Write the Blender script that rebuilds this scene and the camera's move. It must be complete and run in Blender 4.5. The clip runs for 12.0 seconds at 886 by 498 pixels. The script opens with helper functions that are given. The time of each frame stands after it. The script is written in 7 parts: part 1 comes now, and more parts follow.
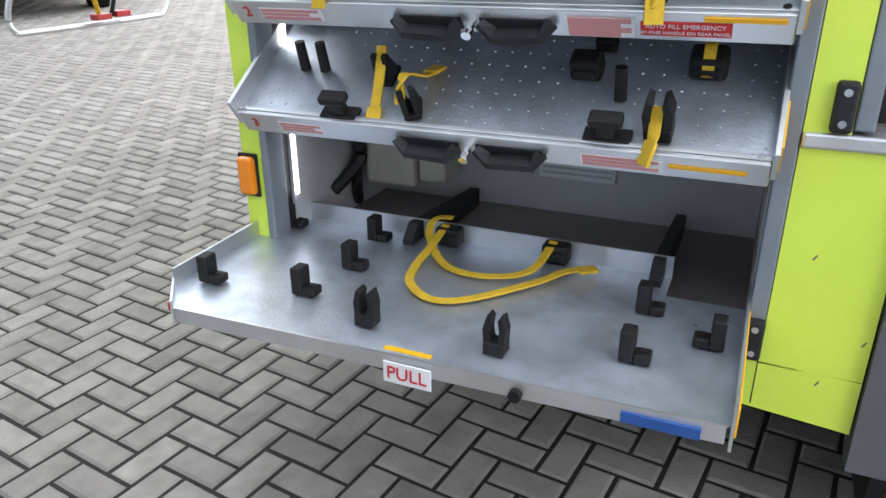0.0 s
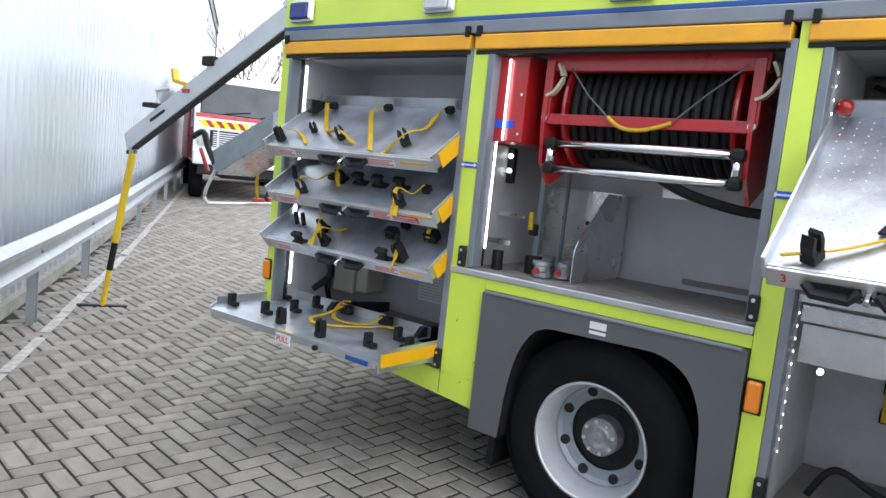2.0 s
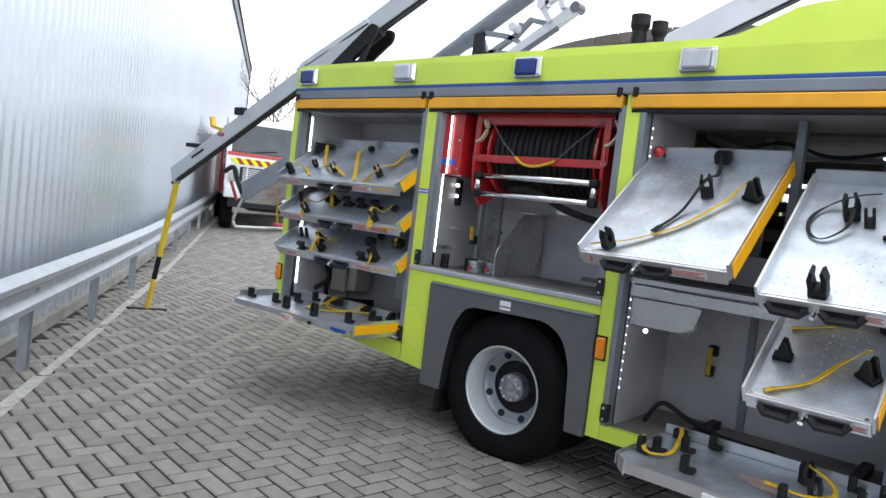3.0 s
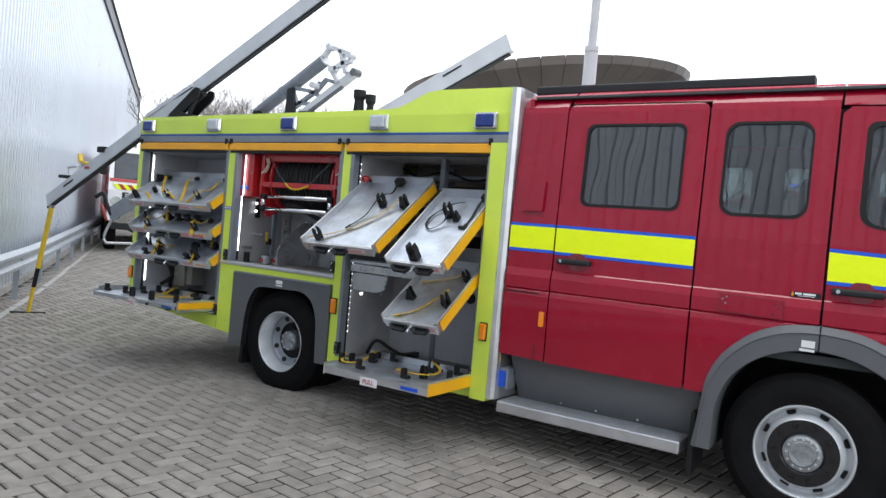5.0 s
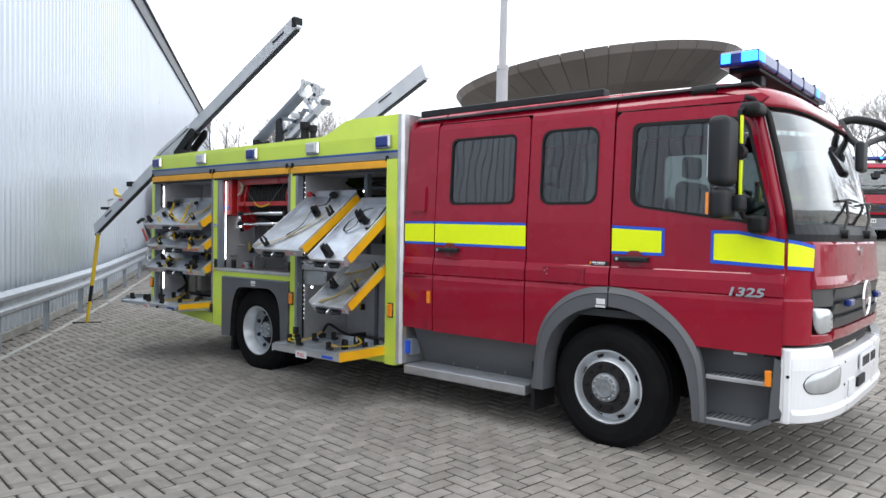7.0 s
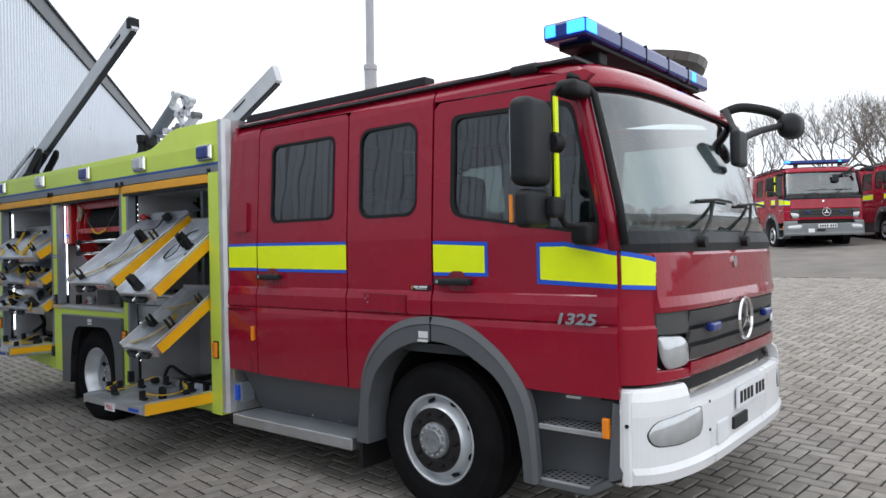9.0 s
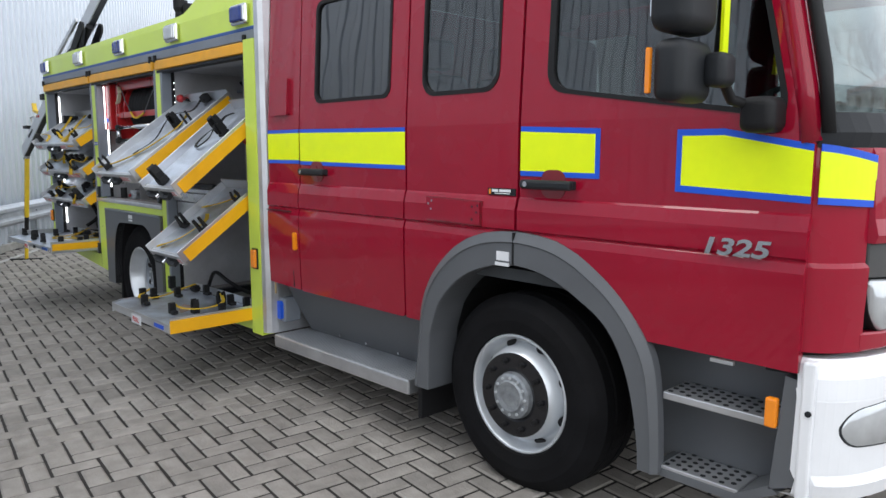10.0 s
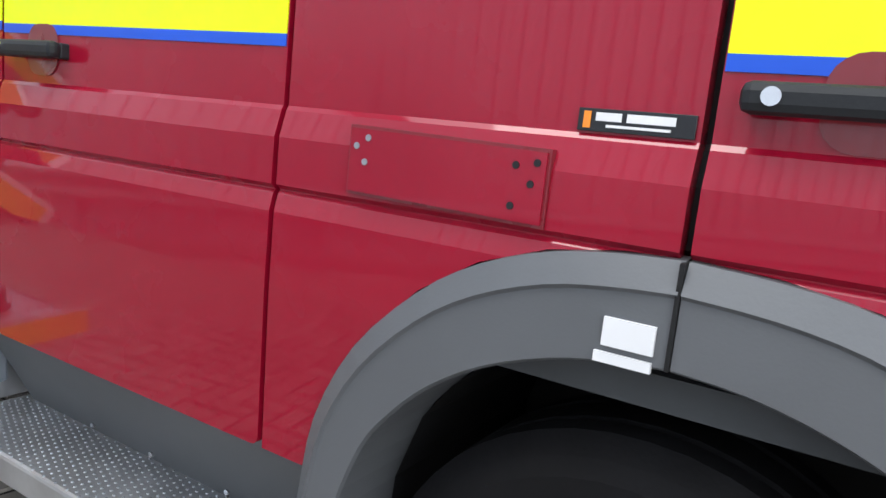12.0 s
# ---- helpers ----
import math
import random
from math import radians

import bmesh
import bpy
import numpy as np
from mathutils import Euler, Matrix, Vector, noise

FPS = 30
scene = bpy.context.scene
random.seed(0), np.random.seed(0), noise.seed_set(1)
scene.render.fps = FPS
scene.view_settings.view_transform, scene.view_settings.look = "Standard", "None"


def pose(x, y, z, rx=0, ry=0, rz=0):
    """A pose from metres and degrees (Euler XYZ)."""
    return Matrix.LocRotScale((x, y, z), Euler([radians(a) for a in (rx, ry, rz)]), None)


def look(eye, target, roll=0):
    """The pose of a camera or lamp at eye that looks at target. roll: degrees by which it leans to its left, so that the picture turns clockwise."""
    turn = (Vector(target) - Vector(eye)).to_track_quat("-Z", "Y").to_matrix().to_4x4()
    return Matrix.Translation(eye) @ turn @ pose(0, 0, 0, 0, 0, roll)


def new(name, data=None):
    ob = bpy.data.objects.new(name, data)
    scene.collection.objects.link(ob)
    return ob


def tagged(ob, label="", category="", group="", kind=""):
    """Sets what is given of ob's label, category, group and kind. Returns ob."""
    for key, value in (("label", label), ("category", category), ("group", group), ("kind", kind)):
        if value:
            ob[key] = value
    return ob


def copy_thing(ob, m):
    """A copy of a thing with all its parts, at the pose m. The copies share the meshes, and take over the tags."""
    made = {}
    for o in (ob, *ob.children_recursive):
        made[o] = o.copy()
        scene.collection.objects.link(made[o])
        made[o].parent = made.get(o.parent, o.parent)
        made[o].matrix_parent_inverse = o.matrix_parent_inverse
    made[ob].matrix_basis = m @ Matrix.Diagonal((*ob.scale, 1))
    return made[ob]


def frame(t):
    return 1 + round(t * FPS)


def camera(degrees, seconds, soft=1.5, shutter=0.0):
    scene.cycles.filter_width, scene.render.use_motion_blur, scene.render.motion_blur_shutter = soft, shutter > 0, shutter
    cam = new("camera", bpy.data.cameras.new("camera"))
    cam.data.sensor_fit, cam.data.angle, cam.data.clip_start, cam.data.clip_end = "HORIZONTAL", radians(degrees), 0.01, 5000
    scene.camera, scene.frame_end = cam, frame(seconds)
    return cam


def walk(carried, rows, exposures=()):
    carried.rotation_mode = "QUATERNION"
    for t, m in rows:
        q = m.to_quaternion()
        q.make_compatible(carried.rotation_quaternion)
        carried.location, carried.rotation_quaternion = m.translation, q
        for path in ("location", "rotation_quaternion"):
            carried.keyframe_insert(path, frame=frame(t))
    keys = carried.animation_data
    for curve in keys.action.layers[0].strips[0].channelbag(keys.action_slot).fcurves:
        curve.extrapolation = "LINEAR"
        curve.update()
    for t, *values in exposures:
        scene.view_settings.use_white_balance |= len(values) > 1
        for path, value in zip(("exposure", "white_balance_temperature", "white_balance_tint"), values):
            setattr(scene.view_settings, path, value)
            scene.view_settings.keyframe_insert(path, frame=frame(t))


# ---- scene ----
cam = camera(63.6, 12.0)
PATH = [
    (0, (1.591, -1.561, 1.422), (0.836, 0.119, 0.643), -0.4),
    (0.3, (1.859, -1.689, 1.46), (0.945, -0.019, 0.847), -1.8),
    (0.5, (2.053, -1.802, 1.462), (1.099, -0.092, 1.053), 0.0),
    (1, (2.627, -2.084, 1.5), (1.532, -0.438, 1.2), 2.5),
    (1.5, (3.179, -2.382, 1.534), (1.989, -0.794, 1.287), 4.7),
    (2, (3.738, -2.765, 1.532), (2.525, -1.19, 1.314), 6.0),
    (2.5, (4.298, -3.078, 1.509), (2.957, -1.601, 1.357), 6.3),
    (3, (4.865, -3.492, 1.48), (3.582, -1.962, 1.363), 6.6),
    (3.2, (5.101, -3.578, 1.48), (3.852, -2.018, 1.391), 6.8),
    (5, (7.066, -4.486, 1.492), (5.974, -2.811, 1.453), 5.0),
    (5.5, (7.531, -4.652, 1.498), (6.467, -2.959, 1.458), 5.0),
    (6, (8.082, -4.684, 1.53), (6.98, -3.017, 1.454), 4.2),
    (6.5, (8.595, -4.701, 1.544), (7.374, -3.119, 1.474), 3.1),
    (8.3, (9.51, -3.907, 1.558), (8.201, -2.395, 1.539), -2.4),
    (8.5, (9.485, -3.716, 1.556), (8.191, -2.191, 1.547), -2.4),
    (9, (9.322, -3.178, 1.548), (8.068, -1.62, 1.552), -1.2),
    (9.5, (9.022, -2.733, 1.516), (7.712, -1.231, 1.352), -0.1),
    (10, (8.605, -2.304, 1.5), (7.183, -0.924, 1.231), 0.1),
    (10.5, (8.16, -1.91, 1.466), (6.576, -0.717, 1.21), 0.5),
    (11, (7.653, -1.602, 1.405), (6.157, -0.293, 1.185), 2.9),
    (11.5, (7.244, -1.305, 1.359), (5.933, 0.187, 1.129), 4.0),
    (12, (6.882, -0.928, 1.291), (5.861, 0.763, 0.98), 6.0),
]
walk(cam, [(t, look(eye, target, roll)) for t, eye, target, roll in PATH],
     [(0, 1.78), (0.3, 1.75), (1.0, 1.62), (2.5, 1.48), (3.2, 1.1), (5.0, 0.95), (6.5, 0.95), (8.3, 0.65), (9.0, 0.5), (9.5, 0.6), (10.0, 0.9), (10.5, 1.2), (11.5, 1.45), (12.0, 1.5)])

# ---- build ----
# world and light: an overcast sky, a wide weak sun
world = bpy.data.worlds.new("world")
scene.world = world
world.use_nodes = True
wn = world.node_tree
sky = wn.nodes.new("ShaderNodeTexSky")
sky.sky_type = 'NISHITA'
sky.sun_disc = False
sky.sun_elevation = radians(38)
sky.sun_rotation = radians(205)
sky.air_density = 1.0
sky.dust_density = 3.0
hsv = wn.nodes.new("ShaderNodeHueSaturation")
hsv.inputs["Saturation"].default_value = 0.15
hsv.inputs["Value"].default_value = 1.0
flat = wn.nodes.new("ShaderNodeMixRGB")
flat.inputs["Fac"].default_value = 0.75
flat.inputs["Color2"].default_value = (9.6, 9.9, 10.3, 1)
wn.links.new(sky.outputs["Color"], hsv.inputs["Color"])
wn.links.new(hsv.outputs["Color"], flat.inputs["Color1"])
cloud_tc = wn.nodes.new("ShaderNodeTexCoord")
cloud_n = wn.nodes.new("ShaderNodeTexNoise")
cloud_n.inputs["Scale"].default_value = 2.2
cloud_n.inputs["Detail"].default_value = 4
wn.links.new(cloud_tc.outputs["Generated"], cloud_n.inputs["Vector"])
cloud_r = wn.nodes.new("ShaderNodeValToRGB")
cloud_r.color_ramp.elements[0].position, cloud_r.color_ramp.elements[0].color = 0.35, (0.82, 0.85, 0.9, 1)
cloud_r.color_ramp.elements[1].position, cloud_r.color_ramp.elements[1].color = 0.65, (1.08, 1.08, 1.08, 1)
wn.links.new(cloud_n.outputs["Fac"], cloud_r.inputs["Fac"])
cloud_m = wn.nodes.new("ShaderNodeMixRGB")
cloud_m.blend_type = 'MULTIPLY'
cloud_m.inputs["Fac"].default_value = 1.0
wn.links.new(flat.outputs["Color"], cloud_m.inputs["Color1"])
wn.links.new(cloud_r.outputs["Color"], cloud_m.inputs["Color2"])
wn.links.new(cloud_m.outputs["Color"], wn.nodes["Background"].inputs["Color"])
wn.nodes["Background"].inputs["Strength"].default_value = 0.14
sun = new("sun", bpy.data.lights.new("sun", 'SUN'))
sun.data.energy = 0.45
sun.data.angle = radians(25)
sun.data.color = (1.0, 0.97, 0.93)
sun.matrix_world = look((-3, -5, 9), (0, 0, 0))


# ---- materials ----
def mat(name, color, rough=0.5, metal=0.0, var=0.12, scale=6.0, bump=0.0, bscale=40.0, coat=0.0, dirt=0.0, dirt_color=(0.12, 0.1, 0.08), spec=0.5, rvar=0.1, island=0.0, stretch=(1, 1, 1)):
    m = bpy.data.materials.new(name)
    m.use_nodes = True
    nt = m.node_tree
    p = nt.nodes["Principled BSDF"]
    p.inputs["Metallic"].default_value = metal
    p.inputs["Coat Weight"].default_value = coat
    p.inputs["Coat Roughness"].default_value = 0.04
    p.inputs["Specular IOR Level"].default_value = spec
    tc = nt.nodes.new("ShaderNodeTexCoord")
    mp = nt.nodes.new("ShaderNodeMapping")
    mp.inputs["Scale"].default_value = stretch
    nt.links.new(tc.outputs["Object"], mp.inputs["Vector"])
    n1 = nt.nodes.new("ShaderNodeTexNoise")
    n1.inputs["Scale"].default_value = scale
    n1.inputs["Detail"].default_value = 6
    nt.links.new(mp.outputs["Vector"], n1.inputs["Vector"])
    ramp = nt.nodes.new("ShaderNodeValToRGB")
    c = Vector(color)
    ramp.color_ramp.elements[0].position, ramp.color_ramp.elements[1].position = 0.3, 0.7
    ramp.color_ramp.elements[0].color = (*(c * (1 - var)), 1)
    ramp.color_ramp.elements[1].color = (*[min(1, v) for v in c * (1 + var)], 1)
    nt.links.new(n1.outputs["Fac"], ramp.inputs["Fac"])
    out = ramp.outputs["Color"]
    if island:
        oi = nt.nodes.new("ShaderNodeObjectInfo")
        gi = nt.nodes.new("ShaderNodeNewGeometry")
        ad = nt.nodes.new("ShaderNodeMath")
        ad.operation = 'ADD'
        nt.links.new(oi.outputs["Random"], ad.inputs[0])
        nt.links.new(gi.outputs["Random Per Island"], ad.inputs[1])
        fr = nt.nodes.new("ShaderNodeMath")
        fr.operation = 'FRACT'
        nt.links.new(ad.outputs[0], fr.inputs[0])
        mr = nt.nodes.new("ShaderNodeMapRange")
        mr.inputs["To Min"].default_value, mr.inputs["To Max"].default_value = 1 - island, 1 + island
        nt.links.new(fr.outputs[0], mr.inputs["Value"])
        mu = nt.nodes.new("ShaderNodeMixRGB")
        mu.blend_type = 'MULTIPLY'
        mu.inputs["Fac"].default_value = 1
        nt.links.new(out, mu.inputs["Color1"])
        nt.links.new(mr.outputs["Result"], mu.inputs["Color2"])
        out = mu.outputs["Color"]
    if dirt:
        n2 = nt.nodes.new("ShaderNodeTexNoise")
        n2.inputs["Scale"].default_value = scale * 0.35
        n2.inputs["Detail"].default_value = 9
        n2.inputs["Roughness"].default_value = 0.72
        nt.links.new(mp.outputs["Vector"], n2.inputs["Vector"])
        r2 = nt.nodes.new("ShaderNodeValToRGB")
        r2.color_ramp.elements[0].position, r2.color_ramp.elements[1].position = 0.48, 0.75
        r2.color_ramp.elements[1].color = (dirt, dirt, dirt, 1)
        nt.links.new(n2.outputs["Fac"], r2.inputs["Fac"])
        mx = nt.nodes.new("ShaderNodeMixRGB")
        nt.links.new(r2.outputs["Color"], mx.inputs["Fac"])
        nt.links.new(out, mx.inputs["Color1"])
        mx.inputs["Color2"].default_value = (*dirt_color, 1)
        out = mx.outputs["Color"]
    nt.links.new(out, p.inputs["Base Color"])
    rr = nt.nodes.new("ShaderNodeMapRange")
    rr.inputs["To Min"].default_value, rr.inputs["To Max"].default_value = max(0.02, rough - rvar), min(1, rough + rvar)
    nt.links.new(n1.outputs["Fac"], rr.inputs["Value"])
    nt.links.new(rr.outputs["Result"], p.inputs["Roughness"])
    if bump:
        n3 = nt.nodes.new("ShaderNodeTexNoise")
        n3.inputs["Scale"].default_value = bscale
        n3.inputs["Detail"].default_value = 4
        nt.links.new(mp.outputs["Vector"], n3.inputs["Vector"])
        b = nt.nodes.new("ShaderNodeBump")
        b.inputs["Strength"].default_value = bump
        b.inputs["Distance"].default_value = 0.01
        nt.links.new(n3.outputs["Fac"], b.inputs["Height"])
        nt.links.new(b.outputs["Normal"], p.inputs["Normal"])
    return m


def glow(name, color, strength):
    m = bpy.data.materials.new(name)
    m.use_nodes = True
    p = m.node_tree.nodes["Principled BSDF"]
    p.inputs["Base Color"].default_value = (*color, 1)
    p.inputs["Emission Color"].default_value = (*color, 1)
    p.inputs["Emission Strength"].default_value = strength
    return m


def glass(name, tint, mix=0.35):
    """Thin pane: a clear tinted share and a mirror share by Fresnel."""
    m = bpy.data.materials.new(name)
    m.use_nodes = True
    nt = m.node_tree
    nt.nodes.remove(nt.nodes["Principled BSDF"])
    o = nt.nodes["Material Output"]
    tr = nt.nodes.new("ShaderNodeBsdfTransparent")
    tr.inputs["Color"].default_value = (*tint, 1)
    gl = nt.nodes.new("ShaderNodeBsdfGlossy")
    gl.inputs["Roughness"].default_value = 0.02
    nz = nt.nodes.new("ShaderNodeTexNoise")
    nz.inputs["Scale"].default_value = 2.2
    nz.inputs["Detail"].default_value = 1
    tcg = nt.nodes.new("ShaderNodeTexCoord")
    nt.links.new(tcg.outputs["Object"], nz.inputs["Vector"])
    bp = nt.nodes.new("ShaderNodeBump")
    bp.inputs["Strength"].default_value = 0.05
    bp.inputs["Distance"].default_value = 0.05
    nt.links.new(nz.outputs["Fac"], bp.inputs["Height"])
    nt.links.new(bp.outputs["Normal"], gl.inputs["Normal"])
    lw = nt.nodes.new("ShaderNodeLayerWeight")
    lw.inputs["Blend"].default_value = 0.5
    fr = nt.nodes.new("ShaderNodeMath")
    fr.operation = 'POWER'
    fr.inputs[1].default_value = 4.0
    nt.links.new(lw.outputs["Facing"], fr.inputs[0])
    ad = nt.nodes.new("ShaderNodeMath")
    ad.operation = 'ADD'
    ad.inputs[1].default_value = mix
    nt.links.new(fr.outputs[0], ad.inputs[0])
    ms = nt.nodes.new("ShaderNodeMixShader")
    nt.links.new(ad.outputs[0], ms.inputs["Fac"])
    nt.links.new(tr.outputs[0], ms.inputs[1])
    nt.links.new(gl.outputs[0], ms.inputs[2])
    nt.links.new(ms.outputs[0], o.inputs["Surface"])
    return m


RED = mat("red_paint", (0.285, 0.004, 0.022), 0.27, 0.0, 0.05, 3, coat=0.85, bump=0.012, bscale=3, rvar=0.05, spec=0.08)
RED_FLAT = mat("red_enamel", (0.42, 0.012, 0.016), 0.3, var=0.1, scale=8, coat=0.4, dirt=0.25)
YEL = mat("lime_paint", (0.62, 0.79, 0.085), 0.35, var=0.05, scale=2, coat=0.3, dirt=0.18, dirt_color=(0.25, 0.3, 0.05))
STRIPE = mat("lime_reflective", (0.82, 1.0, 0.0), 0.4, var=0.04, scale=10)
BLUE = mat("blue_film", (0.01, 0.09, 0.62), 0.4, var=0.05)
BLUE_DULL = mat("blue_line", (0.02, 0.08, 0.3), 0.45, var=0.1)
ORANGE = mat("orange_rail", (0.85, 0.40, 0.02), 0.45, var=0.07, scale=5, dirt=0.25)
AMBERSTRIP = mat("amber_strip", (0.9, 0.45, 0.005), 0.45, var=0.06, scale=6, dirt=0.15)
ALU = mat("aluminium", (0.62, 0.63, 0.65), 0.38, 0.85, 0.12, 5, dirt=0.35, dirt_color=(0.3, 0.29, 0.28), rvar=0.12)
ALU_D = mat("aluminium_frame", (0.215, 0.24, 0.275), 0.5, 0.25, 0.1, 6, dirt=0.2)
TRAY = mat("tray_aluminium", (0.55, 0.60, 0.675), 0.38, 0.75, 0.22, 7, bump=0.12, bscale=120, dirt=0.75, dirt_color=(0.27, 0.25, 0.25), rvar=0.18)
STEEL = mat("stainless", (0.58, 0.58, 0.58), 0.28, 0.9, 0.1, 5, dirt=0.25, rvar=0.1)
CHROME = mat("chrome", (0.75, 0.75, 0.76), 0.12, 1.0, 0.04)
GREY_IN = mat("locker_grey", (0.47, 0.475, 0.495), 0.5, 0.15, 0.1, 3, dirt=0.35, dirt_color=(0.12, 0.105, 0.1))
FLOOR_DARK = mat("locker_floor", (0.22, 0.20, 0.19), 0.6, 0.1, 0.15, 4, dirt=0.6, dirt_color=(0.07, 0.055, 0.05), bump=0.2)
GRILLE = mat("grille_plastic", (0.055, 0.055, 0.056), 0.5, var=0.1, scale=8, dirt=0.4, dirt_color=(0.11, 0.10, 0.09), bump=0.04, bscale=150)
HUB = mat("hub_steel", (0.30, 0.32, 0.34), 0.4, 0.5, 0.35, 25, dirt=0.5, dirt_color=(0.10, 0.10, 0.10), bump=0.3, bscale=60)
GREY_TRIM = mat("grey_plastic", (0.100, 0.106, 0.115), 0.42, 0.0, 0.06, 5, bump=0.03, bscale=200)
GREY_DK = mat("dark_plastic", (0.016, 0.018, 0.021), 0.55, spec=0.3, var=0.1, bump=0.05, bscale=150)
BLACK = mat("black_rubber", (0.010, 0.010, 0.011), 0.6, spec=0.3, var=0.15, bump=0.05, bscale=100)
BLACK_GL = mat("black_gloss", (0.012, 0.012, 0.014), 0.2, var=0.1)
TYRE = mat("tyre_rubber", (0.008, 0.008, 0.009), 0.8, spec=0.1, var=0.25, scale=8, dirt=0.3, dirt_color=(0.016, 0.015, 0.014), bump=0.15, bscale=60)
RIM = mat("silver_rim", (0.62, 0.65, 0.68), 0.32, 0.45, 0.06, 6, dirt=0.3, dirt_color=(0.2, 0.19, 0.18))
WEB = mat("yellow_webbing", (0.62, 0.40, 0.02), 0.75, var=0.15, scale=30, bump=0.3, bscale=250)
WHITE = mat("white_paint", (0.80, 0.81, 0.83), 0.3, var=0.04, scale=3, coat=0.3, dirt=0.12, dirt_color=(0.4, 0.4, 0.4))
STICKER = mat("white_sticker", (0.72, 0.73, 0.75), 0.5, var=0.06)
REDTXT = mat("red_print", (0.55, 0.02, 0.02), 0.5, var=0.05)
AMBER = mat("amber_lens", (0.85, 0.25, 0.01), 0.15, var=0.08, coat=0.6)
BLUELENS = mat("blue_lens", (0.008, 0.03, 0.20), 0.2, var=0.2, scale=20, coat=0.15)
CLEARLENS = mat("clear_lens", (0.52, 0.54, 0.555), 0.10, 0.4, var=0.10, scale=14, coat=0.6)
LEDBLUE = glow("lit_blue_led", (0.02, 0.17, 1.0), 3.5)
LEDWHITE = glow("lit_white_led", (0.95, 0.97, 1.0), 3.0)
YELPOLE = mat("yellow_pole", (0.75, 0.5, 0.02), 0.45, var=0.1, dirt=0.3)
GALV = mat("galvanised_steel", (0.37, 0.40, 0.44), 0.45, 0.6, 0.16, 8, dirt=0.35, dirt_color=(0.35, 0.36, 0.36), rvar=0.15)
GLASS = glass("window_glass", (0.50, 0.54, 0.54), 0.10)
GLASS_D = glass("dark_window_glass", (0.14, 0.16, 0.165), 0.14)
ANOD = mat("anodised_beam", (0.60, 0.62, 0.65), 0.45, 0.25, 0.06, 4, dirt=0.25, dirt_color=(0.3, 0.3, 0.3))
DARKENED_STEEL = mat("darkened_steel", (0.27, 0.30, 0.335), 0.42, 0.35, 0.12, 8, dirt=0.4, dirt_color=(0.08, 0.075, 0.07))
GLASS_W = glass("windscreen_glass", (0.66, 0.72, 0.72), 0.15)
WALLM = mat("white_cladding", (0.50, 0.545, 0.605), 0.30, 0.45, 0.05, 0.6, coat=0.15, bump=0.02, bscale=2, dirt=0.15, dirt_color=(0.5, 0.53, 0.57), rvar=0.06)
TRIMDK = mat("grey_trim", (0.07, 0.08, 0.095), 0.5, var=0.08)
CONC = mat("concrete", (0.30, 0.29, 0.27), 0.9, var=0.2, scale=5, bump=0.4, bscale=30, dirt=0.5, dirt_color=(0.12, 0.12, 0.08))
PAVER = mat("paver_concrete", (0.275, 0.255, 0.232), 0.92, var=0.15, scale=9, bump=0.45, bscale=90, dirt=0.45, dirt_color=(0.16, 0.142, 0.125), island=0.15, rvar=0.06, spec=0.15)
JOINT = mat("joint_sand", (0.02, 0.018, 0.016), 0.95, var=0.35, scale=14, bump=0.5, bscale=60)
PAVER_FAR = mat("far_paving", (0.185, 0.172, 0.158), 0.92, var=0.18, scale=1.2, dirt=0.5, dirt_color=(0.12, 0.11, 0.10), bump=0.2, bscale=14, rvar=0.05, spec=0.15)
DISH = mat("brown_cladding", (0.17, 0.155, 0.145), 0.5, 0.3, 0.1, 0.4, island=0.1)
BARK = mat("bark", (0.16, 0.14, 0.125), 0.9, var=0.3, scale=6)
INTERIOR = mat("cab_trim", (0.05, 0.055, 0.06), 0.8, var=0.2)
SEAT = mat("seat_cloth", (0.06, 0.065, 0.08), 0.9, var=0.25, scale=12)


# ---- shape helpers ----
def part(name, bm, material, parent, label="", smooth=False):
    me = bpy.data.meshes.new(name)
    bmesh.ops.recalc_face_normals(bm, faces=bm.faces)
    bm.to_mesh(me)
    bm.free()
    me.materials.append(material)
    if smooth:
        for poly in me.polygons:
            poly.use_smooth = True
    ob = new(name, me)
    ob.parent = parent
    if label:
        tagged(ob, label=label)
    return ob


def thing(name, label, category, at=(0, 0, 0), group="", kind=""):
    ob = new(name)
    ob.location = at
    return tagged(ob, label, category, group, kind)


def box(x0, x1, y0, y1, z0, z1, bevel=0.0, bm=None):
    b = bm or bmesh.new()
    r = bmesh.ops.create_cube(b, size=1, matrix=Matrix.Translation(((x0 + x1) / 2, (y0 + y1) / 2, (z0 + z1) / 2)) @ Matrix.Diagonal((x1 - x0, y1 - y0, z1 - z0, 1)))
    if bevel:
        es = {e for v in r["verts"] for e in v.link_edges}
        bmesh.ops.bevel(b, geom=list(es), offset=bevel, segments=2, profile=0.5, affect='EDGES')
    return b


def pebble(x0, x1, y0, y1, z0, z1, r):
    """A box with broad, smooth round edges."""
    b = bmesh.new()
    bmesh.ops.create_cube(b, size=1, matrix=Matrix.Translation(((x0 + x1) / 2, (y0 + y1) / 2, (z0 + z1) / 2)) @ Matrix.Diagonal((x1 - x0, y1 - y0, z1 - z0, 1)))
    bmesh.ops.bevel(b, geom=list(b.edges), offset=r, segments=5, profile=0.5, affect='EDGES')
    return b


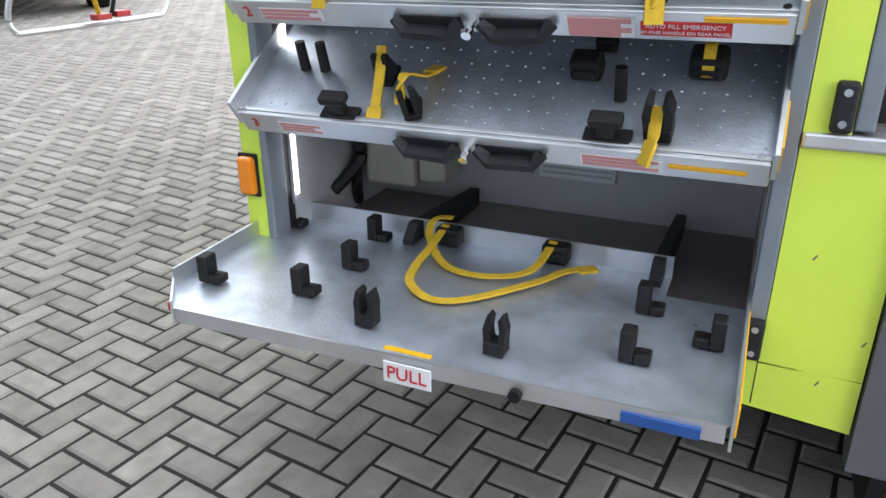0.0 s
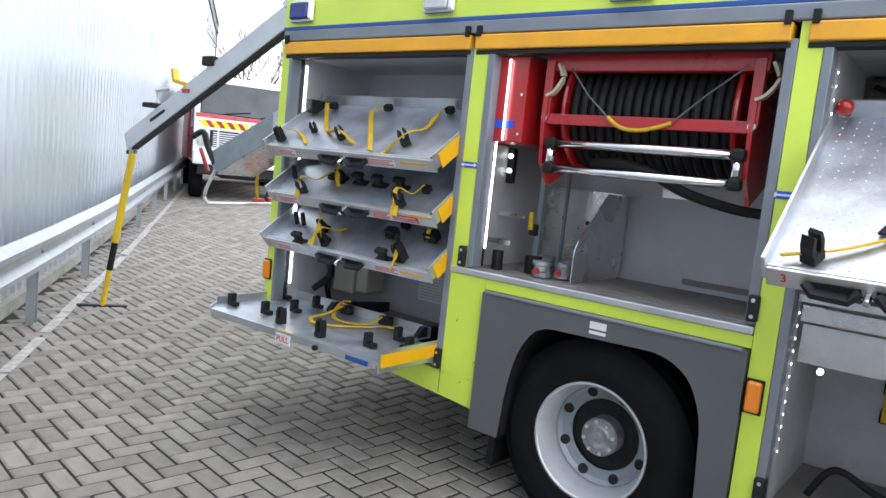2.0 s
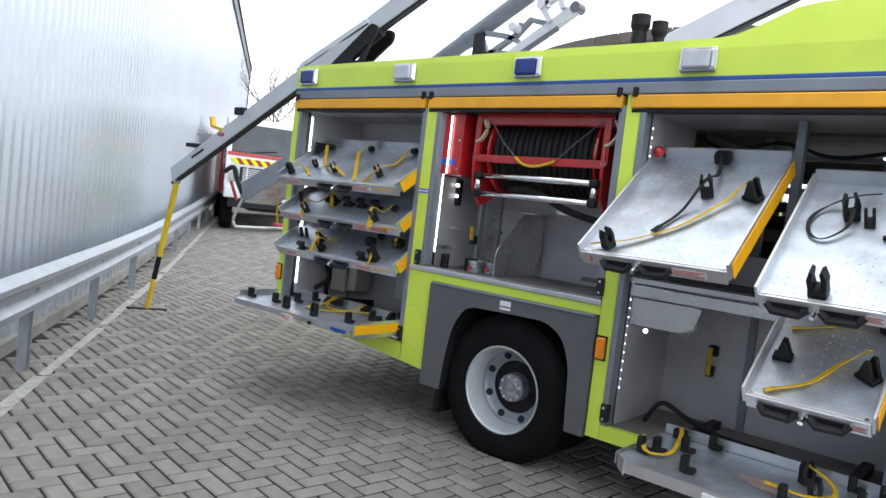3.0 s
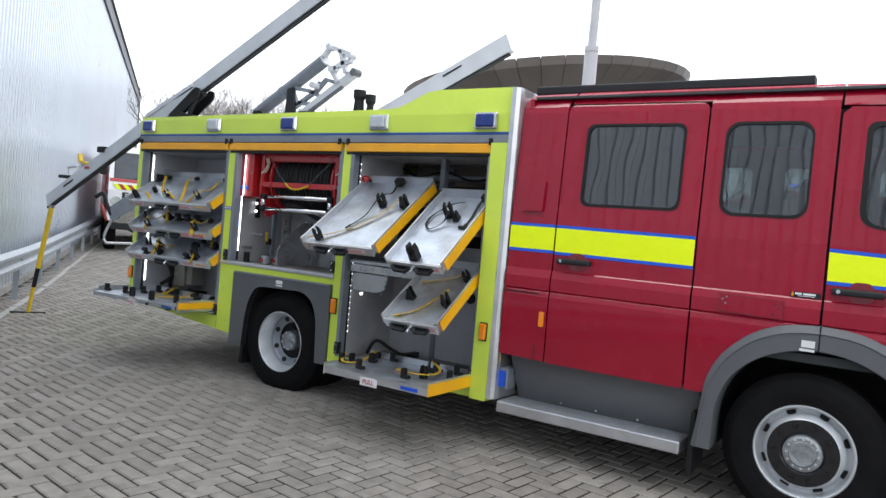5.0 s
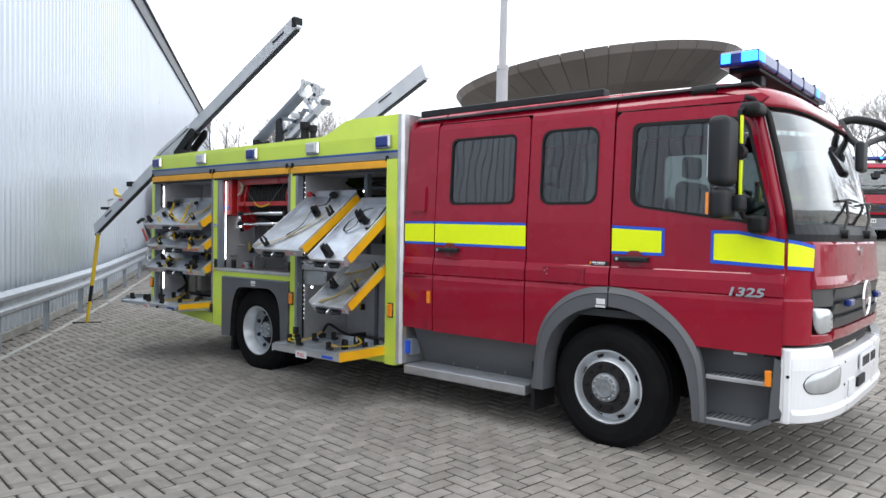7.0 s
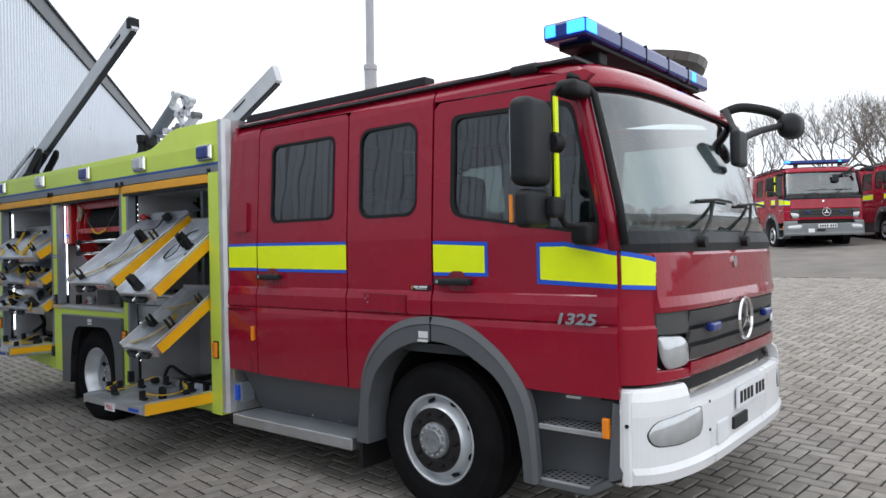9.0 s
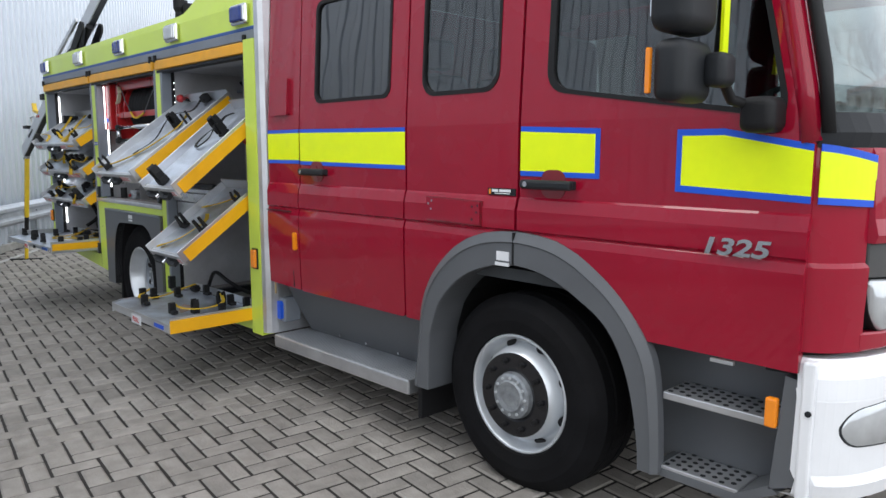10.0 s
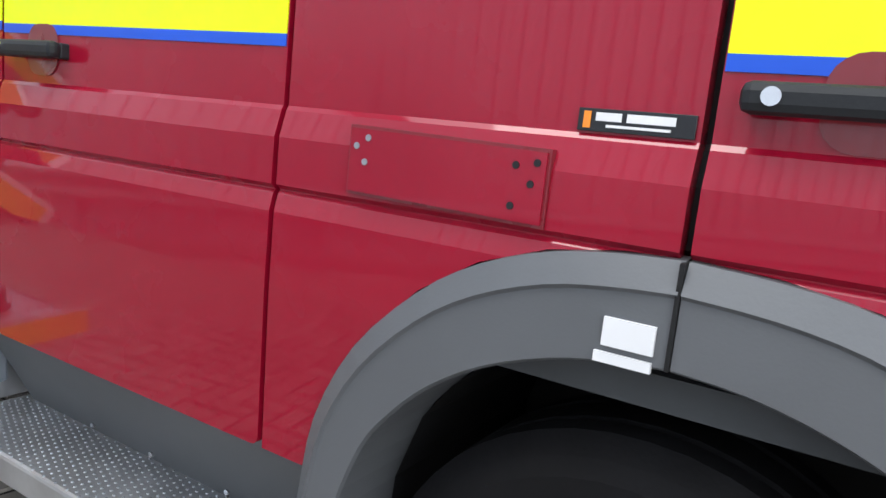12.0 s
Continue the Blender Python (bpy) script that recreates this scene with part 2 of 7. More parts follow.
def cyl(p0, p1, r0, r1=None, seg=16, bm=None):
    b = bm or bmesh.new()
    p0, p1 = Vector(p0), Vector(p1)
    d = p1 - p0
    m = Matrix.Translation((p0 + p1) / 2) @ d.to_track_quat("Z", "Y").to_matrix().to_4x4()
    bmesh.ops.create_cone(b, cap_ends=True, segments=seg, radius1=r0, radius2=r0 if r1 is None else r1, depth=d.length, matrix=m)
    return b


def tube(points, r, seg=8, bm=None, flat_=None):
    """A swept tube along points; flat_=(w, h) makes a strap of that section."""
    b = bm or bmesh.new()
    pts = [Vector(p) for p in points]
    rings = []
    up = Vector((0, 0, 1))
    for i, p in enumerate(pts):
        d = (pts[min(i + 1, len(pts) - 1)] - pts[max(i - 1, 0)]).normalized()
        side = d.cross(up)
        if side.length < 1e-3:
            side = Vector((1, 0, 0))
        side.normalize()
        u2 = side.cross(d).normalized()
        if flat_:
            w, h = flat_
            ring = [b.verts.new(p + side * a * w / 2 + u2 * c * h / 2) for a, c in ((-1, -1), (1, -1), (1, 1), (-1, 1))]
        else:
            ring = [b.verts.new(p + (side * math.cos(k) + u2 * math.sin(k)) * r) for k in [2 * math.pi * j / seg for j in range(seg)]]
        rings.append(ring)
    n = len(rings[0])
    for a, c in zip(rings, rings[1:]):
        for j in range(n):
            b.faces.new((a[j], a[(j + 1) % n], c[(j + 1) % n], c[j]))
    b.faces.new(rings[0])
    b.faces.new(rings[-1])
    return b


def bez(points, n=8):
    """A smooth path through points."""
    P = [Vector(p) for p in points]
    out = []
    for i in range(len(P) - 1):
        a, b_, c, d = P[max(i - 1, 0)], P[i], P[i + 1], P[min(i + 2, len(P) - 1)]
        for k in range(n):
            t = k / n
            out.append(0.5 * ((2 * b_) + (c - a) * t + (2 * a - 5 * b_ + 4 * c - d) * t * t + (3 * b_ - a - 3 * c + d) * t ** 3))
    out.append(P[-1])
    return out


def rounded(x0, z0, x1, z1, r, n=5):
    """A rounded rectangle as a loop; r a radius or four of them from lower left round."""
    r = (r,) * 4 if not isinstance(r, tuple) else r
    out = []
    for (cx, cz, a0), rad in zip(((x0, z0, 180), (x1, z0, 270), (x1, z1, 0), (x0, z1, 90)), r):
        ox = cx + rad if cx == x0 else cx - rad
        oz = cz + rad if cz == z0 else cz - rad
        for k in range(n + 1):
            a = radians(a0 + 90 * k / n)
            out.append((ox + rad * math.cos(a), oz + rad * math.sin(a)))
    return out


def soften(loop, rs, n=5):
    """Rounds the corners of a polygon; rs a radius or one a corner."""
    m = len(loop)
    rs = [rs] * m if not isinstance(rs, (list, tuple)) else rs
    out = []
    for i, r in enumerate(rs):
        p, a, c = Vector(loop[i]), Vector(loop[i - 1]), Vector(loop[(i + 1) % m])
        if r <= 0:
            out.append(tuple(p))
            continue
        u, v = (a - p).normalized(), (c - p).normalized()
        p0, p1 = p + u * r, p + v * r
        for k in range(n + 1):
            t = k / n
            out.append(tuple((1 - t) ** 2 * p0 + 2 * t * (1 - t) * p + t * t * p1))
    return out


def sheet(outer, holes, y0, y1, prof=None, cuts=(), bm=None):
    """A plate in the xz plane from y0 back to y1 with holes through it; prof(x, z) bends it in y, along the cuts in z."""
    b = bm or bmesh.new()
    edges = []
    for loop in [outer, *holes]:
        vs = [b.verts.new((x, 0, z)) for x, z in loop]
        edges += [b.edges.new((vs[i], vs[(i + 1) % len(vs)])) for i in range(len(vs))]
    r = bmesh.ops.triangle_fill(b, use_beauty=True, use_dissolve=False, edges=edges)
    faces = [f for f in r["geom"] if isinstance(f, bmesh.types.BMFace)]
    if prof:
        for z in cuts:
            geom = list(b.verts) + list(b.edges) + list(b.faces)
            bmesh.ops.bisect_plane(b, geom=geom, plane_co=(0, 0, z), plane_no=(0, 0, 1))
        faces = list(b.faces)
    ext = bmesh.ops.extrude_face_region(b, geom=faces)
    back = [v for v in ext["geom"] if isinstance(v, bmesh.types.BMVert)]
    backset = set(back)
    for v in b.verts:
        o = prof(v.co.x, v.co.z) if prof else 0
        v.co.y = (y1 if v in backset else y0) + o
    return b


def prism(loop, axis, a, b_, bm=None):
    """A polygon drawn in the two other axes and pulled from a to b_ along axis."""
    b = bm or bmesh.new()

    def place(p, q, s):
        return {"x": (s, p, q), "y": (p, s, q), "z": (p, q, s)}[axis]
    v0 = [b.verts.new(place(p, q, a)) for p, q in loop]
    v1 = [b.verts.new(place(p, q, b_)) for p, q in loop]
    n = len(loop)
    b.faces.new(v0)
    b.faces.new(v1[::-1])
    for i in range(n):
        b.faces.new((v0[i], v0[(i + 1) % n], v1[(i + 1) % n], v1[i]))
    return b


def lathe(profile, centre, seg=40, bm=None, axis="y"):
    """Turns (radius, along) pairs round an axis through centre."""
    b = bm or bmesh.new()
    c = Vector(centre)
    rings = []
    for r, s in profile:
        ring = []
        for k in range(seg):
            a = 2 * math.pi * k / seg
            v = (r * math.cos(a), s, r * math.sin(a)) if axis == "y" else ((s, r * math.cos(a), r * math.sin(a)) if axis == "x" else (r * math.cos(a), r * math.sin(a), s))
            ring.append(b.verts.new(c + Vector(v)))
        rings.append(ring)
    for p, q in zip(rings, rings[1:]):
        for k in range(seg):
            b.faces.new((p[k], p[(k + 1) % seg], q[(k + 1) % seg], q[k]))
    return b


def words(text, size, m, material, parent, name="lettering", depth=0.001, bold=0.0):
    cu = bpy.data.curves.new(name, 'FONT')
    cu.body, cu.size, cu.extrude = text, size, depth
    cu.offset = bold
    cu.align_x, cu.align_y = 'CENTER', 'CENTER'
    tmp = bpy.data.objects.new(name, cu)
    scene.collection.objects.link(tmp)
    bpy.context.view_layer.update()
    me = bpy.data.meshes.new_from_object(tmp.evaluated_get(bpy.context.evaluated_depsgraph_get()))
    bpy.data.objects.remove(tmp)
    me.transform(m)
    me.materials.clear()
    me.materials.append(material)
    ob = new(name, me)
    ob.parent = parent
    return ob


SIDE = Matrix(((1, 0, 0, 0), (0, 0, -1, 0), (0, 1, 0, 0), (0, 0, 0, 1)))   # text upright on the side, read from outside


def ground_z(x, y):
    """The yard is level beside the engine and climbs gently beyond it."""
    v = (y - 1.1) / 0.8
    return 0.07 * 0.8 * (math.log1p(math.exp(v)) if v < 30 else v)


# ---- the setting ----
WN = Vector((0.5906, 0.807, 0))      # the wall's normal, towards the yard
WD = Vector((-0.807, 0.5906, 0))     # along the wall, away
W0 = Vector((-1.02, -1.554, 0))


def wall_pt(s, off, z):
    p = W0 + WD * s + WN * off
    return Vector((p.x, p.y, z))


def build_ground():
    b = bmesh.new()
    xs = [-400, -120, -60] + [-40 + 2 * i for i in range(41)] + [60, 120, 400]
    ys = [-400, -120, -40, -20, -10, -5, -2, -1] + [-0.5 + 0.5 * i for i in range(12)] + [6, 8, 10, 14, 20, 30, 45, 60, 100, 200, 400]
    grid = [[b.verts.new((x, y, ground_z(x, min(y, 45)) - 0.008)) for x in xs] for y in ys]
    for j in range(len(ys) - 1):
        for i in range(len(xs) - 1):
            b.faces.new((grid[j][i], grid[j][i + 1], grid[j + 1][i + 1], grid[j + 1][i]))
    g = part("ground", b, JOINT, None, smooth=True)
    tagged(g, "dark sand bed under the grey paved yard", "ground", kind="structure")
    return g


ground = build_ground()


def build_wall():
    # trapezoid ribs, 0.21 m pitch
    s0, s1, pitch, h = -16.0, 36.0, 0.208, 7.35
    sec = []
    s = s0
    while s < s1:
        sec += [(s, 0.0), (s + 0.092, 0.0), (s + 0.112, 0.042), (s + 0.188, 0.042)]
        s += pitch
    sec.append((s1, 0.0))
    b = bmesh.new()
    lo = [b.verts.new(wall_pt(a, o, 0.02)) for a, o in sec]
    hi = [b.verts.new(wall_pt(a, o, h)) for a, o in sec]
    for i in range(len(sec) - 1):
        b.faces.new((lo[i], lo[i + 1], hi[i + 1], hi[i]))
    bl = [b.verts.new(wall_pt(a, -0.3, z)) for a, z in ((s0, 0), (s1, 0), (s1, h), (s0, h))]
    b.faces.new(bl)
    w = part("wall_north", b, WALLM, None)
    tagged(w, "white ribbed metal cladding of a tall hall", "wall", kind="structure")
    b = bmesh.new()
    for o0, o1, z0, z1 in ((-0.3, 0.10, h, h + 0.42), (-0.3, 0.16, h + 0.42, h + 0.47)):
        vs = [b.verts.new(wall_pt(a, o, z)) for z in (z0, z1) for a, o in ((s0, o0), (s1 + 0.2, o0), (s1 + 0.2, o1), (s0, o1))]
        for f in ((0, 1, 2, 3), (4, 5, 6, 7), (0, 1, 5, 4), (1, 2, 6, 5), (2, 3, 7, 6), (3, 0, 4, 7)):
            b.faces.new([vs[k] for k in f])
    vs = [b.verts.new(wall_pt(a, o, z)) for z in (0, h) for a, o in ((s1 - 0.05, -0.3), (s1 + 0.2, -0.3), (s1 + 0.2, 0.1), (s1 - 0.05, 0.1))]
    for f in ((0, 1, 2, 3), (4, 5, 6, 7), (0, 1, 5, 4), (1, 2, 6, 5), (2, 3, 7, 6), (3, 0, 4, 7)):
        b.faces.new([vs[k] for k in f])
    t = part("trim", b, TRIMDK, None)
    tagged(t, "dark grey metal eaves trim of the hall", "trim", kind="structure")
    # plinth strip and kerb
    b = bmesh.new()
    for k in range(52):
        a0, a1 = s0 + k, s0 + k + 1
        z0 = [ground_z(*wall_pt(a, 0.2, 0).xy) for a in (a0, a1)]
        vs = []
        for a, zz in ((a0, z0[0]), (a1, z0[1])):
            vs.append([b.verts.new(wall_pt(a, o, z + zz)) for o, z in ((-0.01, 0.10), (0.09, 0.09), (0.10, -0.05), (-0.01, -0.05))])
        for i in range(4):
            b.faces.new((vs[0][i], vs[0][(i + 1) % 4], vs[1][(i + 1) % 4], vs[1][i]))
    tagged(part("plinth", b, CONC, None), "mossy concrete plinth strip at the foot of the wall", "plinth", kind="structure")


build_wall()


def build_guard_rail():
    rail = thing("guard_rail", "galvanised steel crash barrier along the white wall", "guard rail")
    # W section, swept in 4 m lengths
    sec = [(0.0, 0.42), (0.035, 0.44), (0.075, 0.47), (0.075, 0.51), (0.02, 0.55), (0.02, 0.60), (0.075, 0.64), (0.075, 0.68), (0.035, 0.71), (0.0, 0.73)]
    s = -14.0
    base = 0.36
    while s < 30:
        b = bmesh.new()
        n = 2
        rows = []
        for k in range(n + 1):
            a = s + 4.04 * k / n
            z = ground_z(*wall_pt(a, base, 0).xy)
            lift = 0.004 if k == n else 0
            rows.append([b.verts.new(wall_pt(a, base + o + lift, zz + z)) for o, zz in sec] + [b.verts.new(wall_pt(a, base + o - 0.004 + lift, zz + z)) for o, zz in sec[::-1]])
        for p, q in zip(rows, rows[1:]):
            m = len(p)
            for i in range(m):
                b.faces.new((p[i], p[(i + 1) % m], q[(i + 1) % m], q[i]))
        part("rail", b, GALV, rail)
        s += 4.0
    s = -12.28
    while s < 30:
        z = ground_z(*wall_pt(s, base, 0).xy)
        b = bmesh.new()
        # C-shaped post
        for o0, o1, a0, a1 in ((-0.06, -0.052, -0.05, 0.05), (-0.052, 0.0, -0.05, -0.042), (-0.052, 0.0, 0.042, 0.05)):
            vs = [b.verts.new(wall_pt(s + a, base + o, z + zz)) for zz in (-0.05, 0.68) for a, o in ((a0, o0), (a1, o0), (a1, o1), (a0, o1))]
            for f in ((0, 1, 2, 3), (4, 5, 6, 7), (0, 1, 5, 4), (1, 2, 6, 5), (2, 3, 7, 6), (3, 0, 4, 7)):
                b.faces.new([vs[k] for k in f])
        part("post", b, GALV, rail)
        b = cyl(wall_pt(s, base + 0.02, z + 0.575), wall_pt(s, base + 0.04, z + 0.575), 0.014, seg=6)
        part("bolt", b, GALV, rail)
        s += 1.98
    return rail


build_guard_rail()


# ---- the fire engine ----
engine = thing("fire_engine", "red and lime-yellow crew-cab fire engine with open side lockers", "fire engine")
YW = 2.30       # overall width


def P(name, b, material, parent=engine, label="", smooth=False):
    return part(name, b, material, parent, label, smooth)


def build_body_shell():
    # rear superstructure: pillars, bands and skirts of the near side
    P("rear_pillar", sheet([(0.27, 0.56), (0.335, 0.56), (0.335, 2.18), (0.27, 2.18)], [], 0, 0.05), YEL)
    P("locker_pillar", sheet([(1.672, 1.05), (1.757, 1.05), (1.757, 2.18), (1.672, 2.18)], [], 0, 0.05), YEL)
    P("locker_pillar", sheet([(3.085, 0.34), (3.165, 0.34), (3.165, 2.18), (3.085, 2.18)], [], 0, 0.05), YEL)
    P("front_pillar", sheet(soften([(4.50, 0.34), (4.63, 0.34), (4.63, 2.18), (4.50, 2.18)], 0.006, 2), [], -0.04, 0.05), YEL)
    # aluminium edge frames of the lockers
    for x0, x1, z0, z1 in ((0.337, 0.362, 0.56, 2.12), (1.634, 1.670, 0.56, 2.12), (1.759, 1.795, 1.09, 2.12), (3.045, 3.083, 1.09, 2.12), (3.167, 3.20, 0.42, 2.12), (4.462, 4.498, 0.42, 2.12)):
        P("shutter_guide", box(x0, x1, -0.004, 0.07, z0, z1, 0.004), ALU_D)
        P("rubber_seal", box(x0 + 0.008, x1 - 0.008, 0.072, 0.10, z0, z1), BLACK)
    # skirt of the rear locker and yellow panel in front of it
    P("rear_skirt", sheet([(0.27, 0.555), (1.88, 0.412), (1.88, 0.545), (0.27, 0.60)], [], 0.0, 0.04), YEL)
    P("lower_panel", sheet([(1.672, 0.548), (1.88, 0.548), (1.88, 1.048), (1.672, 1.048)], [], 0.0, 0.04), YEL)
    P("panel_seam", box(1.669, 1.6715, -0.001, 0.01, 0.44, 0.56), GREY_DK)
    P("sill_band", sheet([(1.882, 1.0), (3.083, 1.0), (3.083, 1.048), (1.882, 1.048)], [], 0.0, 0.04), YEL)
    P("locker_sill", box(1.672, 3.083, -0.012, 0.10, 1.05, 1.082, 0.006), ALU)
    P("front_skirt", sheet([(3.167, 0.34), (4.498, 0.34), (4.498, 0.42), (3.167, 0.42)], [], 0.0, 0.04), YEL)
    # wheel arch box in grey plastic, with its opening
    arch = soften([(2.05, 0.33), (2.07, 0.60), (2.12, 0.80), (2.21, 0.892), (2.76, 0.905), (2.88, 0.845), (2.945, 0.70), (2.965, 0.33)], [0, 0.10, 0.10, 0.06, 0.06, 0.07, 0.08, 0], 4)
    outer = [(1.885, 0.33)] + arch + [(3.078, 0.33), (3.078, 0.985)] + [(3.06, 0.998), (1.90, 0.998), (1.885, 0.985)]
    P("wheel_arch_panel", sheet(outer, [], -0.022, 0.04), GREY_TRIM)
    b = bmesh.new()
    for a, c in zip(arch, arch[1:]):
        v = [b.verts.new(p) for p in ((a[0], -0.02, a[1]), (c[0], -0.02, c[1]), (c[0], 0.62, c[1]), (a[0], 0.62, a[1]))]
        b.faces.new(v)
    P("wheel_well", b, BLACK)
    P("wheel_well_back", box(2.0, 3.0, 0.62, 0.64, 0.4, 0.95), BLACK)
    P("arch_trim", box(1.90, 3.06, -0.03, -0.016, 0.985, 1.0, 0.004), ALU_D)
    # mud flap
    P("mud_flap", prism([(1.97, 0.46), (2.00, 0.46), (1.99, 0.15), (1.95, 0.15)], "y", 0.06, 0.40), BLACK)
    # upper band with lamps, blue line, gutter and raised front part of the roof
    top = [(0.27, 2.262), (4.63, 2.262), (4.62, 2.588), (3.97, 2.592)] + [(3.86, 2.575), (3.70, 2.50), (3.60, 2.462), (3.52, 2.452), (0.30, 2.436), (0.27, 2.40)]
    P("roof_side", sheet(top, [], 0.0, 0.05, prof=lambda x, z: 0.0 if z < 2.40 else (z - 2.40) * 0.14, cuts=(2.40,)), YEL)
    P("blue_line", box(0.27, 4.63, -0.006, 0.04, 2.243, 2.264, 0.003), BLUE_DULL)
    P("gutter", box(0.285, 4.625, -0.012, 0.05, 2.182, 2.242, 0.006), ALU_D)
    for x0, x1 in ((0.305, 1.655), (1.685, 3.06), (3.115, 4.50)):
        P("shutter_rail", box(x0, x1, -0.02, 0.05, 2.108, 2.176, 0.006), ORANGE, label="orange end rail of the rolled-up shutter")
        P("shutter_lip", box(x0, x1, -0.005, 0.06, 2.086, 2.106, 0.003), GREY_DK)
        for xe in (x0 + 0.006, x1 - 0.03):
            P("shutter_clip", box(xe, xe + 0.025, -0.03, 0.02, 2.165, 2.215, 0.004), BLACK)
    # front corner post, rounded aluminium
    sec = [(4.632, -0.036), (4.662, -0.028), (4.684, -0.004), (4.692, 0.04), (4.692, 0.30), (4.632, 0.30)]
    P("corner_post", prism(sec, "z", 0.36, 2.575), ALU)
    # far side, roof, floor and rear closing panels
    P("far_side", sheet([(0.27, 0.45), (4.6, 0.45), (4.6, 2.58), (0.27, 2.43)], [[(3.3, 1.45), (4.4, 1.45), (4.4, 2.05), (3.3, 2.05)]], YW - 0.05, YW), YEL)
    # inner faces take the dark floor colour to stand for the cavity's shade
    P("inner_wall", sheet([(3.0, 0.45), (4.56, 0.45), (4.56, 2.36), (3.0, 2.36)], [[(3.3, 1.62), (4.4, 1.62), (4.4, 1.95), (3.3, 1.95)]], YW - 0.075, YW - 0.055), FLOOR_DARK)
    P("inner_ceiling", box(3.0, 4.56, 0.96, YW - 0.08, 2.12, 2.14), FLOOR_DARK)
    P("inner_partition", box(3.16, 3.18, 0.96, YW - 0.08, 0.45, 2.12), FLOOR_DARK)
    P("rear_side", box(0.27, 0.31, 0.052, YW - 0.052, 0.6, 2.40), YEL)
    roof = [(0.27, 2.40), (3.52, 2.415), (3.62, 2.44), (3.88, 2.545), (4.0, 2.56), (4.60, 2.56), (4.60, 2.52), (4.0, 2.52), (3.60, 2.40), (0.27, 2.37)]
    P("roof", prism(roof, "y", 0.052, YW - 0.052), ALU)
    P("front_bulkhead", box(4.56, 4.60, 0.31, YW - 0.06, 0.45, 2.5), GREY_IN)
    # unseen plates, far skirts and a box, added to keep light from underneath
    P("under_light_block", box(0.3, 1.95, 0.05, YW - 0.06, 0.565, 0.575), GREY_DK)
    P("under_light_block", box(3.05, 4.6, 0.05, YW - 0.06, 0.335, 0.345), GREY_DK)
    P("cab_light_block", box(4.75, 6.1, 0.27, YW - 0.1, 0.66, 0.68), GREY_DK)
    P("far_light_block", box(3.05, 6.0, YW - 0.12, YW - 0.06, 0.26, 0.68), GREY_DK)
    P("far_light_block", box(0.3, 1.95, YW - 0.12, YW - 0.06, 0.42, 0.60), GREY_DK)
    P("underbody_block", box(4.8, 5.9, 1.5, 2.0, 0.25, 0.62, 0.03), GREY_DK)
    P("chassis", box(0.6, 7.6, 0.75, 1.55, 0.42, 0.62), GREY_DK)
    P("under_box", box(3.2, 4.5, 0.10, 0.9, 0.34, 0.40), GREY_DK)


def locker(x0, x1, z0, z1, depth, back=True):
    P("locker_side", box(x0 - 0.02, x0, 0.10, depth, z0, z1), GREY_IN)
    P("locker_side", box(x1, x1 + 0.02, 0.10, depth, z0, z1), GREY_IN)
    P("locker_floor", box(x0 - 0.02, x1 + 0.02, 0.045, depth, z0 - 0.025, z0), FLOOR_DARK)
    P("locker_top", box(x0 - 0.02, x1 + 0.02, 0.08, depth, z1, z1 + 0.02), GREY_IN)
    if back:
        P("locker_back", box(x0 - 0.02, x1 + 0.02, depth, depth + 0.02, z0, z1), GREY_IN)


build_body_shell()
locker(0.365, 1.632, 0.60, 2.10, 0.66)
locker(1.70, 3.04, 1.075, 2.10, 0.72)
locker(3.205, 4.465, 0.42, 2.10, 0.68, back=False)
P("locker_back", box(3.185, 4.485, 0.68, 0.70, 0.42, 1.40), GREY_IN)


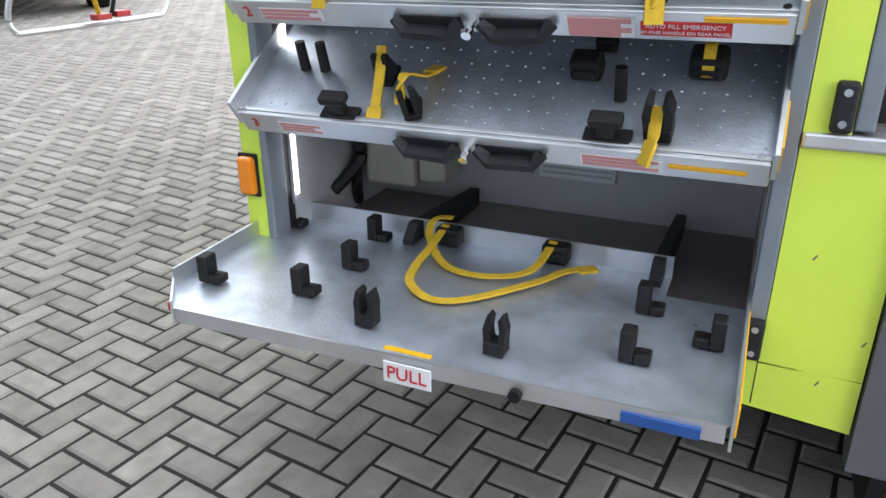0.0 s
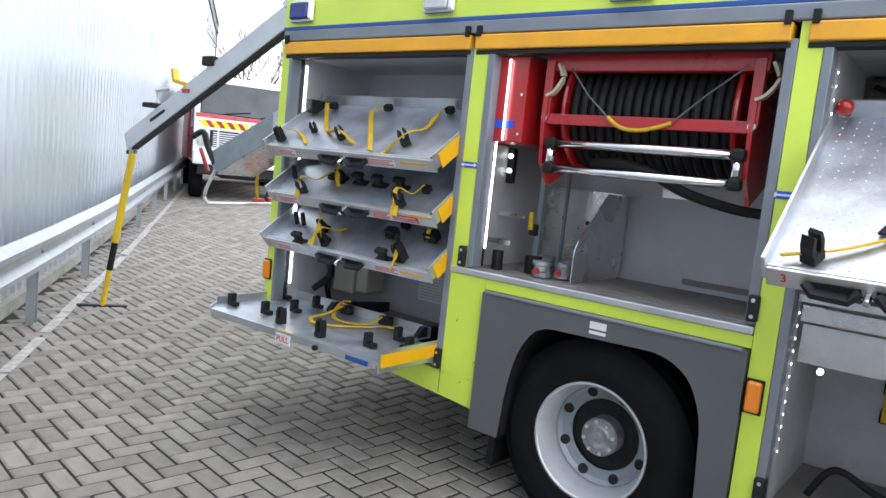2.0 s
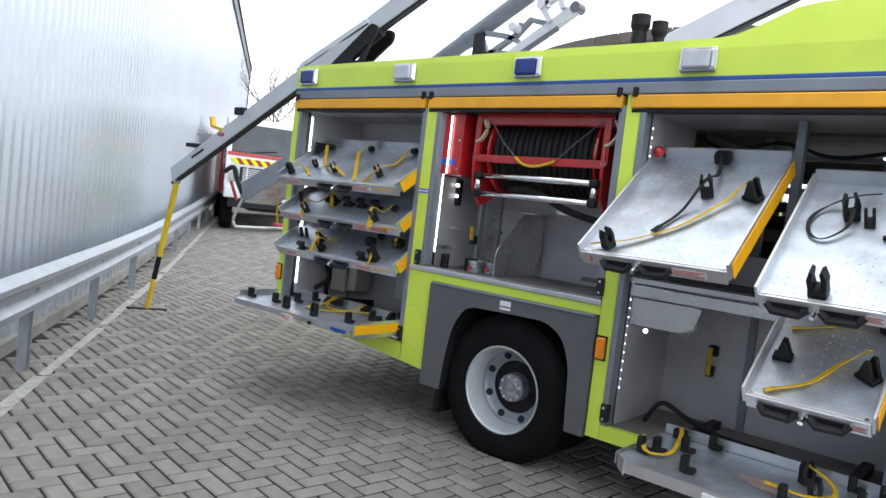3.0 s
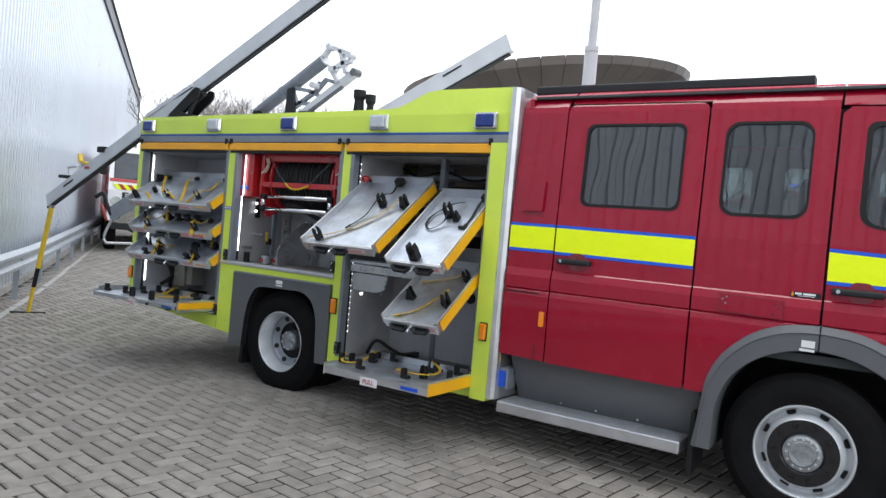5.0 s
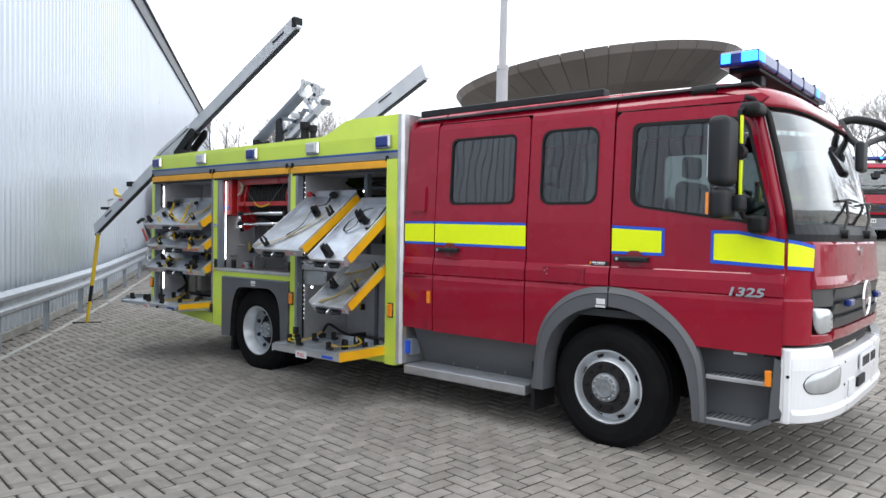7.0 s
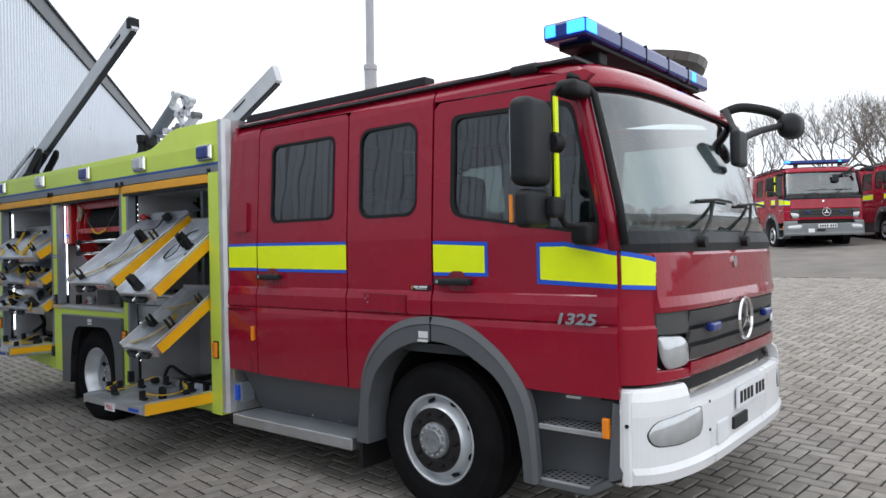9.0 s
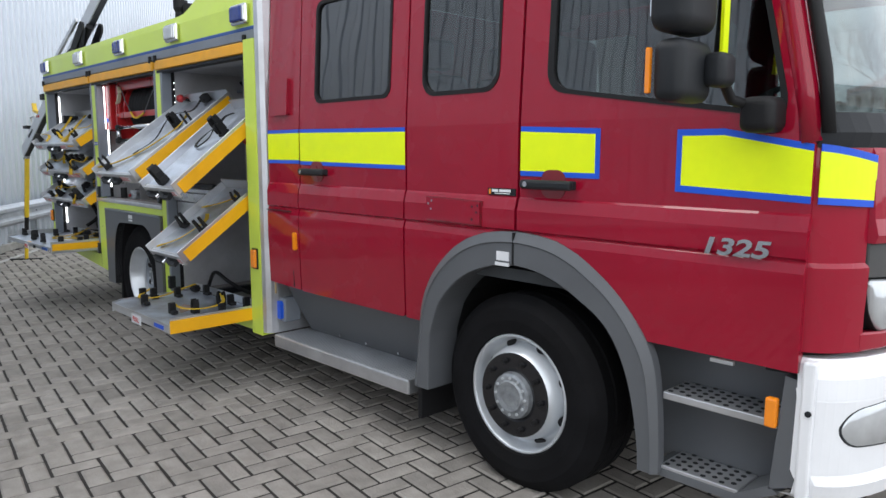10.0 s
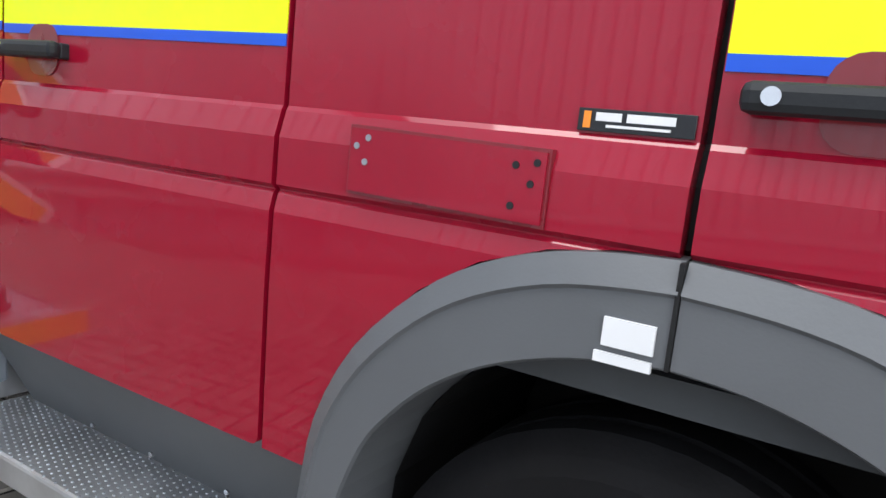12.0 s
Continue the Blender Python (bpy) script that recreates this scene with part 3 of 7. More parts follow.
# ---- wheels ----
def wheel(x, y, front, side=-1):
    """side -1: outer face towards -y."""
    zc = 0.443 if front else 0.425
    c = (x, y, zc)
    s = side
    R = 0.444 if front else 0.450
    tw = 0.26
    prof = [(0.262, 0.0), (0.275, s * 0.022), (0.33, s * 0.03), (0.385, s * 0.026), (0.412, s * 0.008), (R, s * -0.022), (R + 0.001, s * -0.07), (R - 0.008, s * -0.075), (R - 0.008, s * -0.085), (R + 0.001, s * -0.09), (R + 0.001, s * -0.17), (R - 0.008, s * -0.175), (R - 0.008, s * -0.185), (R + 0.001, s * -0.19), (R, s * -(tw - 0.02)), (0.40, s * -tw), (0.262, s * -(tw - 0.03))]
    w = P("wheel", lathe(prof, c, 48), TYRE, label="black truck tyre on a silver steel rim", smooth=False)
    if front:
        rim = [(0.262, s * -0.03), (0.268, s * 0.012), (0.260, s * 0.016), (0.252, s * 0.008), (0.246, s * -0.03), (0.232, s * -0.06), (0.215, s * -0.045), (0.205, s * 0.0), (0.192, s * 0.028), (0.186, s * 0.032)]
        part("rim", lathe(rim, c, 48), RIM, w, "silver steel rim", True)
        part("hub_flange", lathe([(0.188, s * 0.029), (0.186, s * 0.037), (0.12, s * 0.037), (0.10, s * 0.030)], c, 40), BLACK_GL, w)
        part("hub", lathe([(0.105, s * 0.03), (0.100, s * 0.054), (0.088, s * 0.060), (0.072, s * 0.060), (0.066, s * 0.070), (0.045, s * 0.066), (0.0005, s * 0.067)], c, 32), HUB, w, smooth=False)
        for k in range(12):
            a = 2 * math.pi * k / 12
            p = Vector((x + 0.082 * math.cos(a), y, zc + 0.082 * math.sin(a)))
            part("hub_bolt", cyl(p + Vector((0, s * 0.058, 0)), p + Vector((0, s * 0.066, 0)), 0.007, seg=6), RIM, w)
        hand_r, off = 0.226, -0.050
    else:
        rim = [(0.262, s * -0.03), (0.268, s * 0.012), (0.260, s * 0.016), (0.252, s * 0.006), (0.247, s * -0.03), (0.238, s * -0.040), (0.236, s * -0.075), (0.228, s * -0.085), (0.226, s * -0.115)]
        part("rim", lathe(rim, c, 48), RIM, w, "deep-dished silver steel rim", True)
        # disc coloured darker than the rim, shade of the deep dish painted in
        part("rim_disc", lathe([(0.226, s * -0.115), (0.222, s * -0.125), (0.205, s * -0.140), (0.168, s * -0.150), (0.162, s * -0.156)], c, 48), DARKENED_STEEL, w)
        part("hub_flange", lathe([(0.163, s * -0.155), (0.160, s * -0.170), (0.10, s * -0.172), (0.06, s * -0.168)], c, 40), BLACK, w)
        part("hub", lathe([(0.088, s * -0.17), (0.086, s * -0.100), (0.080, s * -0.092), (0.056, s * -0.090), (0.048, s * -0.083), (0.026, s * -0.088), (0.0005, s * -0.082)], c, 32), HUB, w)
        for k in range(8):
            a = 2 * math.pi * (k + 0.3) / 8
            p = Vector((x + 0.070 * math.cos(a), y, zc + 0.070 * math.sin(a)))
            part("hub_bolt", cyl(p + Vector((0, s * -0.094, 0)), p + Vector((0, s * -0.082, 0)), 0.009, seg=6), RIM, w)
        hand_r, off = 0.197, -0.140
    for k in range(10):
        a = 2 * math.pi * k / 10
        r = 0.153 if front else 0.128
        p = Vector((x + r * math.cos(a), y, zc + r * math.sin(a)))
        d0, d1 = (s * 0.036, s * 0.058) if front else (s * -0.19, s * -0.165)
        part("wheel_nut", cyl(p + Vector((0, d0, 0)), p + Vector((0, d1, 0)), 0.014, 0.011, 6), BLACK, w)
    for k in range(8):
        a = 2 * math.pi * (k + 0.5) / 8
        p = Vector((x + hand_r * math.cos(a), y + s * off, zc + hand_r * math.sin(a)))
        nrm = Vector((math.cos(a) * 0.75, s * 0.65, math.sin(a) * 0.75)) if front else Vector((-math.cos(a) * 0.45, s * 0.9, -math.sin(a) * 0.45))
        part("vent_hole", cyl(p - nrm * 0.004, p + nrm * 0.006, 0.026 if front else 0.023, seg=14), BLACK, w)
    return w


wheel(6.653, 0.06, True)
wheel(2.472, 0.06, False)
wheel(2.472, 0.36, False)
wheel(6.653, YW - 0.06, True, 1)
wheel(2.494, YW - 0.06, False, 1)
P("axle", cyl((6.653, 0.3, 0.443), (6.653, 2.0, 0.443), 0.06), GREY_DK)
P("axle", cyl((2.494, 0.3, 0.443), (2.494, 2.0, 0.443), 0.08), GREY_DK)


# ---- the cab ----
def side_prof(x, z):
    """The cab's side: a proud belt between two creases, leaning in above."""
    y = 0.0
    if z > 1.62:
        y += (z - 1.62) * 0.055
    if z > 2.40:
        y += (z - 2.40) ** 2 * 4.0
    if z < 1.315:
        y -= min(1.0, (1.315 - z) / 0.008) * 0.005
    if z < 1.307:
        y -= min(1.0, (1.307 - z) / 0.047) * 0.013
    if z < 1.178:
        y += min(1.0, (1.178 - z) / 0.008) * 0.011
    if z < 1.168:
        y -= min(1.0, (1.168 - z) / 0.007) * 0.005
    if z < 1.161:
        y -= min(1.0, (1.161 - z) / 0.031) * 0.007
    if z < 1.0:
        y += (1.0 - z) * 0.03
    return y


CUTS = (0.80, 0.9, 1.0, 1.130, 1.161, 1.168, 1.170, 1.178, 1.260, 1.307, 1.315, 1.62, 1.8, 2.0, 2.2, 2.40, 2.44, 2.48, 2.52)
ARC_REAR = [(6.05, 0.36), (6.07, 0.50), (6.085, 0.64), (6.108, 0.79), (6.18, 0.935), (6.295, 1.052), (6.395, 1.115), (6.50, 1.152), (6.60, 1.167), (6.687, 1.172)]
ARC_FRONT = [(6.687, 1.172), (6.80, 1.165), (6.90, 1.148), (7.0, 1.108), (7.08, 1.058), (7.16, 0.998), (7.24, 0.915), (7.305, 0.825), (7.345, 0.73), (7.365, 0.58), (7.375, 0.42), (7.375, 0.335)]
IN_REAR = [(6.165, 0.36), (6.168, 0.50), (6.178, 0.64), (6.225, 0.775), (6.28, 0.85), (6.345, 0.912), (6.43, 0.965), (6.53, 1.003), (6.61, 1.02), (6.687, 1.028)]
IN_FRONT = [(6.687, 1.028), (6.78, 1.02), (6.87, 0.998), (6.95, 0.965), (7.03, 0.92), (7.10, 0.878), (7.16, 0.82), (7.21, 0.735), (7.247, 0.637), (7.272, 0.53), (7.29, 0.42), (7.295, 0.335)]
ARC = ARC_REAR[2:] + ARC_FRONT[1:-2]


def arc_between(x0, x1):
    return [p for p in ARC if x0 < p[0] < x1]


def cab_sheet(outer, holes=()):
    return sheet(outer, list(holes), 0.0, 0.035, side_prof, CUTS)


def window(parent, loop, hole, pane_mat=GLASS_D):
    """A black rubber frame and the pane behind it."""
    cx = sum(p[0] for p in loop) / len(loop)
    cz = sum(p[1] for p in loop) / len(loop)
    inner = [(cx + (x - cx) * 0.945, cz + (z - cz) * 0.935) for x, z in loop]
    part("window_frame", sheet(loop, [inner], -0.004, 0.03, side_prof, (1.62, 1.8, 2.0, 2.2)), BLACK, parent)
    pane = part("window_pane", sheet([(cx + (x - cx) * 0.97, cz + (z - cz) * 0.965) for x, z in loop], [], 0.008, 0.012, side_prof, ()), pane_mat, parent, "dark glass window pane")
    pane.visible_shadow = False


def stripe(parent, x0, x1, zt, zb, notch=0, edge=(True, True, False, False), slant=None):
    """A lime band with blue edges, following the side."""
    y0 = -0.0025
    zt1, zb1 = slant or (zt, zb)
    q = [(x0, zb), (x1, zb1), (x1, zt1), (x0, zt)]
    part("reflective_band", sheet(q, [], y0, 0.01, side_prof, ()), STRIPE, parent, "lime reflective band")
    e = 0.021
    part("blue_edge", sheet([(x0 - e * edge[2], zt), (x1 + e * edge[3], zt1), (x1 + e * edge[3], zt1 + e), (x0 - e * edge[2], zt + e)], [], y0, 0.01, side_prof, ()), BLUE, parent)
    part("blue_edge", sheet([(x0 - e * edge[2], zb - e), (x1 + e * edge[3], zb1 - e), (x1 + e * edge[3], zb1), (x0 - e * edge[2], zb)], [], y0, 0.01, side_prof, ()), BLUE, parent)
    for on, xa, za, zb_ in ((edge[2], x0 - e, zt, zb), (edge[3], x1, zt1, zb1)):
        if on:
            part("blue_edge", sheet([(xa, zb_), (xa + e, zb_), (xa + e, za), (xa, za)], [], y0, 0.01, side_prof, ()), BLUE, parent)


def handle(parent, x0, x1, z):
    b = box(x0, x1, -0.048, -0.018, z - 0.02, z + 0.018, 0.012)
    part("door_handle", b, GREY_DK, parent, "black plastic door handle")
    part("handle_foot", box(x0 + 0.005, x0 + 0.05, -0.02, 0.01, z - 0.018, z + 0.016, 0.004), GREY_DK, parent)
    part("handle_foot", box(x1 - 0.03, x1 - 0.005, -0.02, 0.01, z - 0.018, z + 0.016, 0.004), GREY_DK, parent)
    cx = (x0 + x1) / 2 + 0.015
    # flat disc; the shade of the hollow is put into its darker red
    part("handle_recess_shade", sheet(rounded(cx - 0.06, z - 0.055, cx + 0.06, z + 0.058, 0.04), [], -0.0035, 0.005), RED_DARK, parent)
    part("key_lock", cyl((x0 + 0.035, -0.052, z), (x0 + 0.035, -0.044, z), 0.011), CHROME, parent)


RED_DARK = mat("dark_red", (0.19, 0.01, 0.018), 0.3, var=0.1, coat=0.5)


def build_cab():
    low = 0.685
    rear = P("cab_corner", cab_sheet([(4.696, 0.70), (5.036, 0.69), (5.036, 2.46), (5.055, 2.55), (4.74, 2.545), (4.70, 2.50)]), RED)
    stripe(rear, 4.698, 5.036, 1.607, 1.452)
    part("filler_hatch", sheet(rounded(4.765, 1.712, 4.935, 1.926, 0.012), [], -0.022, 0.01, side_prof), RED, rear)
    part("side_marker", sheet(rounded(4.985, 0.925, 5.02, 1.03, 0.012), [], -0.030, -0.01), AMBER, rear, "amber side marker lamp")
    part("sticker", box(4.80, 4.86, -0.015, -0.012, 1.105, 1.12), STICKER, rear)
    part("sticker", box(4.705, 4.76, -0.010, -0.007, 0.775, 0.805), STICKER, rear)
    part("hatch_seam", box(4.962, 4.968, -0.013, 0.0, 0.70, 1.14), GREY_DK, rear)
    part("hatch_seam", box(4.697, 4.962, -0.0245, -0.01, 1.148, 1.153), GREY_DK, rear)
    # crew door
    w1 = rounded(5.192, 1.765, 5.848, 2.318, 0.055)
    crew = P("crew_door", cab_sheet(soften([(5.046, low), (5.968, low), (5.968, 2.445), (5.046, 2.45)], [0.02, 0.02, 0.05, 0.05]), [w1]), RED, label="red crew cab door")
    window(crew, w1, None)
    stripe(crew, 5.048, 5.965, 1.607, 1.447, slant=(1.597, 1.436))
    handle(crew, 5.08, 5.32, 1.388)
    # middle panel
    w2 = rounded(6.080, 1.756, 6.562, 2.322, 0.085)
    mid_loop = [(5.98, low), (6.09, low)] + [p for p in arc_between(6.095, 6.676)] + [(6.676, 1.17), (6.676, 2.40), (6.68, 2.55), (5.07, 2.555), (5.06, 2.46), (5.98, 2.455)]
    midp = P("cab_mid_panel", cab_sheet(mid_loop, [w2]), RED)
    window(midp, w2, None, GLASS)
    # darker red border showing round the plate
    part("plate_border", sheet([(6.142, 1.185), (6.492, 1.178), (6.492, 1.288), (6.142, 1.295)], [], -0.0235, -0.010), RED_DARK, midp)
    part("patch_plate", sheet([(6.147, 1.190), (6.487, 1.183), (6.487, 1.283), (6.147, 1.290)], [], -0.028, -0.010), RED, midp, "bare red mounting plate with old bolt holes")
    for x, z in ((6.160, 1.262), (6.182, 1.276), (6.178, 1.238), (6.442, 1.262), (6.467, 1.238), (6.440, 1.205), (6.474, 1.268)):
        part("bolt_hole", cyl((x, -0.0295, z), (x, -0.022, z), 0.0055, seg=10), GALV if x < 6.4 else GREY_DK, midp)
    st = part("dealer_sticker", box(6.515, 6.67, -0.006, 0.004, 1.318, 1.348, 0.0006), BLACK_GL, midp, "small black sticker with pale lettering bars")
    part("mark_bar", box(6.523, 6.533, -0.0075, -0.005, 1.322, 1.344), AMBER, st)
    part("letter_bar", box(6.54, 6.575, -0.0075, -0.005, 1.332, 1.343), STICKER, st)
    part("letter_bar", box(6.582, 6.645, -0.0075, -0.005, 1.332, 1.343), STICKER, st)
    part("letter_bar", box(6.555, 6.64, -0.0075, -0.005, 1.324, 1.3275), STICKER, st)
    # front door with its slanted window
    wd = soften([(6.815, 1.74), (7.735, 1.605), (7.745, 1.66), (7.585, 2.30), (6.815, 2.315)], [0.09, 0.03, 0.03, 0.08, 0.06])
    fr = [(6.690, 1.171)] + [p for p in arc_between(6.69, 7.30)] + [(7.31, 0.82), (7.83, 0.818), (7.832, 1.525), (7.80, 1.66), (7.635, 2.34), (7.60, 2.385), (6.73, 2.40), (6.69, 2.36)]
    door = P("front_door", cab_sheet(fr, [wd]), RED, label="red front cab door")
    window(door, wd, None, GLASS)
    stripe(door, 6.692, 7.055, 1.584, 1.424, edge=(1, 1, 0, 1), slant=(1.568, 1.421))
    q = [(7.405, 1.388), (7.828, 1.368), (7.828, 1.505), (7.55, 1.556), (7.405, 1.556)]
    part("reflective_band", sheet(q, [], -0.0025, 0.01, side_prof, ()), STRIPE, door, "lime reflective band")
    part("blue_edge", sheet([(7.385, 1.366), (7.828, 1.346), (7.828, 1.368), (7.405, 1.388), (7.405, 1.556), (7.55, 1.556), (7.828, 1.505), (7.828, 1.526), (7.55, 1.578), (7.385, 1.578)], [], -0.0025, 0.01, side_prof, ()), BLUE, door)
    handle(door, 6.72, 6.975, 1.372)
    words("1325", 0.076, Matrix.Translation((7.617, -0.026, 1.192)) @ SIDE @ Matrix(((1.5, 0.3, 0, 0), (0, 1, 0, 0), (0, 0, 1, 0), (0, 0, 0, 1))), CHROME, door, "model_number", 0.004, 0.0022)
    # upper cant rail and roof
    P("cant_rail", cab_sheet([(6.69, 2.41), (7.60, 2.395), (7.66, 2.38), (7.70, 2.41), (7.62, 2.46), (7.3, 2.52), (6.69, 2.55)]), RED)
    # lofted roof: rows along x, columns across
    b = bmesh.new()
    rows = []
    for x, zs, zc in ((4.74, 2.49, 2.545), (4.8, 2.525, 2.59), (5.5, 2.535, 2.60), (6.6, 2.535, 2.60), (7.2, 2.515, 2.59), (7.40, 2.485, 2.565), (7.56, 2.45, 2.515)):
        row = []
        for k in range(13):
            u = k / 12
            y = 0.05 + (YW - 0.10) * u
            e = abs(2 * u - 1)
            row.append(b.verts.new((x + (0.16 * (1 - e ** 3) if x > 7.4 else 0), y, zc - (zc - zs + 0.02) * e ** 6)))
        rows.append(row)
    for p, q in zip(rows, rows[1:]):
        for k in range(12):
            b.faces.new((p[k], p[k + 1], q[k + 1], q[k]))
    P("cab_roof", b, RED, smooth=True)
    P("roof_rail", box(4.72, 6.52, 0.16, 0.26, 2.555, 2.615, 0.01), GREY_DK)
    P("roof_rail", box(4.72, 6.52, 2.04, 2.14, 2.555, 2.615, 0.01), GREY_DK)
    # far side and back of the cab
    far = [(4.735, 0.70), (7.80, 0.70), (7.83, 1.52), (7.62, 2.40), (6.7, 2.52), (4.77, 2.53)]
    P("far_side", sheet(far, [rounded(5.195, 1.765, 5.845, 2.318, 0.05), rounded(6.108, 1.76, 6.56, 2.322, 0.06), soften([(6.815, 1.70), (7.72, 1.605), (7.585, 2.30), (6.815, 2.315)], 0.05)], YW - 0.035, YW), RED)
    for lp in (rounded(5.195, 1.765, 5.845, 2.318, 0.05), rounded(6.108, 1.76, 6.56, 2.322, 0.06), soften([(6.815, 1.70), (7.72, 1.605), (7.585, 2.30), (6.815, 2.315)], 0.05)):
        g = P("window_pane", sheet(lp, [], YW - 0.02, YW - 0.016), GLASS)
        g.visible_shadow = False
    P("cab_back", box(4.74, 4.77, 0.05, YW - 0.05, 0.7, 2.50), RED)
    P("cab_floor", box(4.77, 7.75, 0.04, YW - 0.04, 0.95, 1.0), INTERIOR)
    P("inner_lining", box(4.78, 7.6, 0.05, YW - 0.05, 2.50, 2.515), INTERIOR)
    P("engine_cover", box(6.4, 7.5, 0.8, 1.5, 1.0, 1.35, 0.05), INTERIOR)
    for x in (5.0, 6.55):
        for y in (0.12, 0.85, 1.55):
            if x > 6 and 0.5 < y < 1.2:
                continue
            s = P("seat", box(x, x + 0.5, y, y + 0.52, 1.0, 1.42, 0.05), SEAT)
            part("backrest", box(x - 0.06, x + 0.10, y, y + 0.52, 1.42, 2.02, 0.06), SEAT, s)
            part("headrest", box(x - 0.04, x + 0.07, y + 0.12, y + 0.40, 2.05, 2.25, 0.04), SEAT, s)
    P("dashboard", prism([(7.40, 1.0), (7.78, 1.0), (7.82, 1.50), (7.70, 1.56), (7.45, 1.50)], "y", 0.08, YW - 0.08), INTERIOR)
    ring = lathe([(0.22, 0.0), (0.235, 0.012), (0.22, 0.024), (0.205, 0.012), (0.22, 0.0)], (0, 0, 0), 32, axis="z")
    bmesh.ops.transform(ring, matrix=pose(7.42, 0.55, 1.62, 0, -35, 0), verts=ring.verts)
    P("steering_wheel", ring, BLACK, smooth=True)
    # dark gap behind the door seams
    P("door_gap", sheet([(4.80, 0.74), (6.05, 0.74), (6.05, 1.0), (6.20, 1.1), (6.69, 1.16), (7.2, 1.0), (7.30, 0.85), (7.79, 0.85), (7.80, 1.5), (7.60, 2.36), (4.80, 2.46)], [rounded(5.18, 1.75, 5.86, 2.33, 0.05), rounded(6.065, 1.745, 6.575, 2.335, 0.06), soften([(6.80, 1.73), (7.75, 1.59), (7.59, 2.33), (6.80, 2.33)], 0.04)], 0.036, 0.05, side_prof, CUTS), BLACK)


build_cab()


def fx(y, base=7.80, amp=0.25):
    """The bowed front of the cab."""
    s = min(1.0, abs(y - YW / 2) / (YW / 2))
    return base + amp * max(0.0, 1 - s ** 4.0) ** 0.5


def front_loft(levels, n=28, y0=0.0, y1=YW, thick=0.03):
    """A skin over the bowed front; levels of (z, dx, side inset)."""
    b = bmesh.new()
    rows = []
    for z, dx, ins in levels:
        row = []
        for k in range(n + 1):
            u = k / n
            u = 0.5 - 0.5 * math.cos(math.pi * u)
            y = y0 + (y1 - y0) * u
            row.append(b.verts.new((fx(y) + dx, ins + y * (YW - 2 * ins) / YW, z)))
        rows.append(row)
    for p, q in zip(rows, rows[1:]):
        for k in range(n):
            b.faces.new((p[k], p[k + 1], q[k + 1], q[k]))
    ext = bmesh.ops.extrude_face_region(b, geom=list(b.faces))
    for v in ext["geom"]:
        if isinstance(v, bmesh.types.BMVert):
            v.co.x -= thick
    return b


def front_patch(loop, dx, thick=0.04, edge=0.008, n=22, ins=0.0):
    """A rounded plate or lens lying on the bowed front; loop of (y, z)."""
    b = bmesh.new()
    ys = [p[0] for p in loop]
    lo, hi = min(ys) + 1e-4, max(ys) - 1e-4
    cols = []
    for k in range(n + 1):
        y = lo + (hi - lo) * (0.5 - 0.5 * math.cos(math.pi * k / n))
        zs = []
        for p, q in zip(loop, loop[1:] + loop[:1]):
            if (p[0] - y) * (q[0] - y) <= 0 and p[0] != q[0]:
                zs.append(p[1] + (q[1] - p[1]) * (y - p[0]) / (q[0] - p[0]))
        z0, z1 = min(zs), max(zs)
        e = min(edge, (z1 - z0) * 0.3)
        end = 0.0 if k in (0, n) else 1.0
        x = fx(y) + dx
        yy = ins + y * (YW - 2 * ins) / YW
        cols.append([b.verts.new((x, yy, z0)), b.verts.new((x + edge * end, yy, z0 + e)), b.verts.new((x + edge * end, yy, z1 - e)), b.verts.new((x, yy, z1))])
    for p, q in zip(cols, cols[1:]):
        for k in range(3):
            b.faces.new((p[k], q[k], q[k + 1], p[k + 1]))
    ext = bmesh.ops.extrude_face_region(b, geom=list(b.faces))
    for v in ext["geom"]:
        if isinstance(v, bmesh.types.BMVert):
            v.co.x -= thick
    return b


def mirror_y(loop):
    return [(YW - y, z) for y, z in reversed(loop)]


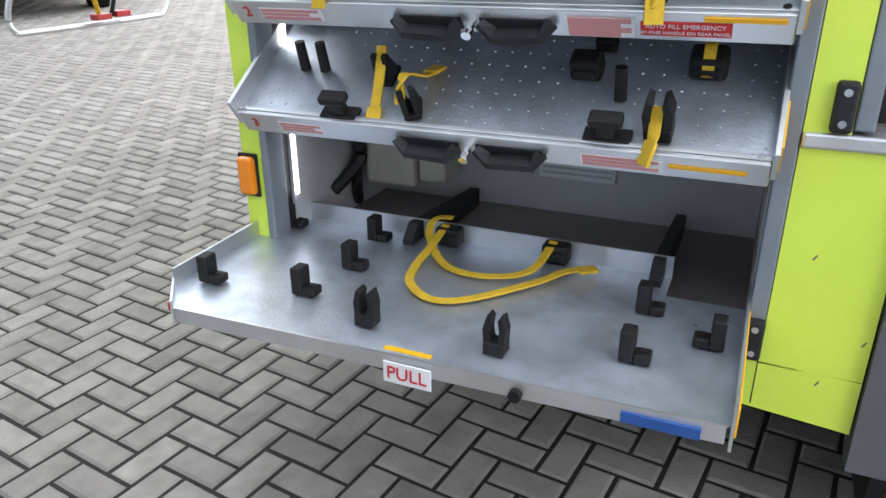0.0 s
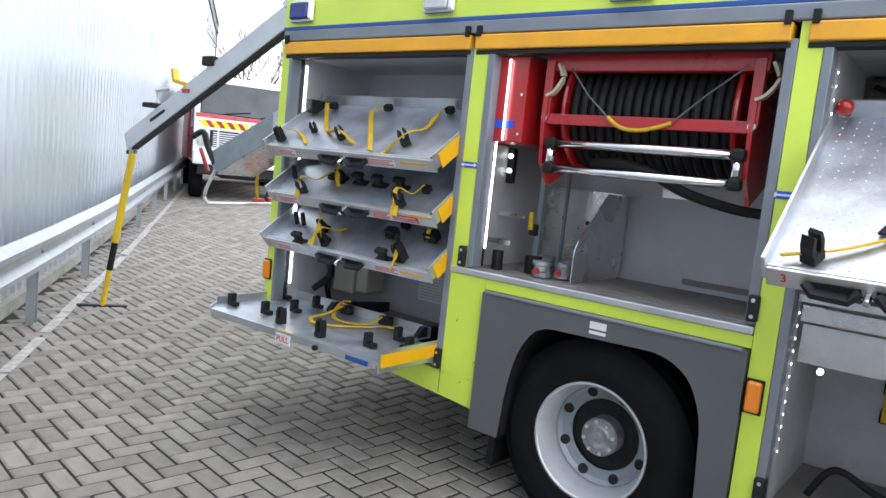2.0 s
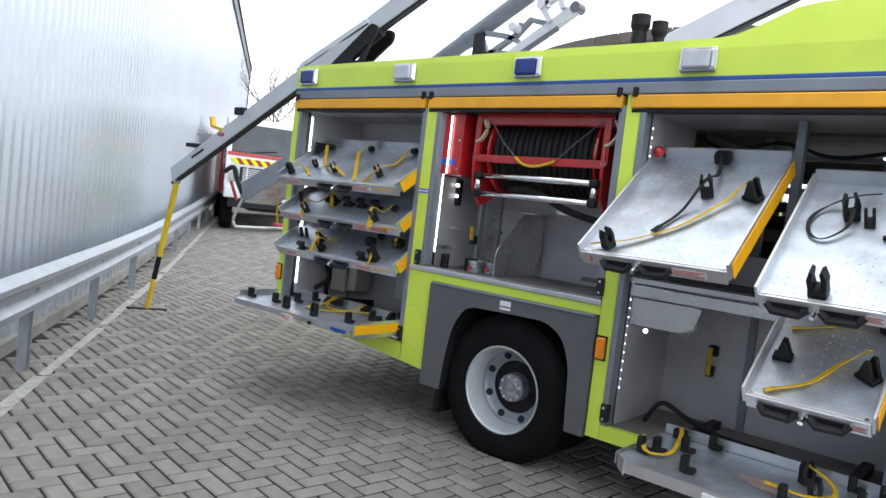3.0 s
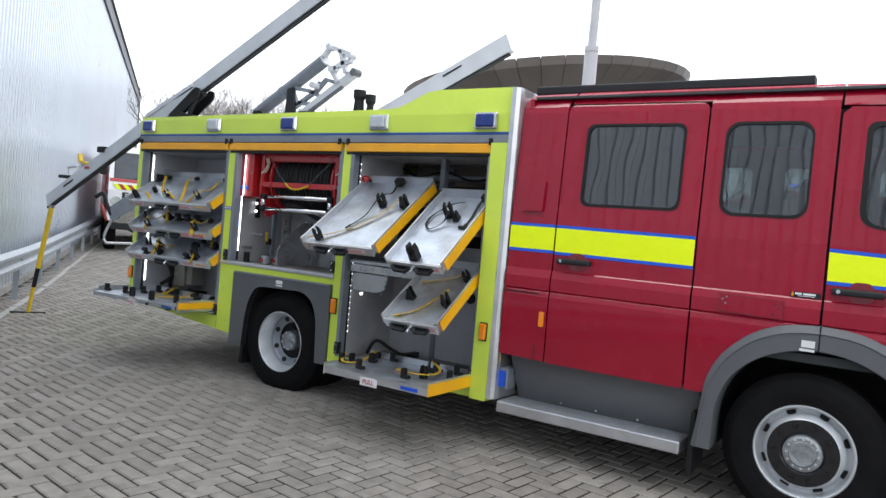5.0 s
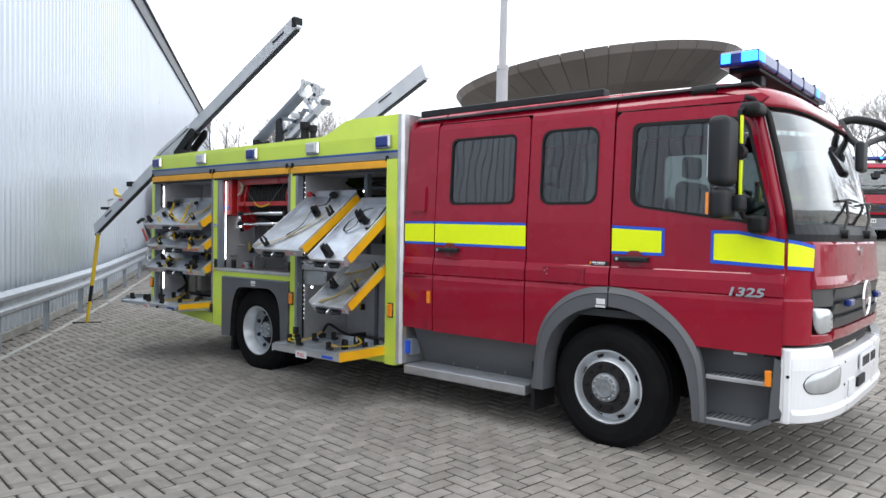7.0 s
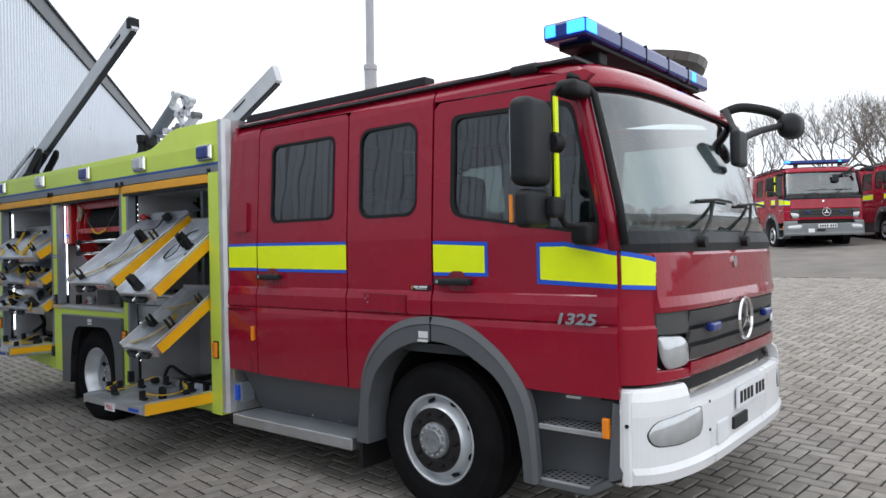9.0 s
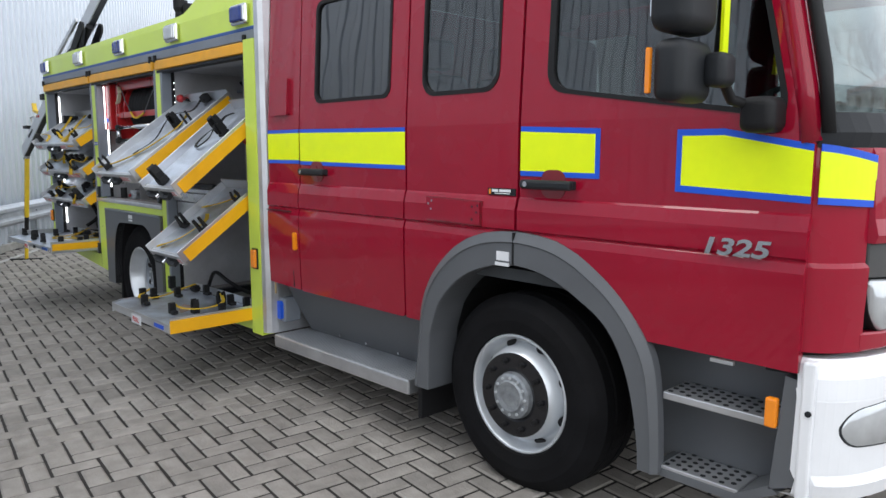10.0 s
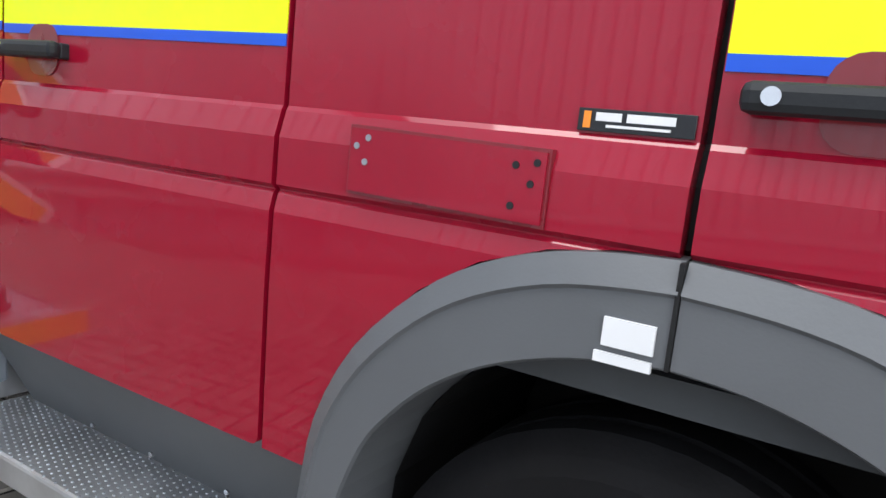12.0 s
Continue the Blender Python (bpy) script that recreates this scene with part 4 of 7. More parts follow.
def build_front():
    P("front_corner", front_loft([(0.885, 0.0, 0.0), (1.0, 0.0, 0.0), (1.15, 0.005, 0.0), (1.165, -0.008, 0.0), (1.30, -0.008, 0.004), (1.52, -0.012, 0.004)], y0=0.0, y1=0.14), RED, smooth=False)
    P("front_corner", front_loft([(0.885, 0.0, 0.0), (1.0, 0.0, 0.0), (1.15, 0.005, 0.0), (1.165, -0.008, 0.0), (1.30, -0.008, 0.004), (1.52, -0.012, 0.004)], y0=YW - 0.14, y1=YW), RED)
    P("bonnet_flap", front_loft([(1.225, 0.012, 0.0), (1.25, 0.02, 0.0), (1.30, 0.008, 0.0), (1.50, -0.006, 0.0), (1.53, -0.02, 0)], y0=0.143, y1=YW - 0.143), RED)
    P("lower_lip", front_loft([(0.893, 0.0, 0.0), (0.92, 0.010, 0.0), (0.962, 0.012, 0.0)], y0=0.385, y1=YW - 0.385), RED)
    P("grille_back", front_loft([(0.96, -0.03, 0), (1.235, -0.03, 0)], y0=0.20, y1=YW - 0.20), GREY_DK)
    for z0, z1 in ((0.968, 1.035), (1.055, 1.12), (1.14, 1.218)):
        P("grille_bar", front_loft([(z0, -0.005, 0), (z1, 0.012, 0)], y0=0.39, y1=YW - 0.39, thick=0.02), GRILLE)
    # star badge: a ring with three plain spokes
    cx = fx(YW / 2) + 0.03
    star = P("badge", lathe([(0.108, 0.0), (0.114, 0.012), (0.122, 0.012), (0.126, 0.0)], (cx, YW / 2, 1.12), 36, axis="x"), CHROME, label="round chrome badge with three spokes")
    for k in range(3):
        a = radians(90 + 120 * k)
        part("spoke", prism([(YW / 2 + 0.108 * math.cos(a), 1.12 + 0.108 * math.sin(a)), (YW / 2 + 0.02 * math.cos(a + 1.05), 1.12 + 0.02 * math.sin(a + 1.05)), (YW / 2 + 0.02 * math.cos(a - 1.05), 1.12 + 0.02 * math.sin(a - 1.05))], "x", cx, cx + 0.012), CHROME, star)
    P("bonnet_badge", cyl((fx(YW / 2) - 0.01, YW / 2 - 0.08, 1.45), (fx(YW / 2) + 0.008, YW / 2 - 0.08, 1.45), 0.032, seg=20), CHROME)
    for y in (0.62, 1.60):
        P("grille_lamp", box(fx(y) + 0.01, fx(y) + 0.05, y - 0.07, y + 0.07, 1.10, 1.145, 0.012), BLUELENS)
    P("corner_band", front_patch([(0.012, 1.366), (0.150, 1.356), (0.150, 1.470), (0.012, 1.504)], -0.002, 0.003, 0.0004, 10, -0.004), STRIPE, label="lime reflective band")
    for lo, hi in (((1.345, 1.335), (1.366, 1.356)), ((1.504, 1.470), (1.526, 1.492))):
        P("blue_edge", front_patch([(0.012, lo[0]), (0.150, lo[1]), (0.150, hi[1]), (0.012, hi[0])], -0.002, 0.003, 0.0004, 10, -0.004), BLUE)
    # headlamps beside the grille, drop-shaped
    lens = soften([(0.150, 1.112), (0.345, 1.098), (0.372, 1.06), (0.375, 0.948), (0.215, 0.938), (0.172, 1.0)], 0.03, 4)
    under = [(0.13, 0.885), (0.40, 0.885), (0.385, 0.936), (0.13, 0.945)]
    for lp, un in ((lens, under), (mirror_y(lens), mirror_y(under))):
        c = sum(p[0] for p in lp) / len(lp)
        P("headlamp_gap", front_patch([(c + (y - c) * 1.02, 1.025 + (z - 1.025) * 1.03) for y, z in lp], -0.012, 0.03, 0.002), BLACK)
        P("headlamp", front_patch(lp, -0.006, 0.05, 0.012), CLEARLENS, label="clear drop-shaped headlamp", smooth=True)
        P("headlamp_panel", front_patch(un, -0.004, 0.03, 0.006), RED)
        P("headlamp_panel", front_patch([(min(p[0] for p in lp) - 0.01, 1.118), (max(p[0] for p in lp) + 0.02, 1.106), (max(p[0] for p in lp) + 0.02, 1.225), (min(p[0] for p in lp) - 0.01, 1.225)], -0.006, 0.03, 0.004), GRILLE)
    # bumper
    bump = P("bumper", front_loft([(0.405, -0.01, 0.0), (0.42, 0.035, -0.015), (0.47, 0.045, -0.02), (0.50, 0.03, -0.02), (0.74, 0.035, -0.02), (0.768, 0.030, -0.015), (0.78, 0.0, 0.0)], 40, y0=0.014, y1=YW - 0.014, thick=0.06), WHITE, label="white painted front bumper")
    for y0, y1 in ((0.014, 0.33), (YW - 0.33, YW - 0.014)):
        part("bumper_corner", front_loft([(0.745, 0.0352, -0.02), (0.81, 0.032, -0.015), (0.85, 0.018, -0.006), (0.866, 0.0, 0.004)], 14, y0=y0, y1=y1, thick=0.06), WHITE, bump)
    part("bumper_end", box(7.845, 7.885, -0.022, 0.03, 0.412, 0.862, 0.008), WHITE, bump)
    part("end_screw", cyl((7.872, -0.027, 0.70), (7.872, -0.02, 0.70), 0.010, seg=10), GREY_DK, bump)
    fog = soften([(0.055, 0.655), (0.09, 0.595), (0.25, 0.585), (0.435, 0.600), (0.452, 0.66), (0.448, 0.742), (0.30, 0.735), (0.10, 0.715)], 0.035, 4)
    for lp in (fog, mirror_y(fog)):
        c = sum(p[0] for p in lp) / len(lp)
        part("fog_lamp_surround", front_patch([(c + (y - c) * 1.025, 0.663 + (z - 0.663) * 1.05) for y, z in lp], 0.033, 0.03, 0.002, ins=-0.02), GREY_DK, bump)
        part("fog_lamp", front_patch(lp, 0.034, 0.02, 0.005, ins=-0.02), CLEARLENS, bump, "clear oval fog lamp", True)
    for y, z in ((0.53, 0.745), (0.53, 0.60)):
        part("bumper_screw", cyl((fx(y) + 0.02, y, z), (fx(y) + 0.038, y, z), 0.008, seg=8), GREY_DK, bump)
    x = fx(1.18) + 0.043
    pl = part("number_plate", box(x, x + 0.012, 0.90, 1.44, 0.64, 0.755, 0.003), STICKER, bump, "white number plate with dark bars")
    for k in range(7):
        y = 0.94 + k * 0.066 + (0.035 if k > 3 else 0)
        part("number_bar", box(x + 0.012, x + 0.015, y, y + 0.042, 0.665, 0.73), BLACK, pl)
    part("lower_vent", box(x - 0.02, x + 0.005, 0.86, 1.10, 0.535, 0.60), GREY_DK, bump)
    part("towing_eye_cover", box(x - 0.02, x - 0.005, 0.62, 0.80, 0.50, 0.62, 0.01), STICKER, bump)
    part("bumper_gap", front_loft([(0.80, -0.06, 0.02), (0.93, -0.06, 0.02)], thick=0.02), BLACK, bump)
    # black scuttle, windscreen and its frame
    P("scuttle", front_loft([(1.515, -0.012, 0.0), (1.56, -0.004, 0.0), (1.62, -0.03, 0.006)], y0=0.01, y1=YW - 0.01), GREY_DK)
    lv = [(1.60, -0.03, 0.03), (1.75, -0.065, 0.035), (1.95, -0.115, 0.045), (2.15, -0.17, 0.06), (2.30, -0.215, 0.075), (2.36, -0.24, 0.085)]
    g = P("windscreen", front_loft(lv, thick=0.006), GLASS_W, label="curved clear windscreen with sky reflections", smooth=True)
    g.visible_shadow = False
    for y0, y1 in ((0.0, 0.035), (YW - 0.035, YW)):
        P("windscreen_seal", front_loft([(z, d + 0.006, i - 0.012) for z, d, i in lv], 6, y0=y0, y1=y1, thick=0.03), BLACK)
    P("windscreen_seal", front_loft([(2.352, -0.232, 0.082), (2.372, -0.242, 0.085)], thick=0.02), BLACK)
    P("front_header", front_loft([(2.362, -0.222, 0.08), (2.40, -0.240, 0.085), (2.44, -0.262, 0.09), (2.48, -0.30, 0.10), (2.51, -0.36, 0.10), (2.535, -0.45, 0.10)], thick=0.03), RED, smooth=True)
    # A pillar, red with a black guide strip
    for y in (0.0, YW):
        d = 1 if y == 0 else -1
        P("screen_pillar", tube([(7.81, y + d * 0.03, 1.53), (7.78, y + d * 0.035, 1.70), (7.70, y + d * 0.05, 2.05), (7.64, y + d * 0.068, 2.28), (7.60, y + d * 0.09, 2.40)], 0.04, 10), RED, smooth=True)
        P("pillar_duct", tube([(7.86, y + d * 0.02, 1.56), (7.835, y + d * 0.028, 1.75), (7.755, y + d * 0.042, 2.10), (7.70, y + d * 0.06, 2.30), (7.62, y + d * 0.06, 2.40), (7.56, y + d * 0.05, 2.42)], 0.02, 8), BLACK, smooth=True)
    # wipers
    for y0, ang in ((0.55, 0.55), (1.25, 0.55)):
        w = P("wiper", tube([(fx(y0) + 0.0, y0, 1.58), (fx(y0) - 0.01, y0 + 0.18, 1.68), (fx(y0) - 0.07, y0 + 0.42, 1.80)], 0.010, 6), BLACK)
        part("wiper_blade", tube([(fx(y0) - 0.055, y0 + 0.1, 1.785), (fx(y0) - 0.05, y0 + 0.42, 1.805), (fx(y0) - 0.05, y0 + 0.68, 1.80)], 0.008, 6), BLACK, w)
        part("wiper_spindle", cyl((fx(y0) - 0.03, y0, 1.565), (fx(y0) + 0.03, y0, 1.565), 0.03), BLACK, w)


build_front()


# ---- neighbouring engines, made before the lockers are filled ----
FE2_GREY = mat("grey_bumper", (0.17, 0.18, 0.19), 0.5, var=0.06)


def build_arches():
    """Grey flares over the front wheel, the entry steps, side skirt and running board."""
    def flare(outer, inner, name):
        b = bmesh.new()
        oo = [(p.x, p.z) for p in bez([(x, 0, z) for x, z in outer], 3)]
        ii = [(p.x, p.z) for p in bez([(x, 0, z) for x, z in inner], 3)]
        rows = []
        for (xo, zo), (xi, zi) in zip(oo, ii):
            row = []
            for f, y in ((0, 0.015), (0.02, -0.022), (0.30, -0.042), (0.34, -0.036), (0.97, -0.036), (1.0, -0.028), (1.0, 0.16)):
                row.append(b.verts.new((xo + (xi - xo) * f, y, zo + (zi - zo) * f)))
            rows.append(row)
        for p, q in zip(rows, rows[1:]):
            for k in range(6):
                b.faces.new((p[k], p[k + 1], q[k + 1], q[k]))
        return P(name, b, GREY_TRIM, label="grey plastic wheel arch flare")
    back = flare(ARC_REAR, IN_REAR, "wheel_flare")
    flare([(x + 0.004, z) for x, z in ARC_FRONT], [(x + 0.004, z) for x, z in IN_FRONT], "wheel_flare")
    P("flare_seam", box(6.684, 6.690, -0.040, 0.0, 1.03, 1.168), BLACK)
    part("sticker", box(6.60, 6.668, -0.0415, -0.034, 1.045, 1.083), STICKER, back, "white square label")
    part("sticker", box(6.592, 6.668, -0.0415, -0.034, 1.022, 1.036), STICKER, back, "white strip label")
    b = bmesh.new()
    ring = IN_REAR + IN_FRONT[1:]
    for a, c in zip(ring, ring[1:]):
        b.faces.new([b.verts.new(p) for p in ((a[0], 0.15, a[1]), (c[0], 0.15, c[1]), (c[0], 0.75, c[1]), (a[0], 0.75, a[1]))])
    P("wheel_well", b, BLACK)
    P("wheel_well_back", box(6.15, 7.3, 0.75, 0.77, 0.3, 1.03), BLACK)
    P("mud_flap", box(6.03, 6.06, 0.02, 0.32, 0.17, 0.55, 0.004), BLACK)
    # side skirt below the crew door, bolts
    P("side_skirt", prism([(0.24, 0.355), (0.05, 0.70), (0.09, 0.71), (0.30, 0.355)], "x", 4.76, 6.06), GREY_TRIM)
    for x in (5.1, 5.36, 5.65):
        P("bolt", cyl((x, 0.215, 0.385), (x, 0.23, 0.385), 0.007, seg=8), CHROME)
    # running board with raised studs
    rb = P("running_board", box(4.705, 5.985, -0.005, 0.26, 0.278, 0.358, 0.010), ALU, label="aluminium running board with raised studs")
    b = bmesh.new()
    for i in range(50):
        for j in range(13):
            x, y = 4.735 + i * 0.025, 0.006 + j * 0.019 + (0.009 if i % 2 else 0)
            b2 = cyl((x, y, 0.357), (x, y, 0.3605), 0.0045, 0.003, 6, bm=b)
    tagged(part("tread_studs", b, GALV, rb), kind="stuff")
    # wiring socket with a blue lid, warning label
    so = P("charging_socket", box(4.655, 4.75, 0.05, 0.17, 0.43, 0.585, 0.01), ALU_D)
    part("socket_lid", sheet(rounded(4.672, 0.452, 4.735, 0.565, 0.014), [], 0.032, 0.052), BLUE, so, "blue socket lid")
    P("warning_label", box(4.63, 4.695, 0.020, 0.03, 0.615, 0.70), mat("tan_label", (0.45, 0.33, 0.16), 0.6))
    # entry steps
    st = P("entry_steps", prism([(7.22, 0.335), (7.66, 0.335), (7.80, 0.40), (7.80, 0.80), (7.22, 0.80)], "y", 0.17, 0.22), GREY_TRIM, label="grey entry steps with perforated treads")
    part("step_side", prism([(7.76, 0.41), (7.835, 0.44), (7.835, 0.79), (7.79, 0.80)], "y", 0.0, 0.18), GREY_TRIM, st)
    part("step_base", prism([(7.335, 0.325), (7.66, 0.325), (7.79, 0.40), (7.76, 0.42), (7.65, 0.355), (7.335, 0.355)], "y", 0.0, 0.2), GREY_TRIM, st)
    for x0, x1, z in ((7.372, 7.775, 0.645), (7.372, 7.66, 0.368)):
        t = part("tread", box(x0, x1, 0.002, 0.17, z - 0.028, z, 0.004), ALU, st)
        b = bmesh.new()
        k = 0
        for i in range(int((x1 - x0) / 0.034)):
            for j in range(4):
                x, y = x0 + 0.02 + i * 0.034, 0.022 + j * 0.04 + (0.02 if i % 2 else 0)
                if y < 0.165:
                    cyl((x, y, z - 0.004), (x, y, z + 0.0015), 0.010, seg=8, bm=b)
        tagged(part("tread_holes", b, GREY_DK, st), kind="stuff")
    part("side_repeater", box(7.735, 7.775, -0.014, 0.014, 0.62, 0.72, 0.008), AMBER, st, "amber side indicator")
    P("rub_strip", box(7.55, 7.63, -0.02, -0.005, 0.80, 0.812), ALU)


build_arches()


def build_mirrors():
    m = P("mirror", pebble(7.49, 7.615, -0.42, -0.20, 1.84, 2.25, 0.045), GREY_DK, label="tall black door mirror", smooth=True)
    part("mirror_glass", box(7.486, 7.491, -0.385, -0.235, 1.89, 2.20), CHROME, m)
    w = P("wide_mirror", pebble(7.50, 7.60, -0.40, -0.20, 1.645, 1.825, 0.035), GREY_DK, smooth=True)
    part("indicator", box(7.488, 7.504, -0.408, -0.392, 1.67, 1.80, 0.004), AMBER, w)
    part("mirror_joint", pebble(7.59, 7.66, -0.27, -0.17, 1.69, 1.79, 0.025), GREY_DK, w, smooth=True)
    P("mirror_arm", tube([(7.66, 0.05, 2.33), (7.62, -0.10, 2.34), (7.60, -0.17, 2.30), (7.60, -0.18, 1.75), (7.62, -0.12, 1.66), (7.70, 0.0, 1.62)], 0.017, 8), BLACK, smooth=True)
    P("mirror_band", box(7.612, 7.622, -0.20, -0.165, 1.78, 2.00), STRIPE)
    P("mirror_band", box(7.612, 7.622, -0.20, -0.165, 2.10, 2.27), STRIPE)
    P("mirror_clamp", cyl((7.60, -0.22, 2.05), (7.60, -0.14, 2.05), 0.045), BLACK)
    P("mirror_bracket", pebble(7.58, 7.70, -0.14, 0.04, 2.28, 2.36, 0.03), BLACK, smooth=True)
    P("mirror_bracket", pebble(7.63, 7.74, -0.10, 0.03, 1.56, 1.67, 0.03), BLACK, smooth=True)
    # front mirrors on the far corner
    P("front_mirror_arm", tube(bez([(7.66, 2.10, 2.48), (7.78, 2.18, 2.53), (7.94, 2.32, 2.50), (8.03, 2.40, 2.44)]), 0.034, 10), BLACK, smooth=True)
    P("front_mirror_arm", tube(bez([(7.70, 2.11, 2.50), (7.80, 1.90, 2.36), (7.93, 1.62, 2.24), (7.96, 1.52, 2.17)]), 0.030, 10), BLACK, smooth=True)
    P("front_mirror_arm", tube(bez([(7.93, 1.62, 2.22), (7.96, 2.0, 2.32), (8.03, 2.38, 2.40)]), 0.024, 10), BLACK, smooth=True)
    P("kerb_mirror", pebble(7.98, 8.14, 2.30, 2.54, 2.30, 2.48, 0.07), GREY_DK, smooth=True)
    fm = P("front_mirror", pebble(7.94, 8.0, 1.38, 1.57, 2.03, 2.26, 0.028), GREY_DK, smooth=True)
    part("mirror_glass", box(7.936, 7.941, 1.405, 1.545, 2.06, 2.23), CHROME, fm)


build_mirrors()


def build_light_bar():
    lb = P("light_bar", box(7.34, 7.60, 0.18, 2.06, 2.655, 2.755, 0.02), BLUELENS, label="blue roof light bar with lit lamps")
    part("base", box(7.37, 7.57, 0.30, 1.95, 2.63, 2.656, 0.006), BLACK, lb)
    for y in (0.45, 1.75):
        part("foot", box(7.40, 7.54, y, y + 0.10, 2.56, 2.64, 0.01), BLACK, lb)
    for x0, x1, y0, y1 in ((7.36, 7.42, 0.172, 0.20), (7.49, 7.59, 0.172, 0.20), (7.592, 7.604, 0.19, 0.30), (7.592, 7.604, 1.72, 1.80)):
        part("lit_lamp", box(x0, x1, y0, y1, 2.675, 2.74, 0.004), LEDBLUE, lb, "lit blue lamp")
    for y in (0.6, 0.95, 1.3, 1.65):
        part("divider", box(7.338, 7.603, y, y + 0.012, 2.652, 2.757), BLACK, lb)
    P("roof_marker", box(7.20, 7.38, 0.05, 0.13, 2.47, 2.53, 0.02), BLACK)


build_light_bar()



def neighbour(m, label):
    e = copy_thing(engine, m)
    e.name = "parked_fire_engine"
    tagged(e, label, "fire engine", "parked fire engines")
    for o in e.children_recursive:
        if o.type != 'MESH' or not o.material_slots:
            continue
        src = o.material_slots[0].material
        swap = {YEL.name: RED, WHITE.name: FE2_GREY, ORANGE.name: ALU}.get(src.name)
        if swap:
            o.material_slots[0].link = 'OBJECT'
            o.material_slots[0].material = swap
    for x0, x1, z0 in ((0.37, 1.66, 0.6), (1.83, 3.04, 1.08), (3.21, 4.46, 0.42)):
        part("shutter", box(x0, x1, 0.02, 0.05, z0, 2.10), ALU, e, "closed aluminium shutter")
    return e


def build_neighbours():
    for x, y, rz in ((4.0, 20.5, -58), (6.9, 22.4, -58)):
        c = Vector((x, y, ground_z(x, y)))
        m = Matrix.Translation(c) @ pose(0, 0, 0, 0, 0, rz) @ Matrix.Translation((-8.05, -0.2, 0))
        neighbour(m, "red fire engine with grey bumper parked across the yard")


build_neighbours()


# ---- roof gear and lamps of the engine ----
def build_lamps():
    for x, blue in ((0.437, 1), (1.444, 0), (2.437, 1), (3.445, 0), (4.431, 1)):
        z = 2.343
        lamp = P("flasher_lamp" if blue else "scene_lamp", box(x - 0.095, x + 0.095, -0.035, 0.0, z - 0.062, z + 0.062, 0.014), CHROME, label="blue side flasher in a chrome frame" if blue else "clear side lamp in a chrome frame")
        part("lens", box(x - 0.078, x + 0.066, -0.052, -0.03, z - 0.047, z + 0.047, 0.012), BLUELENS if blue else CLEARLENS, lamp)
        part("lamp_cap", box(x + 0.07, x + 0.09, -0.044, -0.03, z - 0.045, z + 0.045, 0.005), CHROME, lamp)
    for x, z0, z1 in ((0.292, 0.775, 0.885), (3.118, 0.769, 0.886), (4.572, 0.772, 0.889)):
        dy = -0.04 if x > 4 else 0.0
        la = P("side_indicator", box(x - 0.026, x + 0.026, dy - 0.028, dy, z0, z1, 0.01), AMBER, label="amber side indicator lamp")
        part("base", box(x - 0.032, x + 0.032, dy - 0.010, dy, z0 - 0.008, z1 + 0.008, 0.004), BLACK, la)
    P("sticker", box(2.445, 2.52, -0.026, -0.020, 0.940, 0.970), STICKER, label="white label")
    P("sticker", box(2.445, 2.52, -0.026, -0.020, 0.918, 0.931), STICKER)
    for x in (1.712, 3.117):
        mk = P("edge_mark", sheet(rounded(x - 0.05, 1.556, x + 0.05, 1.584, 0.006), [], -0.0025, 0.01), BLUE, label="blue sticker with a white double arrow")
        arrow = [(x - 0.046, 1.57), (x - 0.030, 1.581), (x - 0.030, 1.574), (x + 0.030, 1.574), (x + 0.030, 1.581), (x + 0.046, 1.57), (x + 0.030, 1.559), (x + 0.030, 1.566), (x - 0.030, 1.566), (x - 0.030, 1.559)]
        part("arrow", sheet(arrow, [], -0.0035, 0.0), STICKER, mk)
    for x, z in ((1.735, 1.085), (1.652, 0.56), (3.07, 1.10), (3.185, 0.44), (4.48, 0.44)):
        P("guide_foot", box(x - 0.02, x + 0.02, -0.022, 0.03, z, z + 0.10, 0.008), GREY_DK)
        P("foot_screw", cyl((x, -0.025, z + 0.08), (x, -0.021, z + 0.08), 0.008, seg=8), CHROME)
        P("foot_screw", cyl((x, -0.025, z + 0.02), (x, -0.021, z + 0.02), 0.008, seg=8), CHROME)
    # scratches with a shape of their own on the lime panels
    for x, z in ((1.735, 0.815), (1.86, 0.635), (1.79, 0.52)):
        P("scuff_mark", prism([(x, z), (x + 0.008, z + 0.012), (x + 0.010, z + 0.010), (x + 0.003, z - 0.002)], "y", -0.0008, 0.001), GREY_TRIM)


build_lamps()


def beam(name, a, c, w, h, material, label=""):
    a, c = Vector(a), Vector(c)
    d = (c - a).normalized()
    side = d.cross(Vector((0, 0, 1))).normalized()
    up = side.cross(d)
    b = bmesh.new()
    sec = [(-w * 0.9, -h), (w * 0.9, -h), (w, -h * 0.94), (w, h * 0.94), (w * 0.9, h), (-w * 0.9, h), (-w, h * 0.94), (-w, -h * 0.94)]
    r = [[b.verts.new(p + side * s * 0.5 + up * t * 0.5) for s, t in sec] for p in (a, c)]
    n = len(sec)
    for i in range(n):
        b.faces.new((r[0][i], r[0][(i + 1) % n], r[1][(i + 1) % n], r[1][i]))
    b.faces.new(r[0])
    b.faces.new(r[1])
    return P(name, b, material, label=label)


def along(a, c, t):
    return Vector(a) + (Vector(c) - Vector(a)) * t


MASTM = mat("mast_paint", (0.42, 0.44, 0.46), 0.4, var=0.05)


